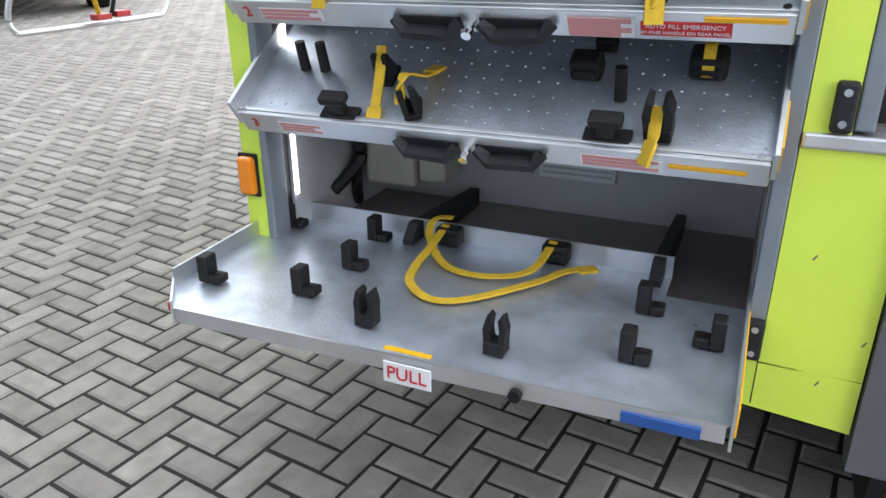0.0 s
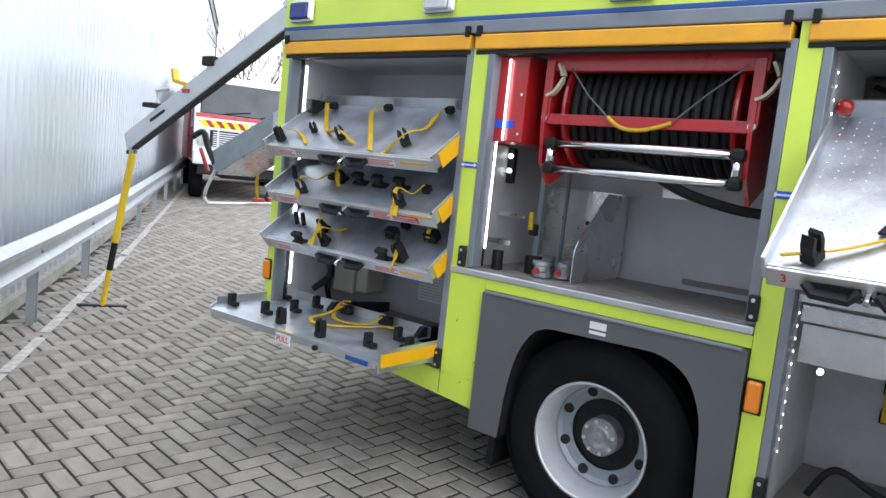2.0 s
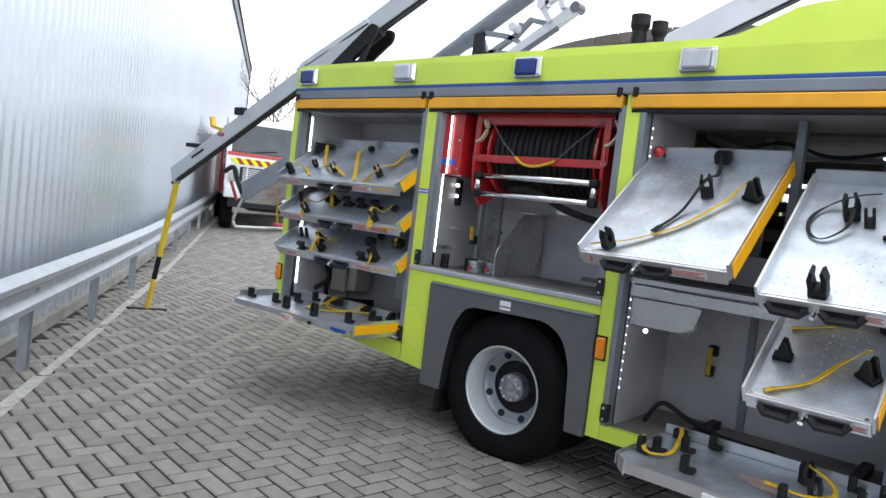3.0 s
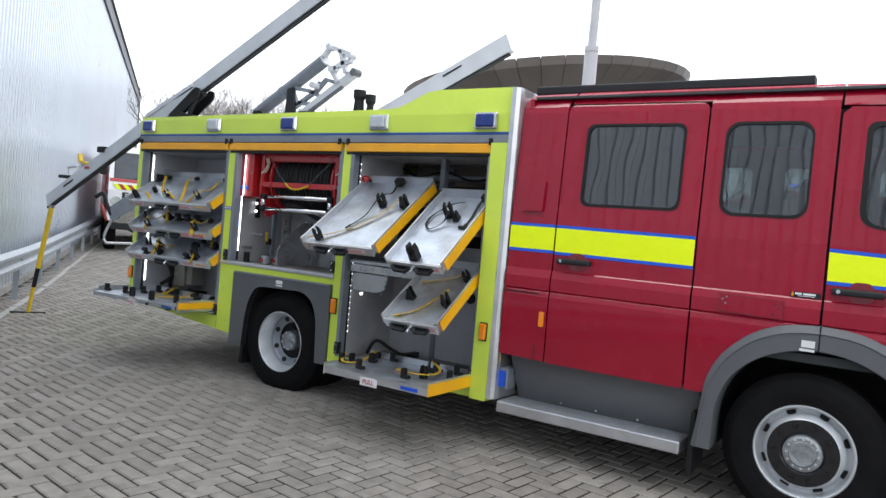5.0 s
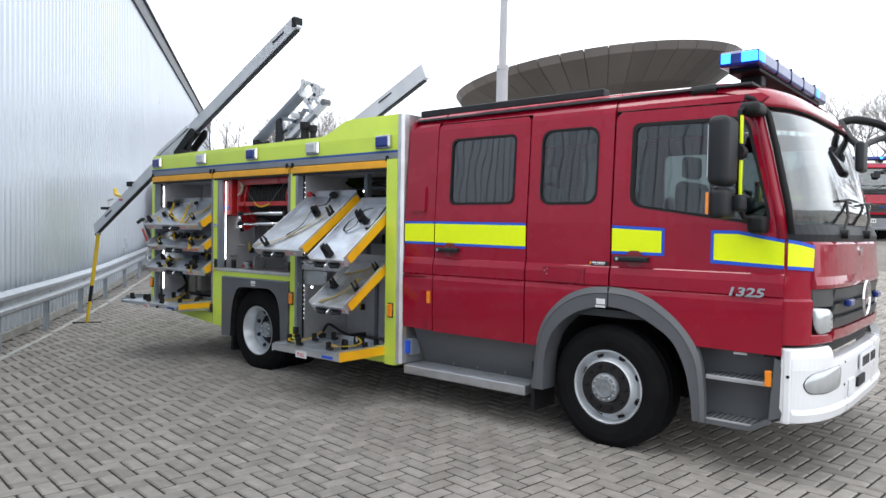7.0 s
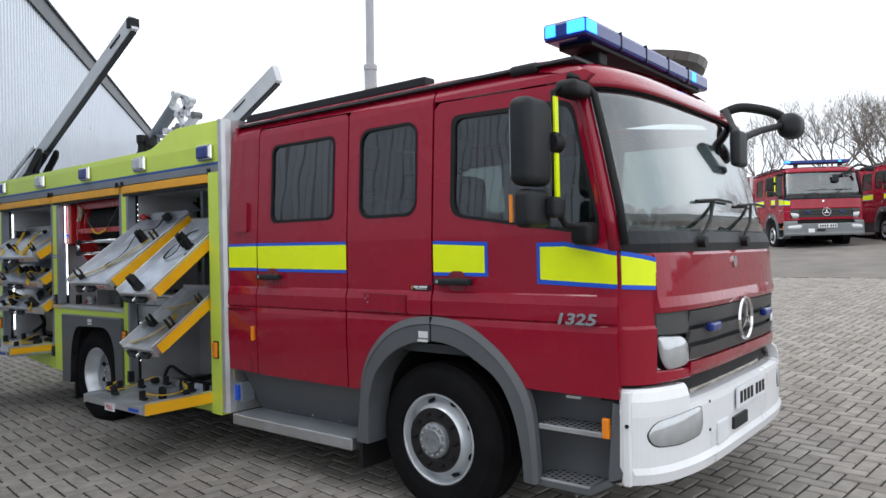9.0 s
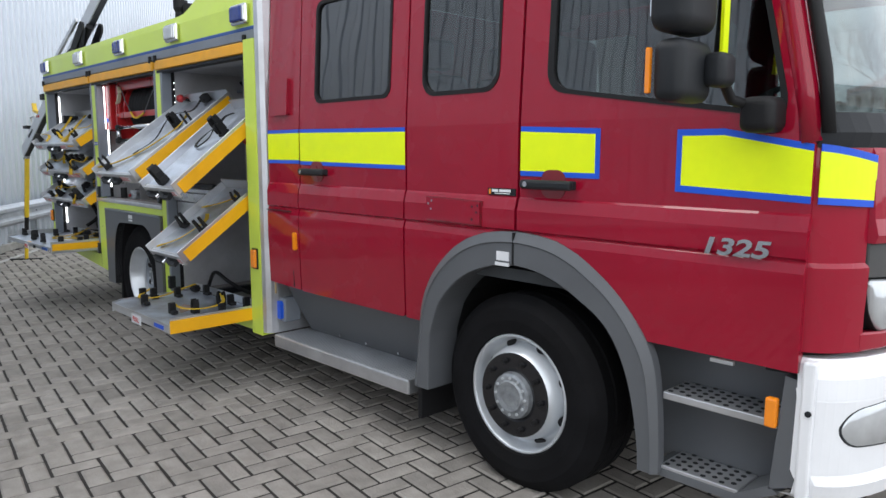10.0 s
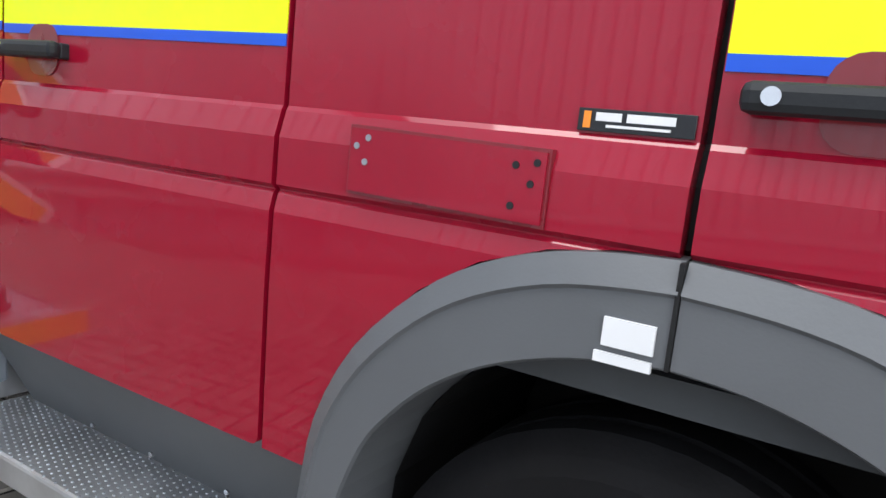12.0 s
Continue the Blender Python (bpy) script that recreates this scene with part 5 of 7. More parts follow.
def build_gantry():
    A, C = (-2.13, 0.38, 1.49), (2.80, 0.30, 3.78)
    g = beam("gantry_beam", A, C, 0.07, 0.15, ANOD, "long aluminium ladder gantry beam tipped over the rear")
    part("runner", tube([Vector(A) + Vector((0, 0, -0.088)), Vector(C) + Vector((0, 0, -0.088))], 0, flat_=(0.05, 0.025)), GREY_DK, g)
    part("end_cap", box(2.75, 2.82, 0.25, 0.35, 3.72, 3.82, 0.006), BLACK, g)
    for t, s in ((0.10, 1.5), (0.94, 1.2)):
        p = along(A, C, t) + Vector((0, -0.04, 0))
        part("mark_bar", prism([(p.x - 0.10, p.z - 0.045), (p.x + 0.10, p.z + 0.043), (p.x + 0.093, p.z + 0.06), (p.x - 0.107, p.z - 0.028)], "y", p.y - 0.004, p.y + 0.01), GREY_DK, g)
    # clamps on the low end
    p = along(A, C, 0.085) + Vector((0, 0, 0.10))
    part("clamp", box(p.x - 0.10, p.x + 0.05, p.y - 0.08, p.y + 0.02, p.z, p.z + 0.04, 0.008), BLACK, g)
    part("clamp_arm", tube([p, p + Vector((-0.02, 0, 0.14)), p + Vector((0.18, 0, 0.16))], 0.018, 6), ALU, g)
    p = along(A, C, 0.17) + Vector((0, -0.02, 0.09))
    part("hook", tube([p + Vector((0.05, 0, 0)), p + Vector((-0.06, 0, 0.02)), p + Vector((-0.13, 0, 0.03)), p + Vector((-0.16, 0, 0.12))], 0, flat_=(0.05, 0.03)), YELPOLE, g, "yellow hook")
    part("red_latch", box(p.x - 0.0, p.x + 0.09, p.y - 0.03, p.y + 0.01, p.z - 0.06, p.z - 0.03, 0.006), RED_FLAT, g)
    p = along(A, C, 0.235) + Vector((0, -0.02, 0.09))
    part("pad", box(p.x - 0.06, p.x + 0.07, p.y - 0.04, p.y + 0.04, p.z - 0.01, p.z + 0.06, 0.01), BLACK, g)
    # pivot frame at the roof's rear edge
    for y in (0.20, 0.38):
        P("pivot_bar", tube([(0.0, y, 2.45), (0.06, y, 2.50), (0.78, y, 2.80)], 0, flat_=(0.025, 0.04)), ALU)
        P("pivot_plate", prism(soften([(0.38, 2.50), (0.80, 2.79), (0.87, 2.765), (0.86, 2.69), (0.58, 2.50)], [0.02, 0.03, 0.03, 0.03, 0.02], 3), "y", y + 0.02, y + 0.04), BLACK)
    P("pivot_strut", tube([(0.66, 0.25, 2.44), (0.80, 0.25, 2.72)], 0, flat_=(0.03, 0.04)), GREY_DK)
    P("pivot_base", prism([(0.50, 2.43), (0.95, 2.43), (0.90, 2.46), (0.62, 2.53), (0.52, 2.50)], "y", 0.16, 0.42), BLACK)
    P("pivot_ram", cyl((0.45, 0.30, 2.52), (0.84, 0.30, 2.74), 0.035), BLACK)
    # far beam and its trough hanging behind the body
    A2, C2 = (1.9, 1.15, 2.33), (3.965, 1.07, 3.235)
    g2 = beam("gantry_beam", A2, C2, 0.07, 0.17, ANOD, "aluminium ladder gantry beam raised from the roof")
    p = along(A2, C2, 0.72)
    part("mark_bar", prism([(p.x - 0.10, p.z - 0.02), (p.x + 0.10, p.z + 0.07), (p.x + 0.093, p.z + 0.085), (p.x - 0.107, p.z - 0.005)], "y", p.y - 0.04, p.y - 0.03), GREY_DK, g2)
    part("runner", tube([Vector(A2) + Vector((0, 0, -0.098)), Vector(C2) + Vector((0, 0, -0.098))], 0, flat_=(0.05, 0.02)), GREY_DK, g2)
    tr = P("ladder_trough", prism([(-1.55, 1.885), (-1.55, 1.645), (-0.1, 2.30), (-0.1, 2.52)], "y", 1.40, 1.415), STEEL, label="dull steel ladder trough hanging over the rear")
    # lower part of the near side, coloured darker than the rest
    part("trough_end", prism([(-2.50, 1.46), (-2.40, 1.26), (-1.552, 1.644), (-1.552, 1.884)], "y", 1.402, 1.413), DARKENED_STEEL, tr, "darker lower end of the trough")
    part("trough_floor", tube([(-2.38, 1.62, 1.27), (-0.1, 1.62, 2.31)], 0, flat_=(0.42, 0.02)), STEEL, tr)
    part("trough_side", prism([(-2.42, 1.50), (-2.36, 1.26), (-0.1, 2.30), (-0.1, 2.54)], "y", 1.83, 1.845), STEEL, tr)
    part("trough_beam", tube([(-2.2, 2.05, 1.34), (-0.1, 2.0, 2.34)], 0, flat_=(0.06, 0.14)), ALU, tr)
    part("hoop", tube(bez([(-2.38, 1.40, 1.30), (-2.46, 1.36, 1.08), (-2.46, 1.38, 0.98), (-2.46, 1.50, 0.965), (-2.44, 2.40, 0.985), (-2.44, 2.55, 1.01), (-2.42, 2.64, 1.18), (-2.40, 2.66, 1.38)], 5), 0.017, 8), ALU, tr)
    part("hoop_latch", box(-2.44, -2.37, 1.90, 2.02, 1.0, 1.04, 0.006), RED_FLAT, tr)
    part("hoop_latch", box(-2.44, -2.37, 2.06, 2.18, 1.01, 1.05, 0.006), RED_FLAT, tr)
    part("strap", tube([(-2.34, 1.88, 1.32), (-2.40, 1.92, 1.16), (-2.41, 1.95, 1.04)], 0, flat_=(0.03, 0.01)), WEB, tr)
    part("link", tube([(-2.2, 2.05, 1.30), (-2.36, 2.06, 1.16), (-2.40, 2.04, 1.02)], 0.014, 6), GREY_DK, tr)
    part("roller", cyl((-2.15, 1.95, 1.26), (-2.15, 2.15, 1.26), 0.055), BLACK, tr)
    part("end_arm", tube(bez([(-2.42, 1.42, 1.36), (-2.50, 1.38, 1.52), (-2.53, 1.34, 1.66), (-2.62, 1.28, 1.60)], 4), 0.03, 8), GREY_DK, tr)
    part("red_handle", tube([(-2.56, 1.34, 1.50), (-2.50, 1.40, 1.28)], 0.02, 6), RED_FLAT, tr)
    # light mast: a grey tube lying up from the roof, lattice frame beside it
    ms = P("monitor_tube", cyl((-0.05, 1.82, 2.83), (1.20, 1.66, 3.40), 0.075, seg=24), ALU_D, label="grey steel tube raised on the roof", smooth=False)
    part("tube_cap", cyl((1.195, 1.661, 3.397), (1.215, 1.659, 3.407), 0.070, seg=24), ANOD, ms)
    part("tube_collar", cyl((0.45, 1.756, 3.058), (0.50, 1.75, 3.08), 0.082, seg=24), ALU_D, ms)
    part("tube_cradle", box(0.0, 0.1, 1.7, 1.95, 2.40, 2.85, 0.01), BLACK, ms)
    part("tube_cradle", prism([(0.62, 2.42), (0.86, 2.42), (0.74, 3.10), (0.64, 3.08)], "y", 1.64, 1.67), GREY_DK, ms)
    lf = P("folding_frame", beam_mesh((0.75, 1.66, 2.68), (1.70, 1.65, 3.23), 0.07, 0.085), ANOD, label="folded aluminium ladder frame on the roof")
    part("arm_end", cyl((1.69, 1.60, 3.225), (1.69, 1.71, 3.225), 0.045, seg=14), GREY_TRIM, lf)
    part("lower_rail", tube([(0.95, 1.60, 2.72), (1.56, 1.60, 3.06)], 0, flat_=(0.03, 0.035)), GREY_TRIM, lf)
    for pts in (((0.45, 2.72), (1.08, 3.06), (1.21, 3.18), (1.39, 3.13), (1.45, 3.06)), ((0.72, 3.10), (0.99, 3.05), (1.10, 3.00)), ((0.68, 3.06), (0.78, 2.88)), ((0.80, 2.92), (1.06, 2.89)), ((1.08, 3.06), (1.12, 3.16)), ((1.20, 2.96), (1.28, 3.06))):
        part("lattice_bar", tube([(x, 1.70, z) for x, z in pts], 0, flat_=(0.05, 0.045)), ALU_D, lf)
    for pts in (((1.22, 3.43), (1.31, 3.53), (1.47, 3.48), (1.64, 3.42)), ((1.64, 3.43), (1.63, 3.35), (1.48, 3.32), (1.35, 3.25)), ((1.47, 3.48), (1.58, 3.22)), ((1.35, 3.28), (1.47, 3.12)), ((1.36, 3.28), (1.44, 3.27))):
        part("link", tube([(x, 1.62, z) for x, z in pts], 0, flat_=(0.06, 0.05)), ANOD, lf)
    for x, z in ((1.31, 3.53), (1.63, 3.41), (1.37, 3.27), (1.10, 3.10)):
        part("joint", cyl((x, 1.57, z), (x, 1.67, z), 0.04, seg=12), ANOD, lf)
    part("support", box(0.9, 1.15, 1.58, 1.74, 2.41, 2.80, 0.02), BLACK, lf)
    dv = P("deck_valve", lathe([(0.10, 0.0), (0.10, 0.02), (0.05, 0.05), (0.042, 0.16), (0.055, 0.19), (0.055, 0.25), (0.001, 0.25)], (2.96, 0.28, 2.43), 18, axis="z"), BLACK, label="black deck valve on the roof")
    part("valve_head", lathe([(0.06, 0.0), (0.035, 0.05), (0.03, 0.12), (0.045, 0.15), (0.045, 0.21), (0.001, 0.21)], (3.07, 0.30, 2.43), 18, axis="z"), BLACK, dv)
    part("valve_plate", prism([(2.84, 2.425), (3.17, 2.43), (3.13, 2.46), (2.90, 2.46)], "y", 0.18, 0.38), BLACK, dv)
    mast = P("light_mast", cyl((4.40, 1.86, 2.50), (4.40, 1.86, 3.36), 0.062, seg=20), MASTM, label="white telescopic mast raised above the roof")
    part("mast_tube", cyl((4.40, 1.86, 3.36), (4.42, 1.86, 5.2), 0.042, seg=18), MASTM, mast)
    part("mast_tube", cyl((4.42, 1.86, 5.2), (4.43, 1.86, 6.4), 0.032, seg=18), MASTM, mast)
    part("mast_collar", cyl((4.40, 1.86, 3.33), (4.40, 1.86, 3.38), 0.068, seg=20), MASTM, mast)


def beam_mesh(a, c, w, h):
    return tube([a, c], 0, flat_=(w, h))


build_gantry()


# ---- what fills the lockers ----
def frame_of(x0, yf, zf, ang):
    a = radians(ang)
    return Matrix(((1, 0, 0, x0), (0, math.cos(a), -math.sin(a), yf), (0, math.sin(a), math.cos(a), zf), (0, 0, 0, 1)))


def put(b, m):
    bmesh.ops.transform(b, matrix=m, verts=b.verts)
    return b


def add_clip(parent, m, u, v, turn=0, s=1.0):
    """Black two-pronged spring clip."""
    k = m @ pose(u, v, 0.004, 0, 0, turn) @ Matrix.Scale(s, 4)
    b = box(-0.024, 0.024, -0.022, 0.022, 0, 0.03, 0.003)
    for sx in (-1, 1):
        prism([(sx * 0.024, 0.03), (sx * 0.008, 0.03), (sx * 0.012, 0.055), (sx * 0.008, 0.085), (sx * 0.017, 0.092), (sx * 0.026, 0.06)], "y", -0.018, 0.018, bm=b)
    part("clip", put(b, k), BLACK, parent)


def add_lug(parent, m, u, v, turn=0, s=1.0):
    """Black L-shaped stop block."""
    k = m @ pose(u, v, 0.004, 0, 0, turn) @ Matrix.Scale(s, 4)
    b = box(-0.018, 0.012, -0.022, 0.022, 0, 0.07, 0.005)
    box(0.012, 0.045, -0.02, 0.02, 0, 0.022, 0.004, bm=b)
    cyl((0.03, 0, 0.02), (0.03, 0, 0.025), 0.008, seg=8, bm=b)
    part("stop_block", put(b, k), BLACK, parent)


def add_peg(parent, m, u, v, lean=-20):
    part("peg", put(cyl((0, 0, 0), (0, 0, 0.075), 0.014, 0.013, 12), m @ pose(u, v, 0.004, lean, 0, 0)), BLACK, parent)


def add_knob(parent, m, u, v, s=1.0):
    b = box(-0.03, 0.03, -0.022, 0.022, 0, 0.045, 0.008)
    box(-0.022, 0.022, -0.03, 0.03, 0.012, 0.03, 0.004, bm=b)
    part("strap_anchor", put(b, m @ pose(u, v, 0.004) @ Matrix.Scale(s, 4)), BLACK, parent)


def add_latch(parent, m, u, v):
    b = box(-0.05, 0.05, -0.02, 0.02, 0, 0.012, 0.003)
    box(-0.02, 0.02, -0.015, 0.015, 0.012, 0.05, 0.004, bm=b)
    box(-0.035, 0.035, -0.018, 0.018, 0.045, 0.068, 0.006, bm=b)
    part("catch", put(b, m @ pose(u, v, 0.004)), BLACK, parent)


def add_fin(parent, m, u, v, turn=0, s=1.0):
    """Tall black wedge-shaped holder."""
    b = prism([(-0.04, 0), (0.045, 0), (0.03, 0.04), (0.0, 0.12), (-0.02, 0.12)], "x", -0.03, -0.012)
    prism([(-0.04, 0), (0.045, 0), (0.03, 0.04), (0.0, 0.12), (-0.02, 0.12)], "x", 0.012, 0.03, bm=b)
    box(-0.03, 0.03, -0.045, 0.05, 0, 0.02, 0.003, bm=b)
    part("wedge_holder", put(b, m @ pose(u, v, 0.004, 0, 0, turn) @ Matrix.Scale(s, 4)), BLACK, parent)


def add_strap(parent, m, pts, w=0.024, material=None, tip=True):
    pts = [m @ Vector(p) for p in pts]
    part("strap", tube(bez(pts, 7), 0, flat_=(w, 0.005)), material or WEB, parent, "yellow webbing strap" if not material else "black rubber strap")
    if tip:
        d = (pts[-1] - pts[-2]).normalized()
        part("strap_end", tube([pts[-1] - d * 0.02, pts[-1] + d * 0.03], 0, flat_=(w * 1.5, 0.008)), material or WEB, parent)


def tray(x0, x1, yf, zf, ang, length, label, lip=0.045, studs=True, drop=0.055):
    m = frame_of(x0, yf, zf, ang)
    w = x1 - x0
    t = P("sliding_tray", put(box(0, w, 0.004, length, -0.004, 0), m), TRAY, label=label)
    part("front_lip", put(box(0.0, w, -0.012, 0.0, -drop, 0.012, 0.003), m), ALU, t)
    part("rim", put(box(0.0, w, 0.0, 0.012, 0.0, 0.014, 0.002), m), ALU, t)
    part("side_lip", put(box(-0.012, 0.0, -0.012, length, -0.03, lip, 0.002), m), ALU, t)
    part("side_lip", put(box(w, w + 0.012, -0.012, length, -0.03, lip, 0.002), m), ALU, t)
    part("rear_lip", put(box(0.0, w, length, length + 0.01, -0.004, lip + 0.02), m), ALU, t)
    part("yellow_edge", put(box(w + 0.0125, w + 0.016, 0.02, length * 0.98, -0.045, 0.03), m), AMBERSTRIP, t, "yellow side edge strip")
    for u in (0.02, w - 0.02):
        part("rivet", put(cyl((u, 0.005, 0.013), (u, 0.005, 0.018), 0.008, seg=8), m), CHROME, t)
    if studs:
        b = bmesh.new()
        nu, nv = int(w / 0.045), int(length / 0.045)
        for i in range(nu):
            for j in range(nv):
                cyl((0.03 + i * 0.045, 0.04 + j * 0.045, -0.001), (0.03 + i * 0.045, 0.04 + j * 0.045, 0.0022), 0.0045, 0.002, 5, bm=b)
        tagged(part("tread_studs", put(b, m), TRAY, t), kind="stuff")
    return t, m


def tray_handle(t, m, c, half, zo=-0.03):
    """Grey double grip under the tray's front with a chrome knob."""
    for s in (-1, 1):
        pts = [(c + s * half, -0.014, zo + 0.012), (c + s * half * 0.88, -0.030, zo - 0.012), (c + s * half * 0.30, -0.032, zo - 0.016), (c + s * half * 0.14, -0.016, zo + 0.008)]
        part("grip", put(tube(pts, 0, flat_=(0.03, 0.020)), m), GREY_DK, t, "dark grey pull grip")
        part("grip_plate", put(box(c + s * half * 0.56 - half * 0.44, c + s * half * 0.56 + half * 0.44, -0.016, -0.0125, zo - 0.012, zo + 0.016), m), GREY_DK, t)
    part("knob", put(cyl((c, -0.052, zo), (c, -0.012, zo), 0.011, seg=12), m), CHROME, t)


def label_bars(t, m, u, z, w, h, material, rows=3):
    part("notice", put(box(u, u + w, -0.0145, -0.0125, z - h, z), m), STICKER, t)
    for r in range(rows):
        zz = z - h * (r + 0.5) / rows
        part("text_bar", put(box(u + 0.004, u + w * (0.95 if r % 2 == 0 else 0.8), -0.0155, -0.0135, zz - h * 0.13, zz + h * 0.13), m), material, t)


RUBBER = BLACK
PALE_RED = mat("faded_red_print", (0.55, 0.25, 0.25), 0.6, var=0.1)


def build_rear_trays():
    X1 = 1.625
    lab = "tilted aluminium sliding tray with yellow straps and black clips"
    # upper tray
    X0 = 0.39
    w = X1 - X0
    t, m = tray(X0, X1, -0.15, 1.567, 35, 0.50, lab, studs=False)
    tray_handle(t, m, 0.615, 0.175)
    for u, v in ((0.127, 0.455), (0.569, 0.455), (1.008, 0.455)):
        add_knob(t, m, u, v, 0.8)
    add_clip(t, m, 0.065, 0.06, 0, 0.94)
    add_clip(t, m, 0.23, 0.175, 30, 0.70)
    add_clip(t, m, 0.495, 0.125, 60, 0.86)
    add_clip(t, m, 0.96, 0.12, 60, 0.94)
    add_strap(t, m, [(0.11, 0.43, 0.05), (0.16, 0.36, 0.03), (0.33, 0.18, 0.015), (0.50, 0.125, 0.06), (0.59, 0.10, 0.015)])
    add_strap(t, m, [(0.555, 0.43, 0.05), (0.52, 0.37, 0.03), (0.655, 0.19, 0.01), (0.79, 0.03, 0.012)], tip=False)
    add_strap(t, m, [(1.0, 0.43, 0.05), (0.98, 0.38, 0.03), (0.985, 0.26, 0.02), (0.99, 0.13, 0.07), (0.90, 0.04, 0.015)])
    add_strap(t, m, [(0.07, 0.10, 0.06), (0.125, 0.13, 0.03), (0.21, 0.10, 0.015), (0.29, 0.04, 0.012)], tip=False)
    label_bars(t, m, 0.10, -0.006, 0.14, 0.03, PALE_RED)
    label_bars(t, m, 0.80, -0.006, 0.18, 0.035, PALE_RED)
    part("yellow_line", put(box(1.02, 1.19, -0.014, -0.012, -0.02, -0.01), m), AMBERSTRIP, t)
    words("1", 0.04, m @ Matrix.Translation((0.05, -0.0135, -0.02)) @ SIDE, REDTXT, t, "tray_number", 0.0008)
    # second tray
    t, m = tray(X0, X1, -0.11, 1.305, 36, 0.50, lab, studs=False)
    tray_handle(t, m, 0.615, 0.175)
    add_peg(t, m, 0.07, 0.15)
    add_clip(t, m, 0.27, 0.03, 70, 0.94)
    add_knob(t, m, 0.36, 0.19, 0.8)
    add_fin(t, m, 0.45, 0.18, 0, 0.68)
    for u in (0.588, 0.732, 0.887):
        add_latch(t, m, u, 0.18)
    add_knob(t, m, 1.057, 0.185, 0.8)
    add_clip(t, m, 0.99, 0.04, 70, 1.01)
    add_strap(t, m, [(0.37, 0.19, 0.05), (0.29, 0.13, 0.03), (0.26, 0.07, 0.09), (0.255, 0.0, 0.025)])
    add_strap(t, m, [(0.45, 0.20, 0.10), (0.455, 0.15, 0.06), (0.475, 0.11, 0.015)], tip=False)
    add_strap(t, m, [(1.057, 0.18, 0.05), (1.01, 0.12, 0.03), (0.985, 0.06, 0.10), (0.99, -0.01, 0.02)])
    label_bars(t, m, 0.08, -0.006, 0.17, 0.032, PALE_RED)
    label_bars(t, m, 0.82, -0.004, 0.135, 0.045, PALE_RED, 4)
    part("red_notice", put(box(0.965, 1.13, -0.0145, -0.012, -0.042, -0.010), m), REDTXT, t, "red notice with white lettering")
    words("AUTO FILL EMERGENCY", 0.0135, m @ Matrix.Translation((1.047, -0.0155, -0.019)) @ SIDE, STICKER, t, "lettering", 0.0004)
    words("BY-PASS HANDLE ON REAR PANEL", 0.0105, m @ Matrix.Translation((1.047, -0.0155, -0.034)) @ SIDE, STICKER, t, "lettering", 0.0004)
    part("yellow_line", put(box(1.08, 1.22, -0.0150, -0.012, -0.006, 0.004), m), AMBERSTRIP, t)
    words("2", 0.04, m @ Matrix.Translation((0.04, -0.0135, -0.02)) @ SIDE, REDTXT, t, "tray_number", 0.0008)
    # third tray, studded
    X0 = 0.365
    t, m = tray(X0, X1, -0.10, 1.033, 36, 0.50, lab)
    tray_handle(t, m, 0.63, 0.175)
    add_peg(t, m, 0.125, 0.16)
    add_peg(t, m, 0.185, 0.16)
    add_latch(t, m, 0.295, 0.02)
    add_fin(t, m, 0.375, 0.15, 0, 0.68)
    add_fin(t, m, 0.48, 0.05, 20, 0.68)
    add_knob(t, m, 0.857, 0.205, 1.2)
    add_knob(t, m, 0.883, 0.29, 0.8)
    add_peg(t, m, 0.944, 0.135)
    add_latch(t, m, 0.94, 0.025)
    add_clip(t, m, 1.041, 0.05, 0, 1.17)
    add_knob(t, m, 1.111, 0.23, 1.3)
    add_strap(t, m, [(0.375, 0.17, 0.09), (0.38, 0.11, 0.05), (0.388, 0.02, 0.012)])
    add_strap(t, m, [(0.465, 0.03, 0.05), (0.475, 0.07, 0.10), (0.485, 0.13, 0.04), (0.49, 0.175, 0.015)])
    add_strap(t, m, [(1.038, 0.055, 0.08), (1.037, 0.01, 0.04), (1.03, -0.012, 0.02)])
    add_strap(t, m, [(1.112, 0.28, 0.05), (1.112, 0.23, 0.075), (1.112, 0.19, 0.03)], tip=False)
    label_bars(t, m, 0.12, -0.006, 0.13, 0.03, PALE_RED)
    label_bars(t, m, 0.89, -0.006, 0.17, 0.035, PALE_RED)
    part("yellow_line", put(box(1.07, 1.22, -0.0150, -0.012, -0.024, -0.014), m), AMBERSTRIP, t)
    words("3", 0.04, m @ Matrix.Translation((0.045, -0.0135, -0.02)) @ SIDE, REDTXT, t, "tray_number", 0.0008)
    # low flat tray, pulled out
    z = 0.645
    out = [(0.40, -0.46), (0.315, -0.36), (0.29, 0.175), (1.448, 0.175), (1.448, 0.06), (1.628, 0.06), (1.628, -0.41), (1.61, -0.425), (0.43, -0.465)]
    t = P("sliding_tray", prism(out, "z", z - 0.004, z), TRAY, label="flat aluminium tray pulled out with black stop blocks")
    m = Matrix.Translation((0, 0, z))
    part("rear_lip", box(0.30, 1.448, 0.175, 0.18, z, z + 0.055), ALU, t)
    part("front_lip", prism([(0.41, -0.466), (1.62, -0.428), (1.62, -0.422), (0.41, -0.460)], "z", z - 0.032, z + 0.005), ALU, t)
    part("side_lip", box(1.628, 1.634, -0.415, 0.10, z - 0.055, z + 0.05), ALU, t)
    part("side_lip", prism([(0.311, -0.36), (0.286, 0.175), (0.292, 0.175), (0.317, -0.36)], "z", z - 0.02, z + 0.045), ALU, t)
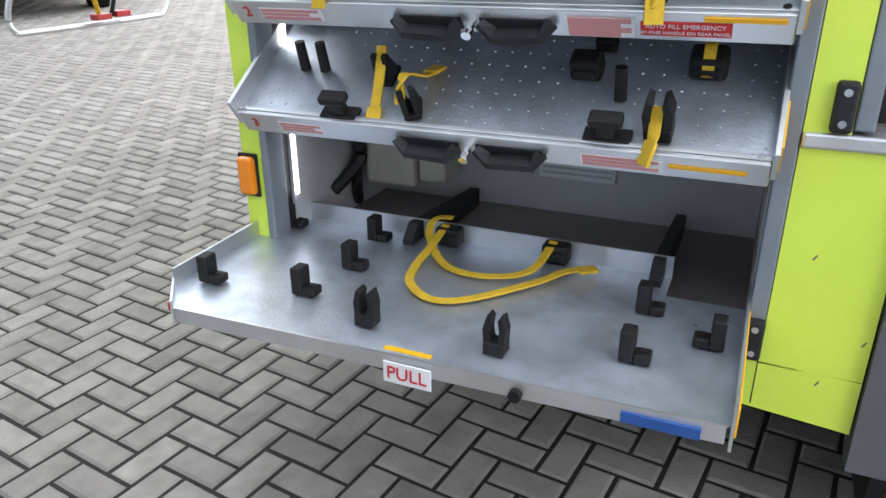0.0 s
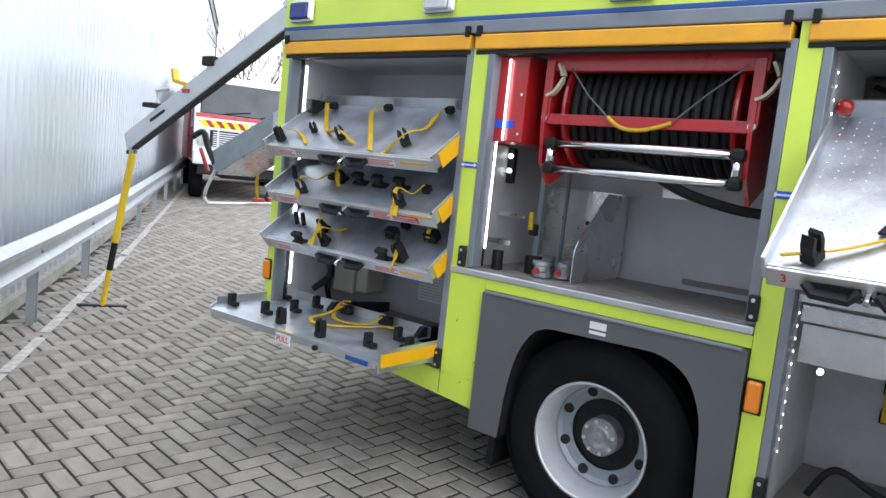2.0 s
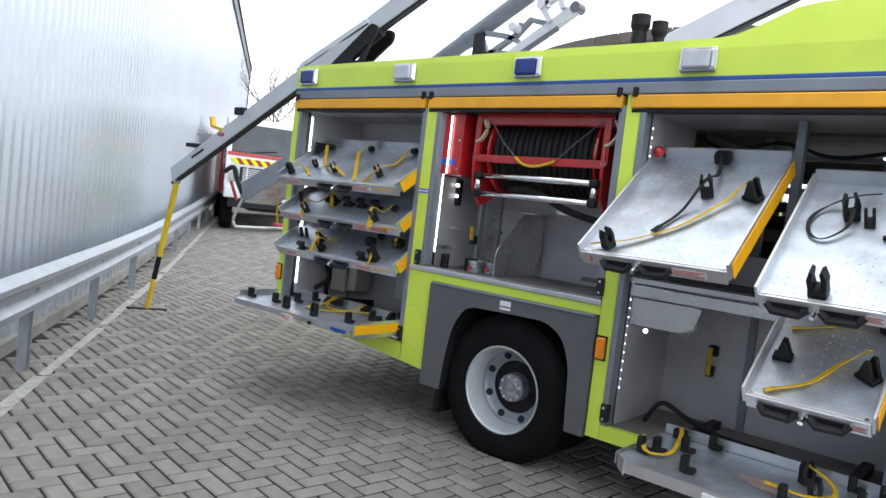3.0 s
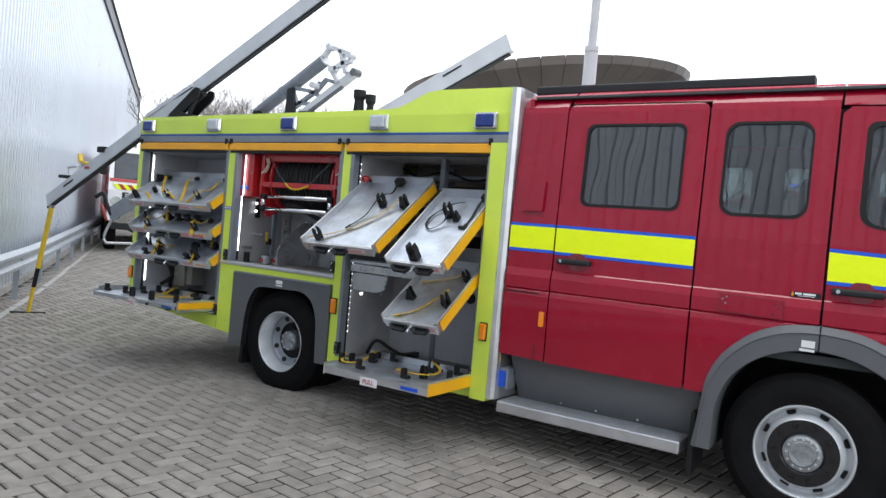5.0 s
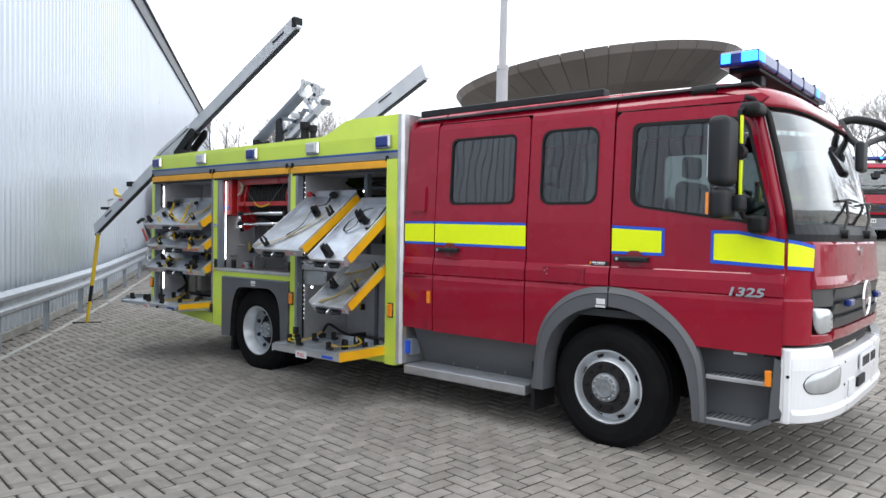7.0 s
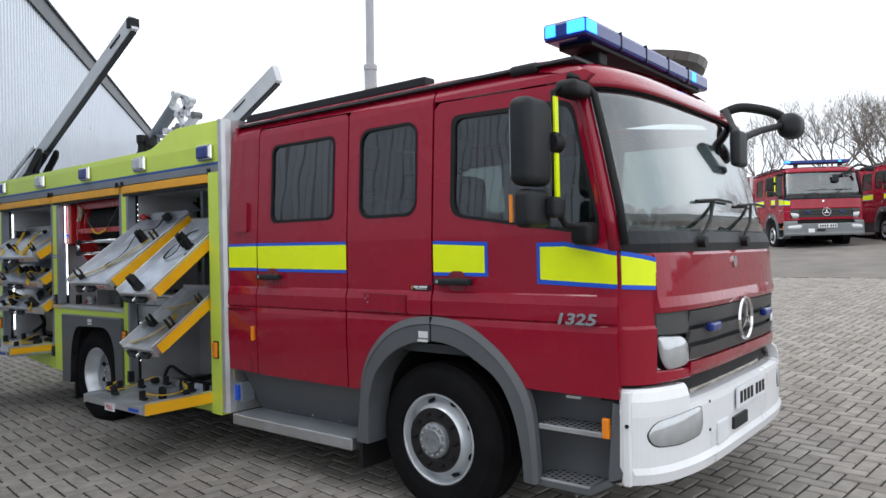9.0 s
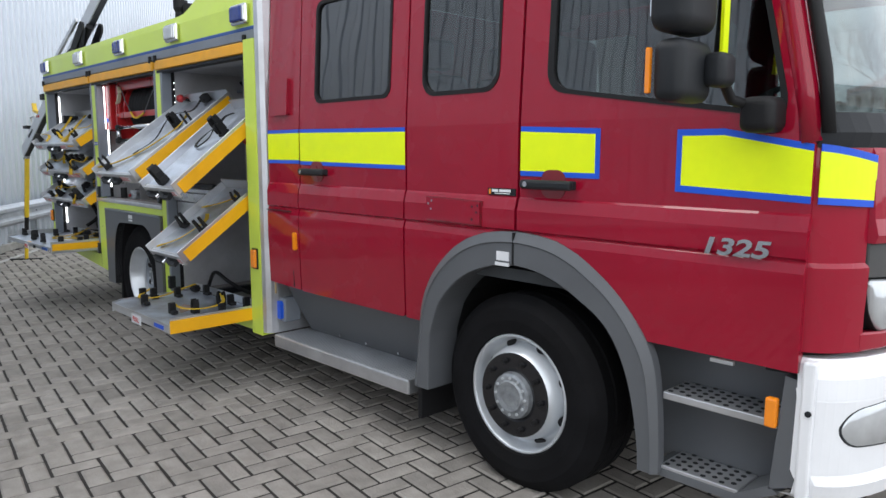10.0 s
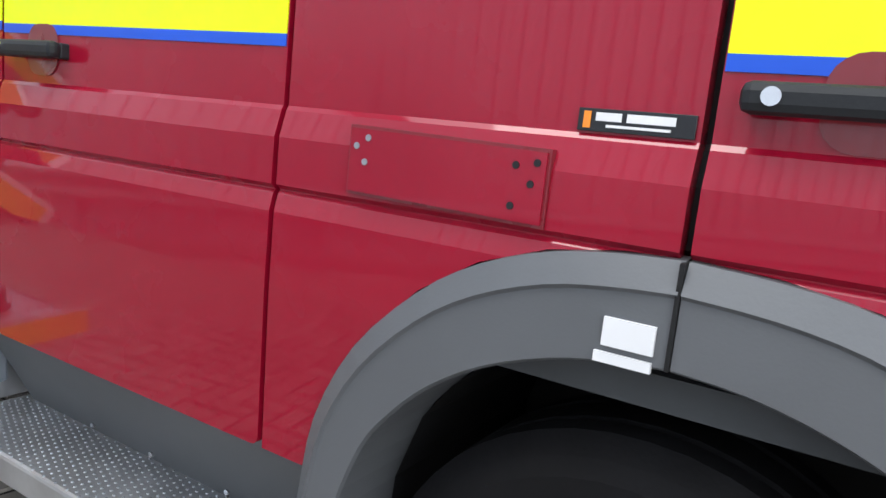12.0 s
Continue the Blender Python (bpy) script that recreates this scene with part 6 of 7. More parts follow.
    part("yellow_edge", box(1.6345, 1.638, -0.405, 0.10, z - 0.03, z + 0.03), AMBERSTRIP, t, "yellow side edge strip")
    part("corner_lip", prism([(0.403, -0.462), (0.313, -0.358), (0.309, -0.361), (0.399, -0.466)], "z", z - 0.04, z + 0.02), ALU, t)
    for u, v, r in ((0.38, -0.308, 0), (0.349, 0.098, 0), (0.634, 0.10, 0), (0.669, -0.097, 0), (0.637, -0.275, 0), (1.415, -0.044, 0), (1.42, -0.267, 0), (1.578, -0.15, 180)):
        add_lug(t, m, u, v, r)
    add_clip(t, m, 0.861, -0.349, 0, 0.95)
    add_clip(t, m, 1.165, -0.349, 0, 0.95)
    add_knob(t, m, 0.845, 0.145, 1.2)
    add_knob(t, m, 1.153, 0.145, 1.2)
    add_strap(t, m, [(0.835, 0.145, 0.06), (0.83, 0.05, 0.03), (0.83, -0.045, 0.012), (0.863, -0.142, 0.015), (0.944, -0.198, 0.012), (1.029, -0.162, 0.012), (1.15, -0.018, 0.015), (1.20, 0.058, 0.02), (1.245, 0.088, 0.02)], 0.022)
    add_strap(t, m, [(1.145, 0.145, 0.06), (1.119, 0.034, 0.02), (1.034, -0.025, 0.012), (0.925, -0.023, 0.012), (0.846, 0.044, 0.02), (0.79, 0.13, 0.045), (0.80, 0.165, 0.07), (0.845, 0.17, 0.075)], 0.022, tip=False)
    part("sign_plate", box(0.955, 1.065, -0.455, -0.451, z - 0.058, z - 0.008, 0.002), STICKER, t, "white sign with red letters")
    words("PULL", 0.042, Matrix.Translation((1.01, -0.4565, z - 0.033)) @ SIDE, REDTXT, t, "lettering", 0.0008)
    part("yellow_line", box(0.942, 1.05, -0.426, -0.412, z + 0.0005, z + 0.002), AMBERSTRIP, t)
    part("blue_label", box(1.44, 1.58, -0.438, -0.427, z - 0.030, z - 0.008), BLUE_DULL, t)
    part("runner", box(0.55, 0.60, -0.35, 0.3, z - 0.06, z - 0.012), GREY_DK, t)
    part("runner", box(1.38, 1.43, -0.35, 0.3, z - 0.06, z - 0.012), GREY_DK, t)
    part("lock_stud", cyl((1.24, -0.455, z - 0.022), (1.24, -0.432, z - 0.022), 0.013), BLACK, t)
    part("tray_number", box(0.36, 0.385, -0.437, -0.43, z - 0.025, z - 0.005), REDTXT, t)
    # inside the rear locker
    for x in (0.72, 1.40):
        P("runner_rail", prism([(0.10, 0.60), (0.62, 0.60), (0.62, 0.66), (0.14, 0.70), (0.10, 0.66)], "x", x, x + 0.03), GREY_DK)
    bx = P("control_box", box(0.42, 0.60, 0.42, 0.60, 0.70, 0.93, 0.012), mat("cream_box", (0.30, 0.29, 0.25), 0.5), label="cream electrical box in the locker")
    part("box_lid", box(0.605, 0.70, 0.44, 0.60, 0.72, 0.92, 0.01), bx.data.materials[0], bx)
    P("cable_loom", tube(bez([(0.37, 0.45, 0.62), (0.40, 0.40, 0.72), (0.39, 0.46, 0.85), (0.42, 0.5, 0.98)]), 0.018, 6), BLACK)
    P("cable_loom", tube(bez([(0.39, 0.35, 0.95), (0.42, 0.40, 0.80), (0.37, 0.3, 0.70)]), 0.02, 6), BLACK)
    v = P("vent_plate", box(0.95, 1.20, 0.65, 0.66, 0.72, 0.88), STICKER)
    for k in range(8):
        part("vent_slot", box(0.96, 1.19, 0.645, 0.651, 0.735 + k * 0.018, 0.741 + k * 0.018), GREY_IN, v)
    for x in (0.40, 1.60):
        for z0 in (1.30, 1.57, 1.85):
            P("tray_bracket", box(x - 0.025, x + 0.025, 0.12, 0.40, z0 - 0.06, z0 + 0.02, 0.006), GREY_DK)
    P("lamp_strip", box(0.368, 0.373, 0.10, 0.112, 0.75, 2.06), LEDWHITE, label="lit white locker strip lamp")
    for x in (0.9, 1.1, 1.25):
        P("bolt", cyl((x, 0.65, 1.95), (x, 0.66, 1.95), 0.012, seg=8), STEEL)


build_rear_trays()


def build_front_trays():
    t, m = tray(3.21, 3.885, -0.505, 1.345, 37, 0.88, "steeply tilted aluminium tray with a yellow strap", lip=0.05)
    w = 0.675
    tray_handle(t, m, w * 0.40, 0.16)
    add_clip(t, m, 0.11, 0.06, 70, 1.1)
    add_clip(t, m, 0.388, 0.55, 20, 1.2)
    add_fin(t, m, 0.60, 0.55, 70, 0.9)
    add_knob(t, m, 0.355, 0.86, 1.3)
    add_strap(t, m, [(0.59, 0.58, 0.08), (0.55, 0.57, 0.06), (0.50, 0.48, 0.03), (0.363, 0.268, 0.015), (0.20, 0.12, 0.02), (0.06, 0.045, 0.03)])
    add_strap(t, m, [(0.355, 0.86, 0.06), (0.385, 0.71, 0.03), (0.388, 0.55, 0.09), (0.33, 0.38, 0.02), (0.272, 0.235, 0.015)], 0.02, RUBBER)
    words("3", 0.04, m @ Matrix.Translation((0.05, -0.0135, -0.02)) @ SIDE, REDTXT, t, "tray_number", 0.0008)
    label_bars(t, m, 0.44, -0.008, 0.15, 0.03, PALE_RED)
    t, m = tray(4.01, 4.465, -0.485, 1.276, 39, 0.82, "steeply tilted aluminium tray with black rubber straps", lip=0.05)
    w = 0.455
    tray_handle(t, m, w * 0.45, 0.17)
    add_clip(t, m, 0.207, 0.05, 0, 1.4)
    add_clip(t, m, 0.205, 0.56, 20, 1.3)
    add_fin(t, m, 0.28, 0.53, 10, 0.7)
    add_knob(t, m, 0.41, 0.78, 1.2)
    add_strap(t, m, [(0.30, 0.66, 0.07), (0.20, 0.64, 0.06), (0.10, 0.61, 0.02), (0.055, 0.52, 0.015), (0.075, 0.42, 0.015), (0.137, 0.385, 0.015), (0.21, 0.46, 0.03), (0.22, 0.54, 0.07)], 0.016, RUBBER, False)
    add_strap(t, m, [(0.41, 0.78, 0.05), (0.392, 0.70, 0.03), (0.404, 0.54, 0.02), (0.397, 0.45, 0.015)], 0.02, RUBBER)
    part("strap_bar", put(box(0.345, 0.425, 0.425, 0.445, 0.004, 0.02, 0.004), m), BLACK, t)
    label_bars(t, m, 0.38, -0.008, 0.06, 0.03, PALE_RED)
    t, m = tray(4.01, 4.46, -0.467, 0.867, 36, 0.66, "tilted aluminium tray with short yellow straps", lip=0.05)
    w = 0.45
    tray_handle(t, m, w * 0.48, 0.16)
    add_fin(t, m, 0.071, 0.25, 90, 0.8)
    add_fin(t, m, 0.39, 0.23, 60, 0.9)
    add_clip(t, m, 0.40, 0.52, 60)
    add_strap(t, m, [(0.38, 0.31, 0.08), (0.33, 0.30, 0.04), (0.28, 0.26, 0.02), (0.202, 0.128, 0.015), (0.084, 0.05, 0.015)])
    add_strap(t, m, [(0.39, 0.55, 0.06), (0.30, 0.53, 0.02), (0.19, 0.48, 0.015), (0.08, 0.44, 0.015)])
    label_bars(t, m, 0.38, -0.008, 0.06, 0.03, PALE_RED)
    # low flat tray of the front locker
    z = 0.47
    out = [(3.585, -0.58), (3.52, -0.50), (3.50, 0.03), (4.49, 0.05), (4.49, -0.575)]
    t = P("sliding_tray", prism(out, "z", z - 0.004, z), TRAY, label="flat aluminium tray pulled out with black stop blocks")
    m = Matrix.Translation((0, 0, z))
    part("front_lip", box(3.59, 4.49, -0.586, -0.579, z - 0.045, z + 0.005), ALU, t)
    part("corner_lip", prism([(3.59, -0.584), (3.522, -0.50), (3.517, -0.503), (3.585, -0.589)], "z", z - 0.055, z + 0.01), ALU, t)
    part("side_lip", box(3.498, 3.503, -0.49, 0.03, z - 0.05, z + 0.006), ALU, t)
    part("side_lip", box(4.49, 4.496, -0.58, 0.05, z - 0.05, z + 0.045), ALU, t)
    part("yellow_edge", box(4.4965, 4.50, -0.58, 0.05, z - 0.05, z + 0.03), AMBERSTRIP, t, "yellow side edge strip")
    part("sign_plate", box(3.93, 4.08, -0.592, -0.587, z - 0.07, z - 0.012, 0.002), STICKER, t)
    words("PULL", 0.045, Matrix.Translation((4.005, -0.5935, z - 0.042)) @ SIDE, REDTXT, t, "lettering", 0.0008)
    part("blue_label", box(4.28, 4.42, -0.588, -0.585, z - 0.036, z - 0.012), BLUE, t)
    part("rear_lip", box(3.505, 4.49, 0.05, 0.055, z, z + 0.05), ALU, t)
    for u, v, r in ((3.565, -0.37, 0), (3.614, -0.311, 0), (3.695, -0.175, 0), (3.76, 0.01, 0), (3.80, -0.45, 0), (4.19, -0.43, 0), (4.20, -0.03, 0), (4.36, 0.0, 0), (4.43, -0.21, 0)):
        add_lug(t, m, u, v, r)
    add_clip(t, m, 4.20, -0.10, 40, 1.1)
    add_clip(t, m, 4.28, -0.32, 0, 1.0)
    add_knob(t, m, 3.60, -0.0, 1.1)
    add_strap(t, m, [(3.60, -0.0, 0.06), (3.64, -0.10, 0.05), (3.68, -0.30, 0.02), (3.64, -0.40, 0.02), (3.59, -0.40, 0.03), (3.54, -0.30, 0.06)], 0.02, None, False)
    add_strap(t, m, [(4.20, -0.10, 0.09), (4.30, -0.14, 0.05), (4.34, -0.28, 0.04), (4.26, -0.38, 0.04), (4.14, -0.40, 0.05)], 0.02)
    st = part("rust_patch", prism(soften([(3.95, -0.25), (4.05, -0.22), (4.17, -0.32), (4.20, -0.38), (4.05, -0.33)], 0.02, 3), "z", z + 0.0004, z + 0.001), mat("rust_stain", (0.30, 0.22, 0.19), 0.8, var=0.3, scale=30), t)
    # inside the front locker
    P("shelf", box(3.205, 4.465, 0.05, 0.68, 1.20, 1.225), ALU)
    P("shelf_rail", box(3.22, 4.46, 0.04, 0.06, 1.13, 1.19, 0.004), STEEL)
    P("shelf_rail", box(3.22, 3.90, 0.02, 0.06, 1.24, 1.27, 0.004), GREY_DK)
    b = sheet(soften([(3.23, 0.98), (3.55, 0.98), (3.58, 1.02), (3.60, 1.12), (3.23, 1.12)], [0, 0.08, 0.08, 0, 0], 5), [], 0.06, 0.075)
    P("slide_plate", b, STEEL)
    P("partition", box(3.86, 3.90, 0.30, 0.36, 1.22, 2.10), ALU_D)
    P("partition", box(4.32, 4.36, 0.40, 0.44, 1.22, 2.10), ALU_D)
    P("cross_bar", box(3.22, 4.46, 0.60, 0.64, 1.97, 1.99), ALU_D)
    P("cross_bar", box(3.22, 4.46, 1.20, 1.24, 1.80, 1.84), ALU_D)
    P("rear_wall_strip", box(3.66, 3.70, 0.66, 0.68, 0.42, 1.15), ALU_D)
    P("grommet", cyl((4.02, 0.665, 0.98), (4.02, 0.682, 0.98), 0.045, seg=18), BLACK)
    for x, z in ((3.48, 0.78), (4.42, 0.72)):
        h = P("wall_clip", box(x - 0.02, x + 0.02, 0.63, 0.68, z - 0.09, z - 0.03, 0.006), BLACK)
        part("wall_clip_top", box(x - 0.02, x + 0.03, 0.63, 0.68, z + 0.03, z + 0.09, 0.006), BLACK, h)
        part("strap", box(x - 0.012, x + 0.012, 0.615, 0.625, z - 0.08, z + 0.08), WEB, h)
    for x, y, z in ((3.26, 0.14, 1.62), (3.98, 0.25, 1.66), (3.93, 0.28, 1.58), (3.24, 0.12, 1.90)):
        k = P("red_knob", lathe([(0.001, -0.03), (0.02, -0.027), (0.03, -0.01), (0.03, 0.008), (0.015, 0.02), (0.012, 0.06)], (x, y, z), 14), RED_FLAT, smooth=True)
        part("stem", cyl((x, y + 0.03, z), (x, y + 0.14, z - 0.02), 0.014), BLACK, k)
    for x, y, z in ((3.55, 0.60, 1.95), (3.30, 0.12, 0.95), (4.2, 0.62, 1.97)):
        P("locker_lamp", cyl((x, y - 0.012, z), (x, y, z), 0.011, seg=12), LEDWHITE, label="small lit locker lamp")
    for k in range(30):
        P("led_dot", box(3.206, 3.208, 0.085, 0.089, 0.62 + k * 0.048, 0.628 + k * 0.048), LEDWHITE)
    P("cable", tube(bez([(3.30, 0.25, 0.44), (3.38, 0.27, 0.56), (3.52, 0.31, 0.50), (3.70, 0.35, 0.445), (3.95, 0.37, 0.436)]), 0.014, 6), BLACK, smooth=True)
    P("runner_rail", box(3.55, 3.60, 0.05, 0.6, 0.422, 0.466), GREY_DK)
    P("runner_rail", box(4.30, 4.35, 0.05, 0.6, 0.422, 0.466), GREY_DK)
    P("vent_plate", box(4.30, 4.38, 0.67, 0.68, 0.86, 0.96), STICKER)
    for x in (3.52, 4.14):
        P("inner_frame", box(x, x + 0.05, 0.95, 0.99, 1.22, 2.10), ALU_D)
    P("inner_frame", box(3.22, 4.46, 0.94, 0.985, 1.98, 2.03), ALU_D)
    P("inner_frame", box(3.22, 4.46, 1.55, 1.60, 1.92, 1.97), GREY_DK)
    for y, z, r in ((0.80, 1.90, 0.022), (0.88, 1.70, 0.03), (1.25, 1.62, 0.045)):
        P("pipe", cyl((3.2, y, z), (4.47, y, z), r, seg=12), GREY_DK)
    P("cable_loom", tube(bez([(3.25, 0.62, 2.05), (3.45, 0.60, 1.98), (3.70, 0.62, 2.03), (4.0, 0.60, 1.96), (4.4, 0.62, 2.04)]), 0.012, 6), BLACK)
    P("pump_block", box(3.3, 4.4, 1.1, 1.9, 0.45, 1.5, 0.03), GREY_DK)


build_front_trays()


def build_hose_reel():
    # red housing at the side
    bx = P("reel_motor_box", box(1.84, 2.03, 0.10, 0.42, 1.70, 2.095, 0.006), RED_FLAT, label="red painted steel box beside the reel")
    part("box_flange", box(1.835, 1.842, 0.09, 0.30, 1.69, 2.095), RED_FLAT, bx)
    part("blue_label", box(1.88, 1.98, 0.096, 0.10, 1.765, 1.80), BLUE, bx)
    for x in (1.86, 2.01):
        for z in (1.74, 1.92):
            part("screw", cyl((x, 0.094, z), (x, 0.10, z), 0.007, seg=8), CHROME, bx)
    P("lamp_strip", box(1.797, 1.801, 0.075, 0.085, 1.18, 2.06), LEDWHITE, label="lit white locker strip lamp")
    P("lamp_strip", box(1.852, 1.858, 0.040, 0.046, 1.70, 2.07), LEDWHITE, label="lit white strip lamp on the red box")
    reel = P("hose_reel", box(2.06, 3.02, 0.10, 0.16, 2.01, 2.085, 0.006), RED_FLAT, label="red steel hose reel with black coiled hose")
    part("cross_bar", box(2.09, 3.00, 0.09, 0.105, 1.775, 1.822, 0.003), RED_FLAT, reel)
    for x in (2.08, 2.98):
        part("side_plate", prism([(0.09, 2.02), (0.60, 2.05), (0.62, 1.72), (0.40, 1.60), (0.18, 1.50), (0.09, 1.60), (0.07, 1.78)], "x", x, x + 0.018), RED_FLAT, reel)
        part("upright", box(x - 0.012, x + 0.03, 0.085, 0.11, 1.80, 2.06, 0.003), RED_FLAT, reel)
        part("spring_arc", tube(bez([(x + 0.06, 0.085, 2.04), (x + 0.085, 0.08, 1.98), (x + 0.05, 0.08, 1.92), (x + 0.01, 0.085, 1.90)]), 0, flat_=(0.03, 0.012)), mat("pale_brass", (0.55, 0.50, 0.36), 0.5), reel)
        part("bolt", cyl((x + 0.01, 0.075, 1.80), (x + 0.01, 0.09, 1.80), 0.016, seg=10), STEEL, reel)
    cy, cz = 0.40, 1.86
    part("drum", cyl((2.14, cy, cz), (2.93, cy, cz), 0.10, seg=24), BLACK, reel)
    for x in (2.15, 2.90):
        part("flange", lathe([(0.10, 0.0), (0.285, 0.0), (0.292, 0.010), (0.285, 0.02), (0.10, 0.02)], (x, cy, cz), 40, axis="x"), RED_FLAT, reel)
    k = 0
    for layer, r in ((0, 0.245), (1, 0.205)):
        for i in range(17 - layer):
            x = 2.20 + i * 0.042 + layer * 0.02
            pr = [(r + 0.021 * math.cos(a), 0.021 * math.sin(a)) for a in [2 * math.pi * j / 8 for j in range(9)]]
            part("hose_turn", lathe(pr, (x, cy + 0.004 * (i % 3), cz - 0.004 * (i % 2)), 36, axis="x"), BLACK, reel, smooth=True)
    # guide rollers in chrome with black corners
    for z in (1.69, 1.578):
        part("guide_roller", cyl((2.17, 0.06, z), (2.95, 0.06, z), 0.019, seg=14), CHROME, reel, "chrome guide roller", True)
    for x in (2.155, 2.965):
        part("guide_roller", cyl((x, 0.06, 1.60), (x, 0.06, 1.67), 0.019, seg=14), CHROME, reel, smooth=True)
        for z in (1.69, 1.578):
            part("roller_corner", box(x - 0.026, x + 0.026, 0.035, 0.085, z - 0.024, z + 0.024, 0.012), BLACK, reel)
    part("hose_tail", tube(bez([(2.30, 0.20, 1.62), (2.45, 0.14, 1.625), (2.60, 0.10, 1.60), (2.75, 0.14, 1.53), (2.92, 0.22, 1.485), (3.03, 0.26, 1.475)]), 0.022, 10), BLACK, reel, smooth=True)
    part("cord", tube([(2.20, 0.082, 2.02), (2.30, 0.08, 1.90), (2.40, 0.078, 1.815)], 0.004, 5), GREY_TRIM, reel)
    part("cord", tube([(2.68, 0.078, 1.80), (2.80, 0.08, 1.91), (2.95, 0.082, 2.03)], 0.004, 5), GREY_TRIM, reel)
    part("yellow_tube", tube(bez([(2.40, 0.078, 1.815), (2.46, 0.076, 1.775), (2.54, 0.075, 1.765), (2.62, 0.076, 1.78), (2.68, 0.078, 1.80)]), 0.009, 7), WEB, reel, "yellow sleeve on the cord", True)
    part("notice", box(2.60, 2.72, 0.30, 0.304, 1.50, 1.535), STICKER, reel)
    reel.location = (-0.045, 0.0, 0.014)
    bx.location = (-0.08, -0.045, -0.008)
    # left pillar fittings
    f = P("switch_pod", box(1.705, 1.745, 0.335, 0.37, 1.50, 1.68, 0.006), BLACK)
    for z in (1.62, 1.545):
        part("lit_button", cyl((1.728, 0.322, z + 0.02), (1.728, 0.335, z + 0.02), 0.011, seg=10), LEDWHITE, f)
    P("blue_lock", box(1.745, 1.79, 0.05, 0.09, 1.39, 1.48, 0.006), BLUE)
    P("lock_cable", tube(bez([(1.762, 0.06, 1.48), (1.757, 0.058, 1.54), (1.765, 0.06, 1.60)]), 0.006, 5), BLACK)
    P("inner_post", box(1.88, 1.905, 0.40, 0.44, 1.08, 1.75), ALU_D)
    P("inner_post", box(1.93, 1.942, 0.58, 0.60, 1.08, 1.70), ALU_D)
    # stainless pump-fittings shelf
    bp = P("back_plate", box(1.76, 2.225, 0.690, 0.698, 1.08, 1.505), STEEL, label="stainless back plate in the locker")
    part("fold", box(1.76, 2.225, 0.672, 0.690, 1.497, 1.505), STEEL, bp)
    for x, z, r in ((1.88, 1.345, 0.013), (2.02, 1.335, 0.012), (2.15, 1.325, 0.013), (1.97, 1.30, 0.004), (2.08, 1.29, 0.004)):
        part("bolt_hole", cyl((x, 0.686, z), (x, 0.691, z), r, seg=12), GREY_DK, bp)
    dv = P("divider_plate", prism(soften([(0.166, 1.078), (0.69, 1.078), (0.69, 1.505), (0.46, 1.505), (0.19, 1.27), (0.166, 1.22)], [0, 0, 0, 0.03, 0.04, 0.02], 3), "x", 2.228, 2.234), STEEL, label="bent stainless divider plate")
    part("divider_flange", box(2.234, 2.30, 0.46, 0.69, 1.499, 1.505), STEEL, dv)
    part("bracket", box(2.17, 2.228, 0.30, 0.34, 1.20, 1.26, 0.004), BLACK, dv)
    P("small_rail", box(1.71, 1.86, 0.20, 0.21, 1.20, 1.225), STEEL)
    P("small_rail", box(1.71, 1.87, 0.30, 0.31, 1.335, 1.355), STEEL)
    cpl = P("wall_clip", box(1.86, 1.90, 0.36, 0.40, 1.25, 1.31, 0.006), BLACK)
    part("strap", box(1.868, 1.888, 0.345, 0.36, 1.28, 1.37), WEB, cpl)
    P("rubber_post", cyl((1.812, 0.183, 1.077), (1.812, 0.183, 1.17), 0.028, seg=16), BLACK)
    P("rubber_post", cyl((1.965, 0.27, 1.077), (1.965, 0.27, 1.16), 0.042, seg=16), BLACK)
    for x, y in ((2.06, 0.19), (2.135, 0.27), (2.09, 0.40), (1.955, 0.42)):
        c = P("hose_coupling", lathe([(0.030, 0.0), (0.045, 0.005), (0.045, 0.028), (0.038, 0.032), (0.038, 0.055), (0.044, 0.06), (0.044, 0.078), (0.03, 0.08), (0.028, 0.02)], (x, y, 1.077), 20, axis="z"), HUB, label="dull steel hose coupling with a red cap")
        part("red_cap", cyl((x, y - 0.055, 1.11), (x, y - 0.042, 1.11), 0.014, seg=10), RED_FLAT, c)
    P("back_vent", box(2.55, 2.95, 0.715, 0.72, 1.10, 1.13), FLOOR_DARK)


build_hose_reel()


# ---- the yard ----
def build_prop():
    p = thing("prop_pole", "yellow telescopic prop with a black band holding up the beam", "prop pole", (-2.42, 0.37, 0))
    base = Vector((-2.42, 0.37, 0))
    top, foot = Vector((-2.06, 0.38, 1.43)) - base, Vector((0, 0, 0.03))

    def at(t):
        return foot + (top - foot) * t
    part("tube", cyl(at(0.42), at(1.0), 0.030, seg=14), YELPOLE, p, smooth=False)
    part("inner_tube", cyl(at(0.0), at(0.25), 0.024, seg=14), YELPOLE, p)
    part("band", cyl(at(0.24), at(0.42), 0.027, seg=14), BLACK, p, "worn black band")
    part("head", cyl(at(0.985), at(1.03), 0.034, seg=14), STEEL, p)
    part("foot_bar", tube([Vector((-0.12, -0.17, 0.02)), Vector((0.11, 0.17, 0.02))], 0, flat_=(0.05, 0.025)), GREY_DK, p)


build_prop()


SCREEN_DK = mat("dark_screen", (0.055, 0.065, 0.075), 0.08, var=0.3, scale=2)


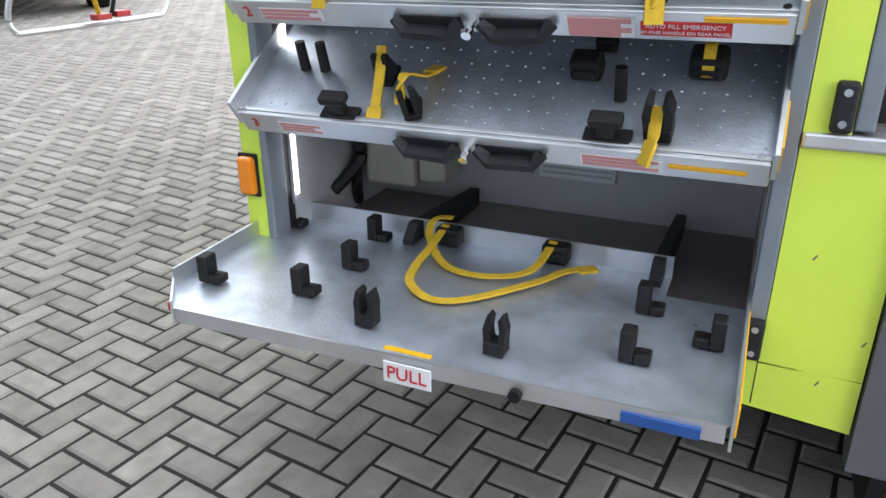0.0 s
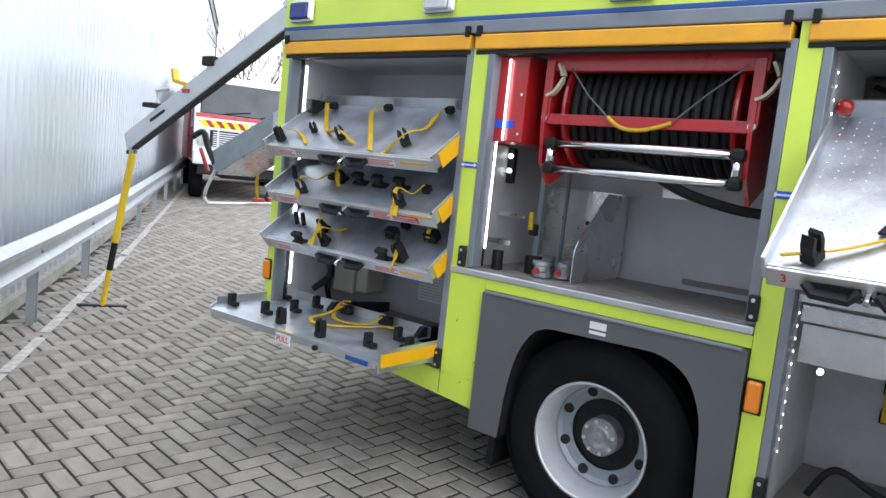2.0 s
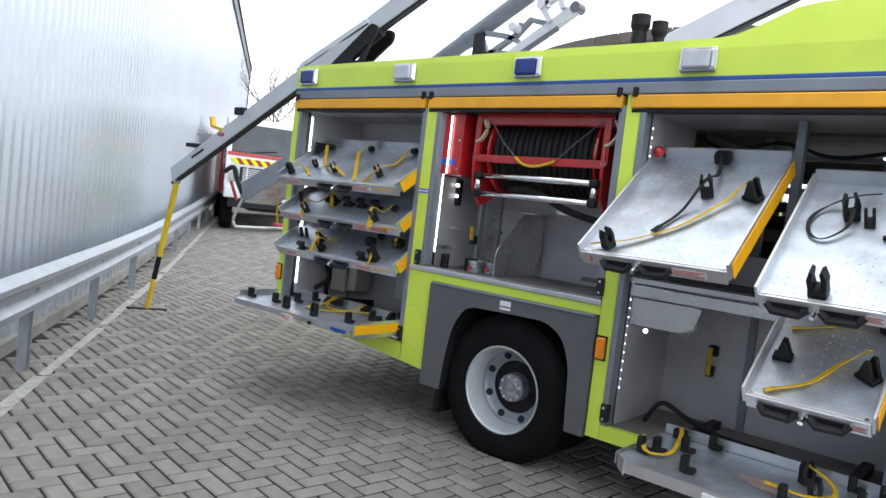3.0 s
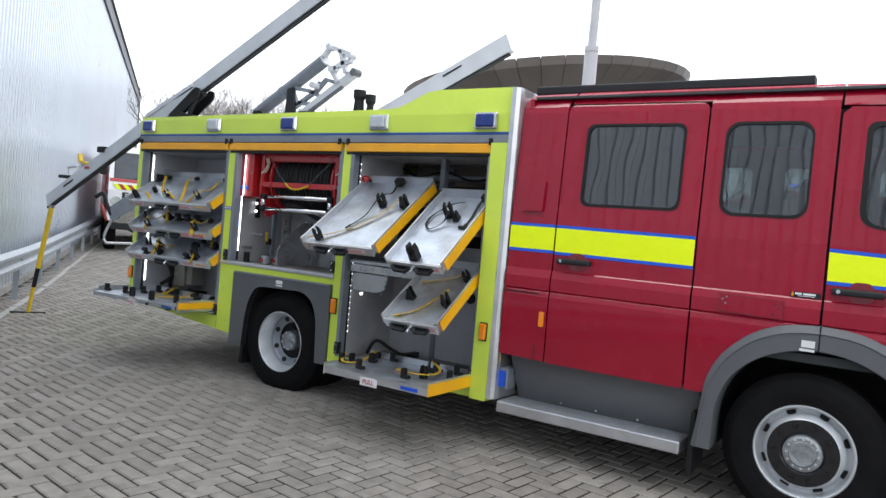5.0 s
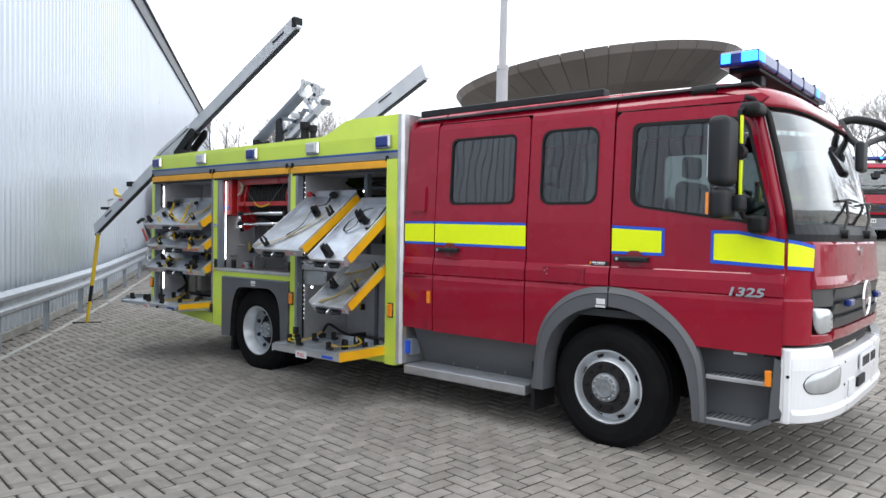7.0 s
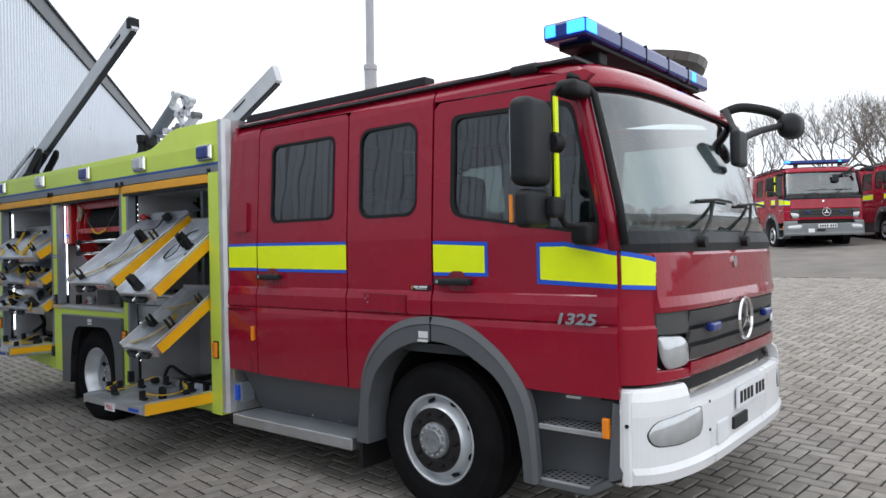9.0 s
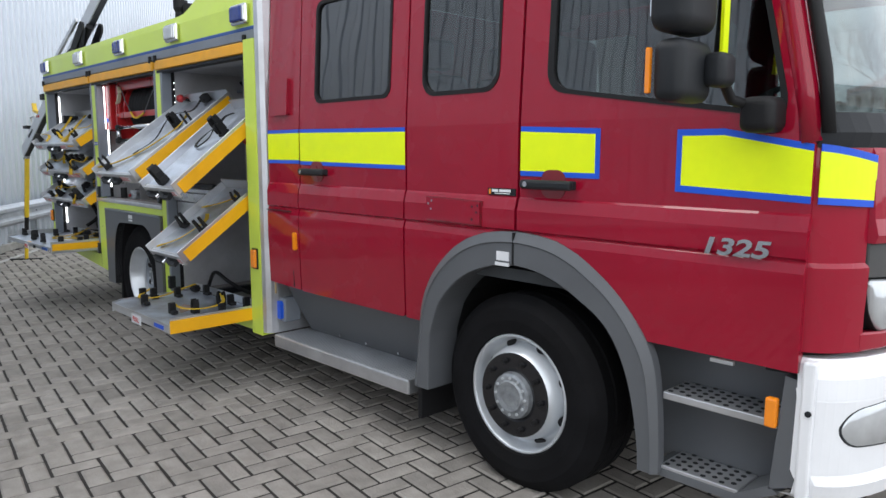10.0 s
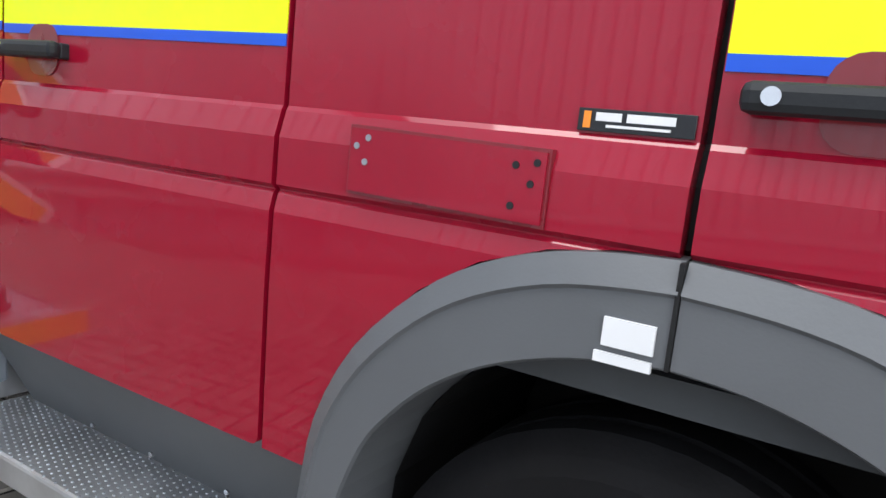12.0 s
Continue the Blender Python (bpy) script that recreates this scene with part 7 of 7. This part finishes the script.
def build_van():
    g = ground_z(-9.4, 6.9)
    v = thing("utility_truck", "white and red utility truck parked beside the barrier", "truck", (-9.24, 6.87, g - 0.03))
    v.rotation_euler = (0, 0, radians(-30))
    v.scale = (1.08, 1.08, 1.08)
    W_ = 1.06   # half width; the front looks along +x

    def q(name, b, material, label="", parent=None):
        return part(name, b, material, parent or v, label)
    cab = q("cab", prism(soften([(-1.6, 0.75), (-0.02, 0.75), (0.02, 1.44), (-0.04, 1.64), (-0.36, 2.38), (-0.53, 2.48), (-1.6, 2.51)], [0.03, 0.05, 0.05, 0.05, 0.08, 0.1, 0.05], 4), "y", -W_, W_), WHITE, "white cab")
    part("windscreen", prism([(-0.056, 1.71), (-0.314, 2.31), (-0.35, 2.31), (-0.09, 1.71)], "y", -W_ + 0.12, W_ - 0.12), SCREEN_DK, cab)
    part("screen_back", prism([(-0.058, 1.695), (-0.330, 2.325), (-0.36, 2.325), (-0.09, 1.695)], "y", -W_ + 0.10, W_ - 0.10), BLACK, cab)
    part("red_band", prism([(-0.016, 1.615), (-0.028, 1.64), (-0.050, 1.69), (-0.07, 1.69), (-0.05, 1.615)], "y", -W_ + 0.02, W_ - 0.02), RED_FLAT, cab)
    for k in range(18):
        y = -W_ + 0.14 + k * 0.1
        lean = 0.05 if k < 9 else -0.05
        b = prism([(y + lean, 1.435), (y + lean + 0.1, 1.435), (y - lean + 0.1, 1.56), (y - lean, 1.56)], "x", -0.03, 0.032)
        part("chevron", b, STRIPE if k % 2 == 0 else RED_FLAT, cab)
    part("screen_label", prism([(-0.07, 1.74), (-0.12, 1.86), (-0.13, 1.86), (-0.08, 1.74)], "y", W_ - 0.28, W_ - 0.16), STICKER, cab)
    part("wiper", tube([(-0.05, -0.5, 1.72), (-0.085, 0.0, 1.80)], 0.012, 6), BLACK, cab)
    part("wiper", tube([(-0.05, 0.2, 1.72), (-0.085, 0.7, 1.80)], 0.012, 6), BLACK, cab)
    part("grille", box(0.012, 0.03, -W_ + 0.30, W_ - 0.30, 1.06, 1.38), GREY_DK, cab)
    for k in range(7):
        part("grille_bar", box(0.03, 0.045, -W_ + 0.36, W_ - 0.36, 1.075 + k * 0.042, 1.094 + k * 0.042), WHITE, cab)
    for k in range(4):
        y = -0.62 + k * 0.41
        part("grille_post", box(0.03, 0.05, y, y + 0.03, 1.06, 1.38), WHITE, cab)
    for s in (-1, 1):
        part("headlamp", cyl((0.01, s * 0.88, 1.16), (0.05, s * 0.88, 1.16), 0.11, seg=20), CLEARLENS, cab)
        m = part("mirror", box(-0.25, -0.15, s * (W_ + 0.12) - 0.08, s * (W_ + 0.12) + 0.08, 1.75, 2.1, 0.03), BLACK, cab)
        part("mirror_arm", tube([(-0.2, s * (W_ - 0.02), 2.08), (-0.2, s * (W_ + 0.1), 2.05)], 0.015, 6), BLACK, m)
        part("side_window", box(-1.1, -0.42, s * W_ - 0.004, s * W_ + 0.004, 1.55, 2.25), SCREEN_DK, cab)
        part("red_side", box(-1.6, -0.05, s * W_ - 0.003, s * W_ + 0.003, 0.80, 1.42), RED_FLAT, cab)
    q("bumper", box(-0.02, 0.14, -W_, W_, 0.70, 0.96, 0.03), WHITE, "white front bumper")
    q("apron", box(-0.1, 0.05, -W_ + 0.1, W_ - 0.1, 0.50, 0.70, 0.02), GREY_DK)
    q("body", box(-5.2, -1.65, -W_ - 0.04, W_ + 0.04, 0.75, 2.35, 0.03), RED_FLAT)
    q("chassis", box(-5.2, -0.1, -0.5, 0.5, 0.45, 0.75), GREY_DK)
    for x in (-0.75, -4.0):
        for s in (-1, 1):
            prof = [(0.20, 0), (0.22, s * 0.02), (0.36, s * 0.02), (0.41, s * -0.02), (0.41, s * -0.22), (0.20, s * -0.22)]
            w = q("wheel", lathe(prof, (x, s * (W_ - 0.02), 0.41), 28), TYRE)
            part("rim", cyl((x, s * (W_ - 0.10), 0.41), (x, s * (W_ - 0.02), 0.41), 0.2, seg=24), RIM, w)


build_van()


def build_dish():
    """A far round building: a brown bowl on a stem, its rim tipped."""
    d = thing("saucer_building", "brown panelled bowl-shaped roof of a far round building", "building", (-14.9, 40.0, 0.9))
    seg = 44
    R, r0, zt, zb = 9.6, 4.0, 11.1, 8.25
    tilt = Matrix.Translation((0, 0, zt)) @ Matrix.Rotation(radians(-7), 4, Vector((-0.54, 0.84, 0))) @ Matrix.Translation((0, 0, -zt))

    def ring(r, z, k):
        a = 2 * math.pi * k / seg
        return tilt @ Vector((r * math.cos(a), r * math.sin(a), z))
    for k in range(seg):
        b = bmesh.new()
        k1 = k + 0.975
        prof = [(R, zt), (R - 0.25, zt - 0.45), ((R + r0) / 2 + 0.4, (zt + zb) / 2 - 0.3), (r0, zb)]
        for (ra, za), (rb, zb_) in zip(prof, prof[1:]):
            b.faces.new([b.verts.new(v) for v in (ring(ra, za, k), ring(ra, za, k1), ring(rb, zb_, k1), ring(rb, zb_, k))])
        bmesh.ops.remove_doubles(b, verts=b.verts, dist=0.001)
        e = bmesh.ops.extrude_face_region(b, geom=list(b.faces))
        for v in e["geom"]:
            if isinstance(v, bmesh.types.BMVert):
                v.co = v.co * 0.985 + Vector((0, 0, 0.1))
        part("panel", b, DISH, d)
    b = bmesh.new()
    b.faces.new([b.verts.new(ring(R - 0.1, zt - 0.1, k)) for k in range(seg)])
    part("roof_deck", b, TRIMDK, d)
    b = bmesh.new()
    cyl((0, 0, 0), (0, 0, zb + 0.6), 3.6, 4.4, 32, bm=b)
    part("stem", b, CONC, d)
    part("rooflight", box(1.0, 6.0, -2, 2, zt - 0.3, zt + 0.5, 0.1), TRIMDK, d)


build_dish()


def build_tree(name, x, y, h, seed, label, group):
    """A bare winter tree: tapered limbs, three orders of twigs."""
    rnd = random.Random(seed)
    t = thing(name, label, "tree", (x, y, ground_z(x, min(y, 45))), group)
    trunk = tube([(0, 0, -0.1), (0.05, 0, h * 0.15), (0.0, 0.05, h * 0.32)], 0.17 * h / 8, 8)
    part("trunk", trunk, BARK, t)
    crown = bmesh.new()

    def limb(p, d, length, r, depth):
        pts = [p]
        for k in range(3):
            d = (d + Vector((rnd.uniform(-.22, .22), rnd.uniform(-.22, .22), rnd.uniform(-.04, .16)))).normalized()
            pts.append(pts[-1] + d * length / 3)
        n = 5 if depth < 2 else 3
        rings = []
        for i, q in enumerate(pts):
            rr = r * (1 - 0.2 * i)
            a = d.orthogonal().normalized()
            c = d.cross(a)
            rings.append([crown.verts.new(q + (a * math.cos(6.283 * k / n) + c * math.sin(6.283 * k / n)) * rr) for k in range(n)])
        for u, w in zip(rings, rings[1:]):
            for k in range(n):
                crown.faces.new((u[k], u[(k + 1) % n], w[(k + 1) % n], w[k]))
        if depth < 4:
            for _ in range((5, 4, 4, 3)[depth]):
                i = rnd.choice((1, 2, 3, 3))
                side = Vector((rnd.uniform(-1, 1), rnd.uniform(-1, 1), rnd.uniform(-.1, .8))).normalized()
                limb(pts[i], (d + side * 0.95).normalized(), length * rnd.uniform(0.5, 0.75), max(0.006, r * 0.5), depth + 1)
    for k in range(6):
        a = 6.283 * k / 6 + rnd.uniform(-.3, .3)
        limb(Vector((0, 0, h * rnd.uniform(0.24, 0.33))), Vector((math.cos(a) * 0.75, math.sin(a) * 0.75, 0.8)).normalized(), h * 0.33, 0.075 * h / 8, 0)
    part("crown", crown, BARK, t)
    return t


def build_trees():
    sp = [(-23, 17.2, 7.0), (-20.5, 19.6, 7.0), (-26, 24, 7.5), (-30, 30, 8.5), (-19, 24, 7)]
    for i, (x, y, h) in enumerate(sp):
        build_tree("bare_tree", x, y, h, 11 + i, "leafless winter tree behind the yard", "bare trees")
    for i, (x, y, h) in enumerate([(-2.0, 39, 7.0), (1.5, 41, 7.5), (4.5, 40, 7.0), (8.0, 43, 8.0), (12.5, 42, 8.0), (3, 46, 8.0), (18, 44, 8)]):
        build_tree("bare_tree", x, y, h, 31 + i, "leafless winter tree behind the yard", "bare trees")


build_trees()


def build_far_edge():
    """A low hedge line and far houses' roofs at the yard's end."""
    rnd = random.Random(8)
    b = bmesh.new()
    for k in range(700):
        x, y = rnd.uniform(-70, 60), 48 + rnd.uniform(-1, 1)
        z = ground_z(0, 45) + rnd.uniform(0, 1.6) * rnd.random() + 0.2
        s = rnd.uniform(0.3, 0.7)
        bmesh.ops.create_icosphere(b, subdivisions=1, radius=s, matrix=Matrix.Translation((x, y, z)) @ Matrix.Rotation(rnd.uniform(0, 3), 4, 'Z'))
    for v in b.verts:
        v.co += Vector((rnd.uniform(-.2, .2), rnd.uniform(-.2, .2), rnd.uniform(-.2, .2)))
    tagged(part("hedge", b, mat("winter_hedge", (0.10, 0.095, 0.075), 0.95, var=0.4, scale=3), None), "brown winter hedge at the edge of the yard", "hedge", kind="stuff")


build_far_edge()


def build_paving():
    """Concrete blocks, 211 x 105 mm, in herringbone, each with a chamfer."""
    Wp, ang = 0.1077, radians(-7.28)
    a = np.array([math.cos(ang), math.sin(ang)])
    c = np.array([-math.sin(ang), math.cos(ang)])
    O = np.array([1.382, -1.482])
    gap, ch = 0.0066, 0.009
    rnd = np.random.RandomState(3)
    home = new("pavement")
    tagged(home, "grey concrete block paving laid in herringbone", "pavement", kind="structure")
    n = 260
    pp, qq = np.meshgrid(np.arange(-n, n), np.arange(-n, n))
    pp, qq = pp.ravel(), qq.ravel()
    k = (pp + qq) % 4
    verts, faces = [], []
    shared = {}

    def block(lx, ly, h=0.0):
        """Chamfered top and short skirt of a block of that size, centred."""
        x, y = lx / 2 - gap, ly / 2 - gap
        v = [(sx * (x - ch), sy * (y - ch), h) for sx, sy in ((-1, -1), (1, -1), (1, 1), (-1, 1))]
        v += [(sx * x, sy * y, h - ch * 0.8) for sx, sy in ((-1, -1), (1, -1), (1, 1), (-1, 1))]
        v += [(sx * x, sy * y, h - 0.03) for sx, sy in ((-1, -1), (1, -1), (1, 1), (-1, 1))]
        f = [(0, 1, 2, 3)]
        for o in (0, 4):
            f += [(o + i, o + 4 + i, o + 4 + (i + 1) % 4, o + (i + 1) % 4) for i in range(4)]
        return v, f
    base = {0: block(2 * Wp, Wp), 1: block(Wp, 2 * Wp)}
    for kind, kk in ((0, 0), (1, 2)):
        sel = k == kk
        ce = np.stack([pp[sel] + (1 if kind == 0 else 0.5), qq[sel] + (0.5 if kind == 0 else 1)], 1) * Wp
        xy = O + ce[:, :1] * a + ce[:, 1:] * c
        off = (xy[:, 0] - W0.x) * WN.x + (xy[:, 1] - W0.y) * WN.y
        dist = off
        ok = (off > 0.14) & (xy[:, 0] > -21) & (xy[:, 0] < 15) & (xy[:, 1] < 13)
        xy = xy[ok]
        v0, f0 = base[kind]
        v0 = np.array(v0)
        near = (xy[:, 0] > 0.3) & (xy[:, 0] < 3.5) & (xy[:, 1] > -2.35) & (xy[:, 1] < -0.45)
        me = bpy.data.meshes.new("paver")
        me.from_pydata([tuple(q) for q in v0], [], f0)
        me.materials.append(PAVER)
        for x, y in xy[near]:
            ob = new("paver", me)
            ob.parent = home
            ob.location = (x, y, ground_z(x, y) + rnd.uniform(-0.0015, 0.0015))
            ob.rotation_euler = (rnd.uniform(-.006, .006), rnd.uniform(-.006, .006), ang + rnd.uniform(-.01, .01))
        for x, y in xy[~near]:
            t = ang + rnd.uniform(-.012, .012)
            ct, s_ = math.cos(t), math.sin(t)
            tx, ty = rnd.uniform(-.008, .008, 2)
            z = ground_z(x, y) + rnd.uniform(-0.002, 0.002)
            sl = (ground_z(x, y + 0.1) - ground_z(x, y)) / 0.1
            o = len(verts)
            for vx, vy, vz in v0:
                wx, wy = ct * vx - s_ * vy, s_ * vx + ct * vy
                verts.append((x + wx, y + wy, z + vz + tx * vx + ty * vy + sl * wy))
            faces.extend(tuple(o + i for i in f) for f in f0)
    me = bpy.data.meshes.new("paver_field")
    me.from_pydata(verts, [], faces)
    me.materials.append(PAVER)
    fld = new("paver_field", me)
    fld.parent = home
    tagged(fld, "grey concrete paving blocks", kind="stuff")
    # far paving beyond the single blocks
    b = bmesh.new()
    ys = [13.0, 16, 20, 26, 34, 44]
    g = [[b.verts.new((x, y, ground_z(x, y) + 0.002)) for x in (-60, -21, 15, 60)] for y in ys]
    for r0, r1 in zip(g, g[1:]):
        for i in range(3):
            b.faces.new((r0[i], r0[i + 1], r1[i + 1], r1[i]))
    ys = [-30, 0, 2, 4, 8, 13]
    for x0, x1 in ((15, 60), (-60, -21)):
        g = [[b.verts.new((x, y, ground_z(x, y) + 0.002)) for x in (x0, x1)] for y in ys]
        for r0, r1 in zip(g, g[1:]):
            b.faces.new((r0[0], r0[1], r1[1], r1[0]))
    far = part("paving_far", b, PAVER_FAR, home)
    tagged(far, "grey block paving farther off", kind="stuff")
    # worn white line in front of the barrier
    b = bmesh.new()
    s = -14.0
    while s < 26:
        l = rnd.uniform(0.3, 0.9)
        w0, w1 = 0.455 + rnd.uniform(-.012, .012), 0.535 + rnd.uniform(-.012, .012)
        p = [wall_pt(s, w0, 0), wall_pt(s + l, w0, 0), wall_pt(s + l, w1, 0), wall_pt(s, w1, 0)]
        b.faces.new([b.verts.new((v.x, v.y, ground_z(v.x, v.y) + 0.0045)) for v in p])
        s += l + (rnd.uniform(0.0, 0.05) if rnd.rand() < 0.8 else 0.15)
    tagged(part("line_marking", b, mat("worn_white_line", (0.40, 0.39, 0.37), 0.85, var=0.25, scale=20, dirt=0.7, dirt_color=(0.27, 0.26, 0.24)), None), "worn white painted line on the paving", "line marking", kind="structure")


build_paving()
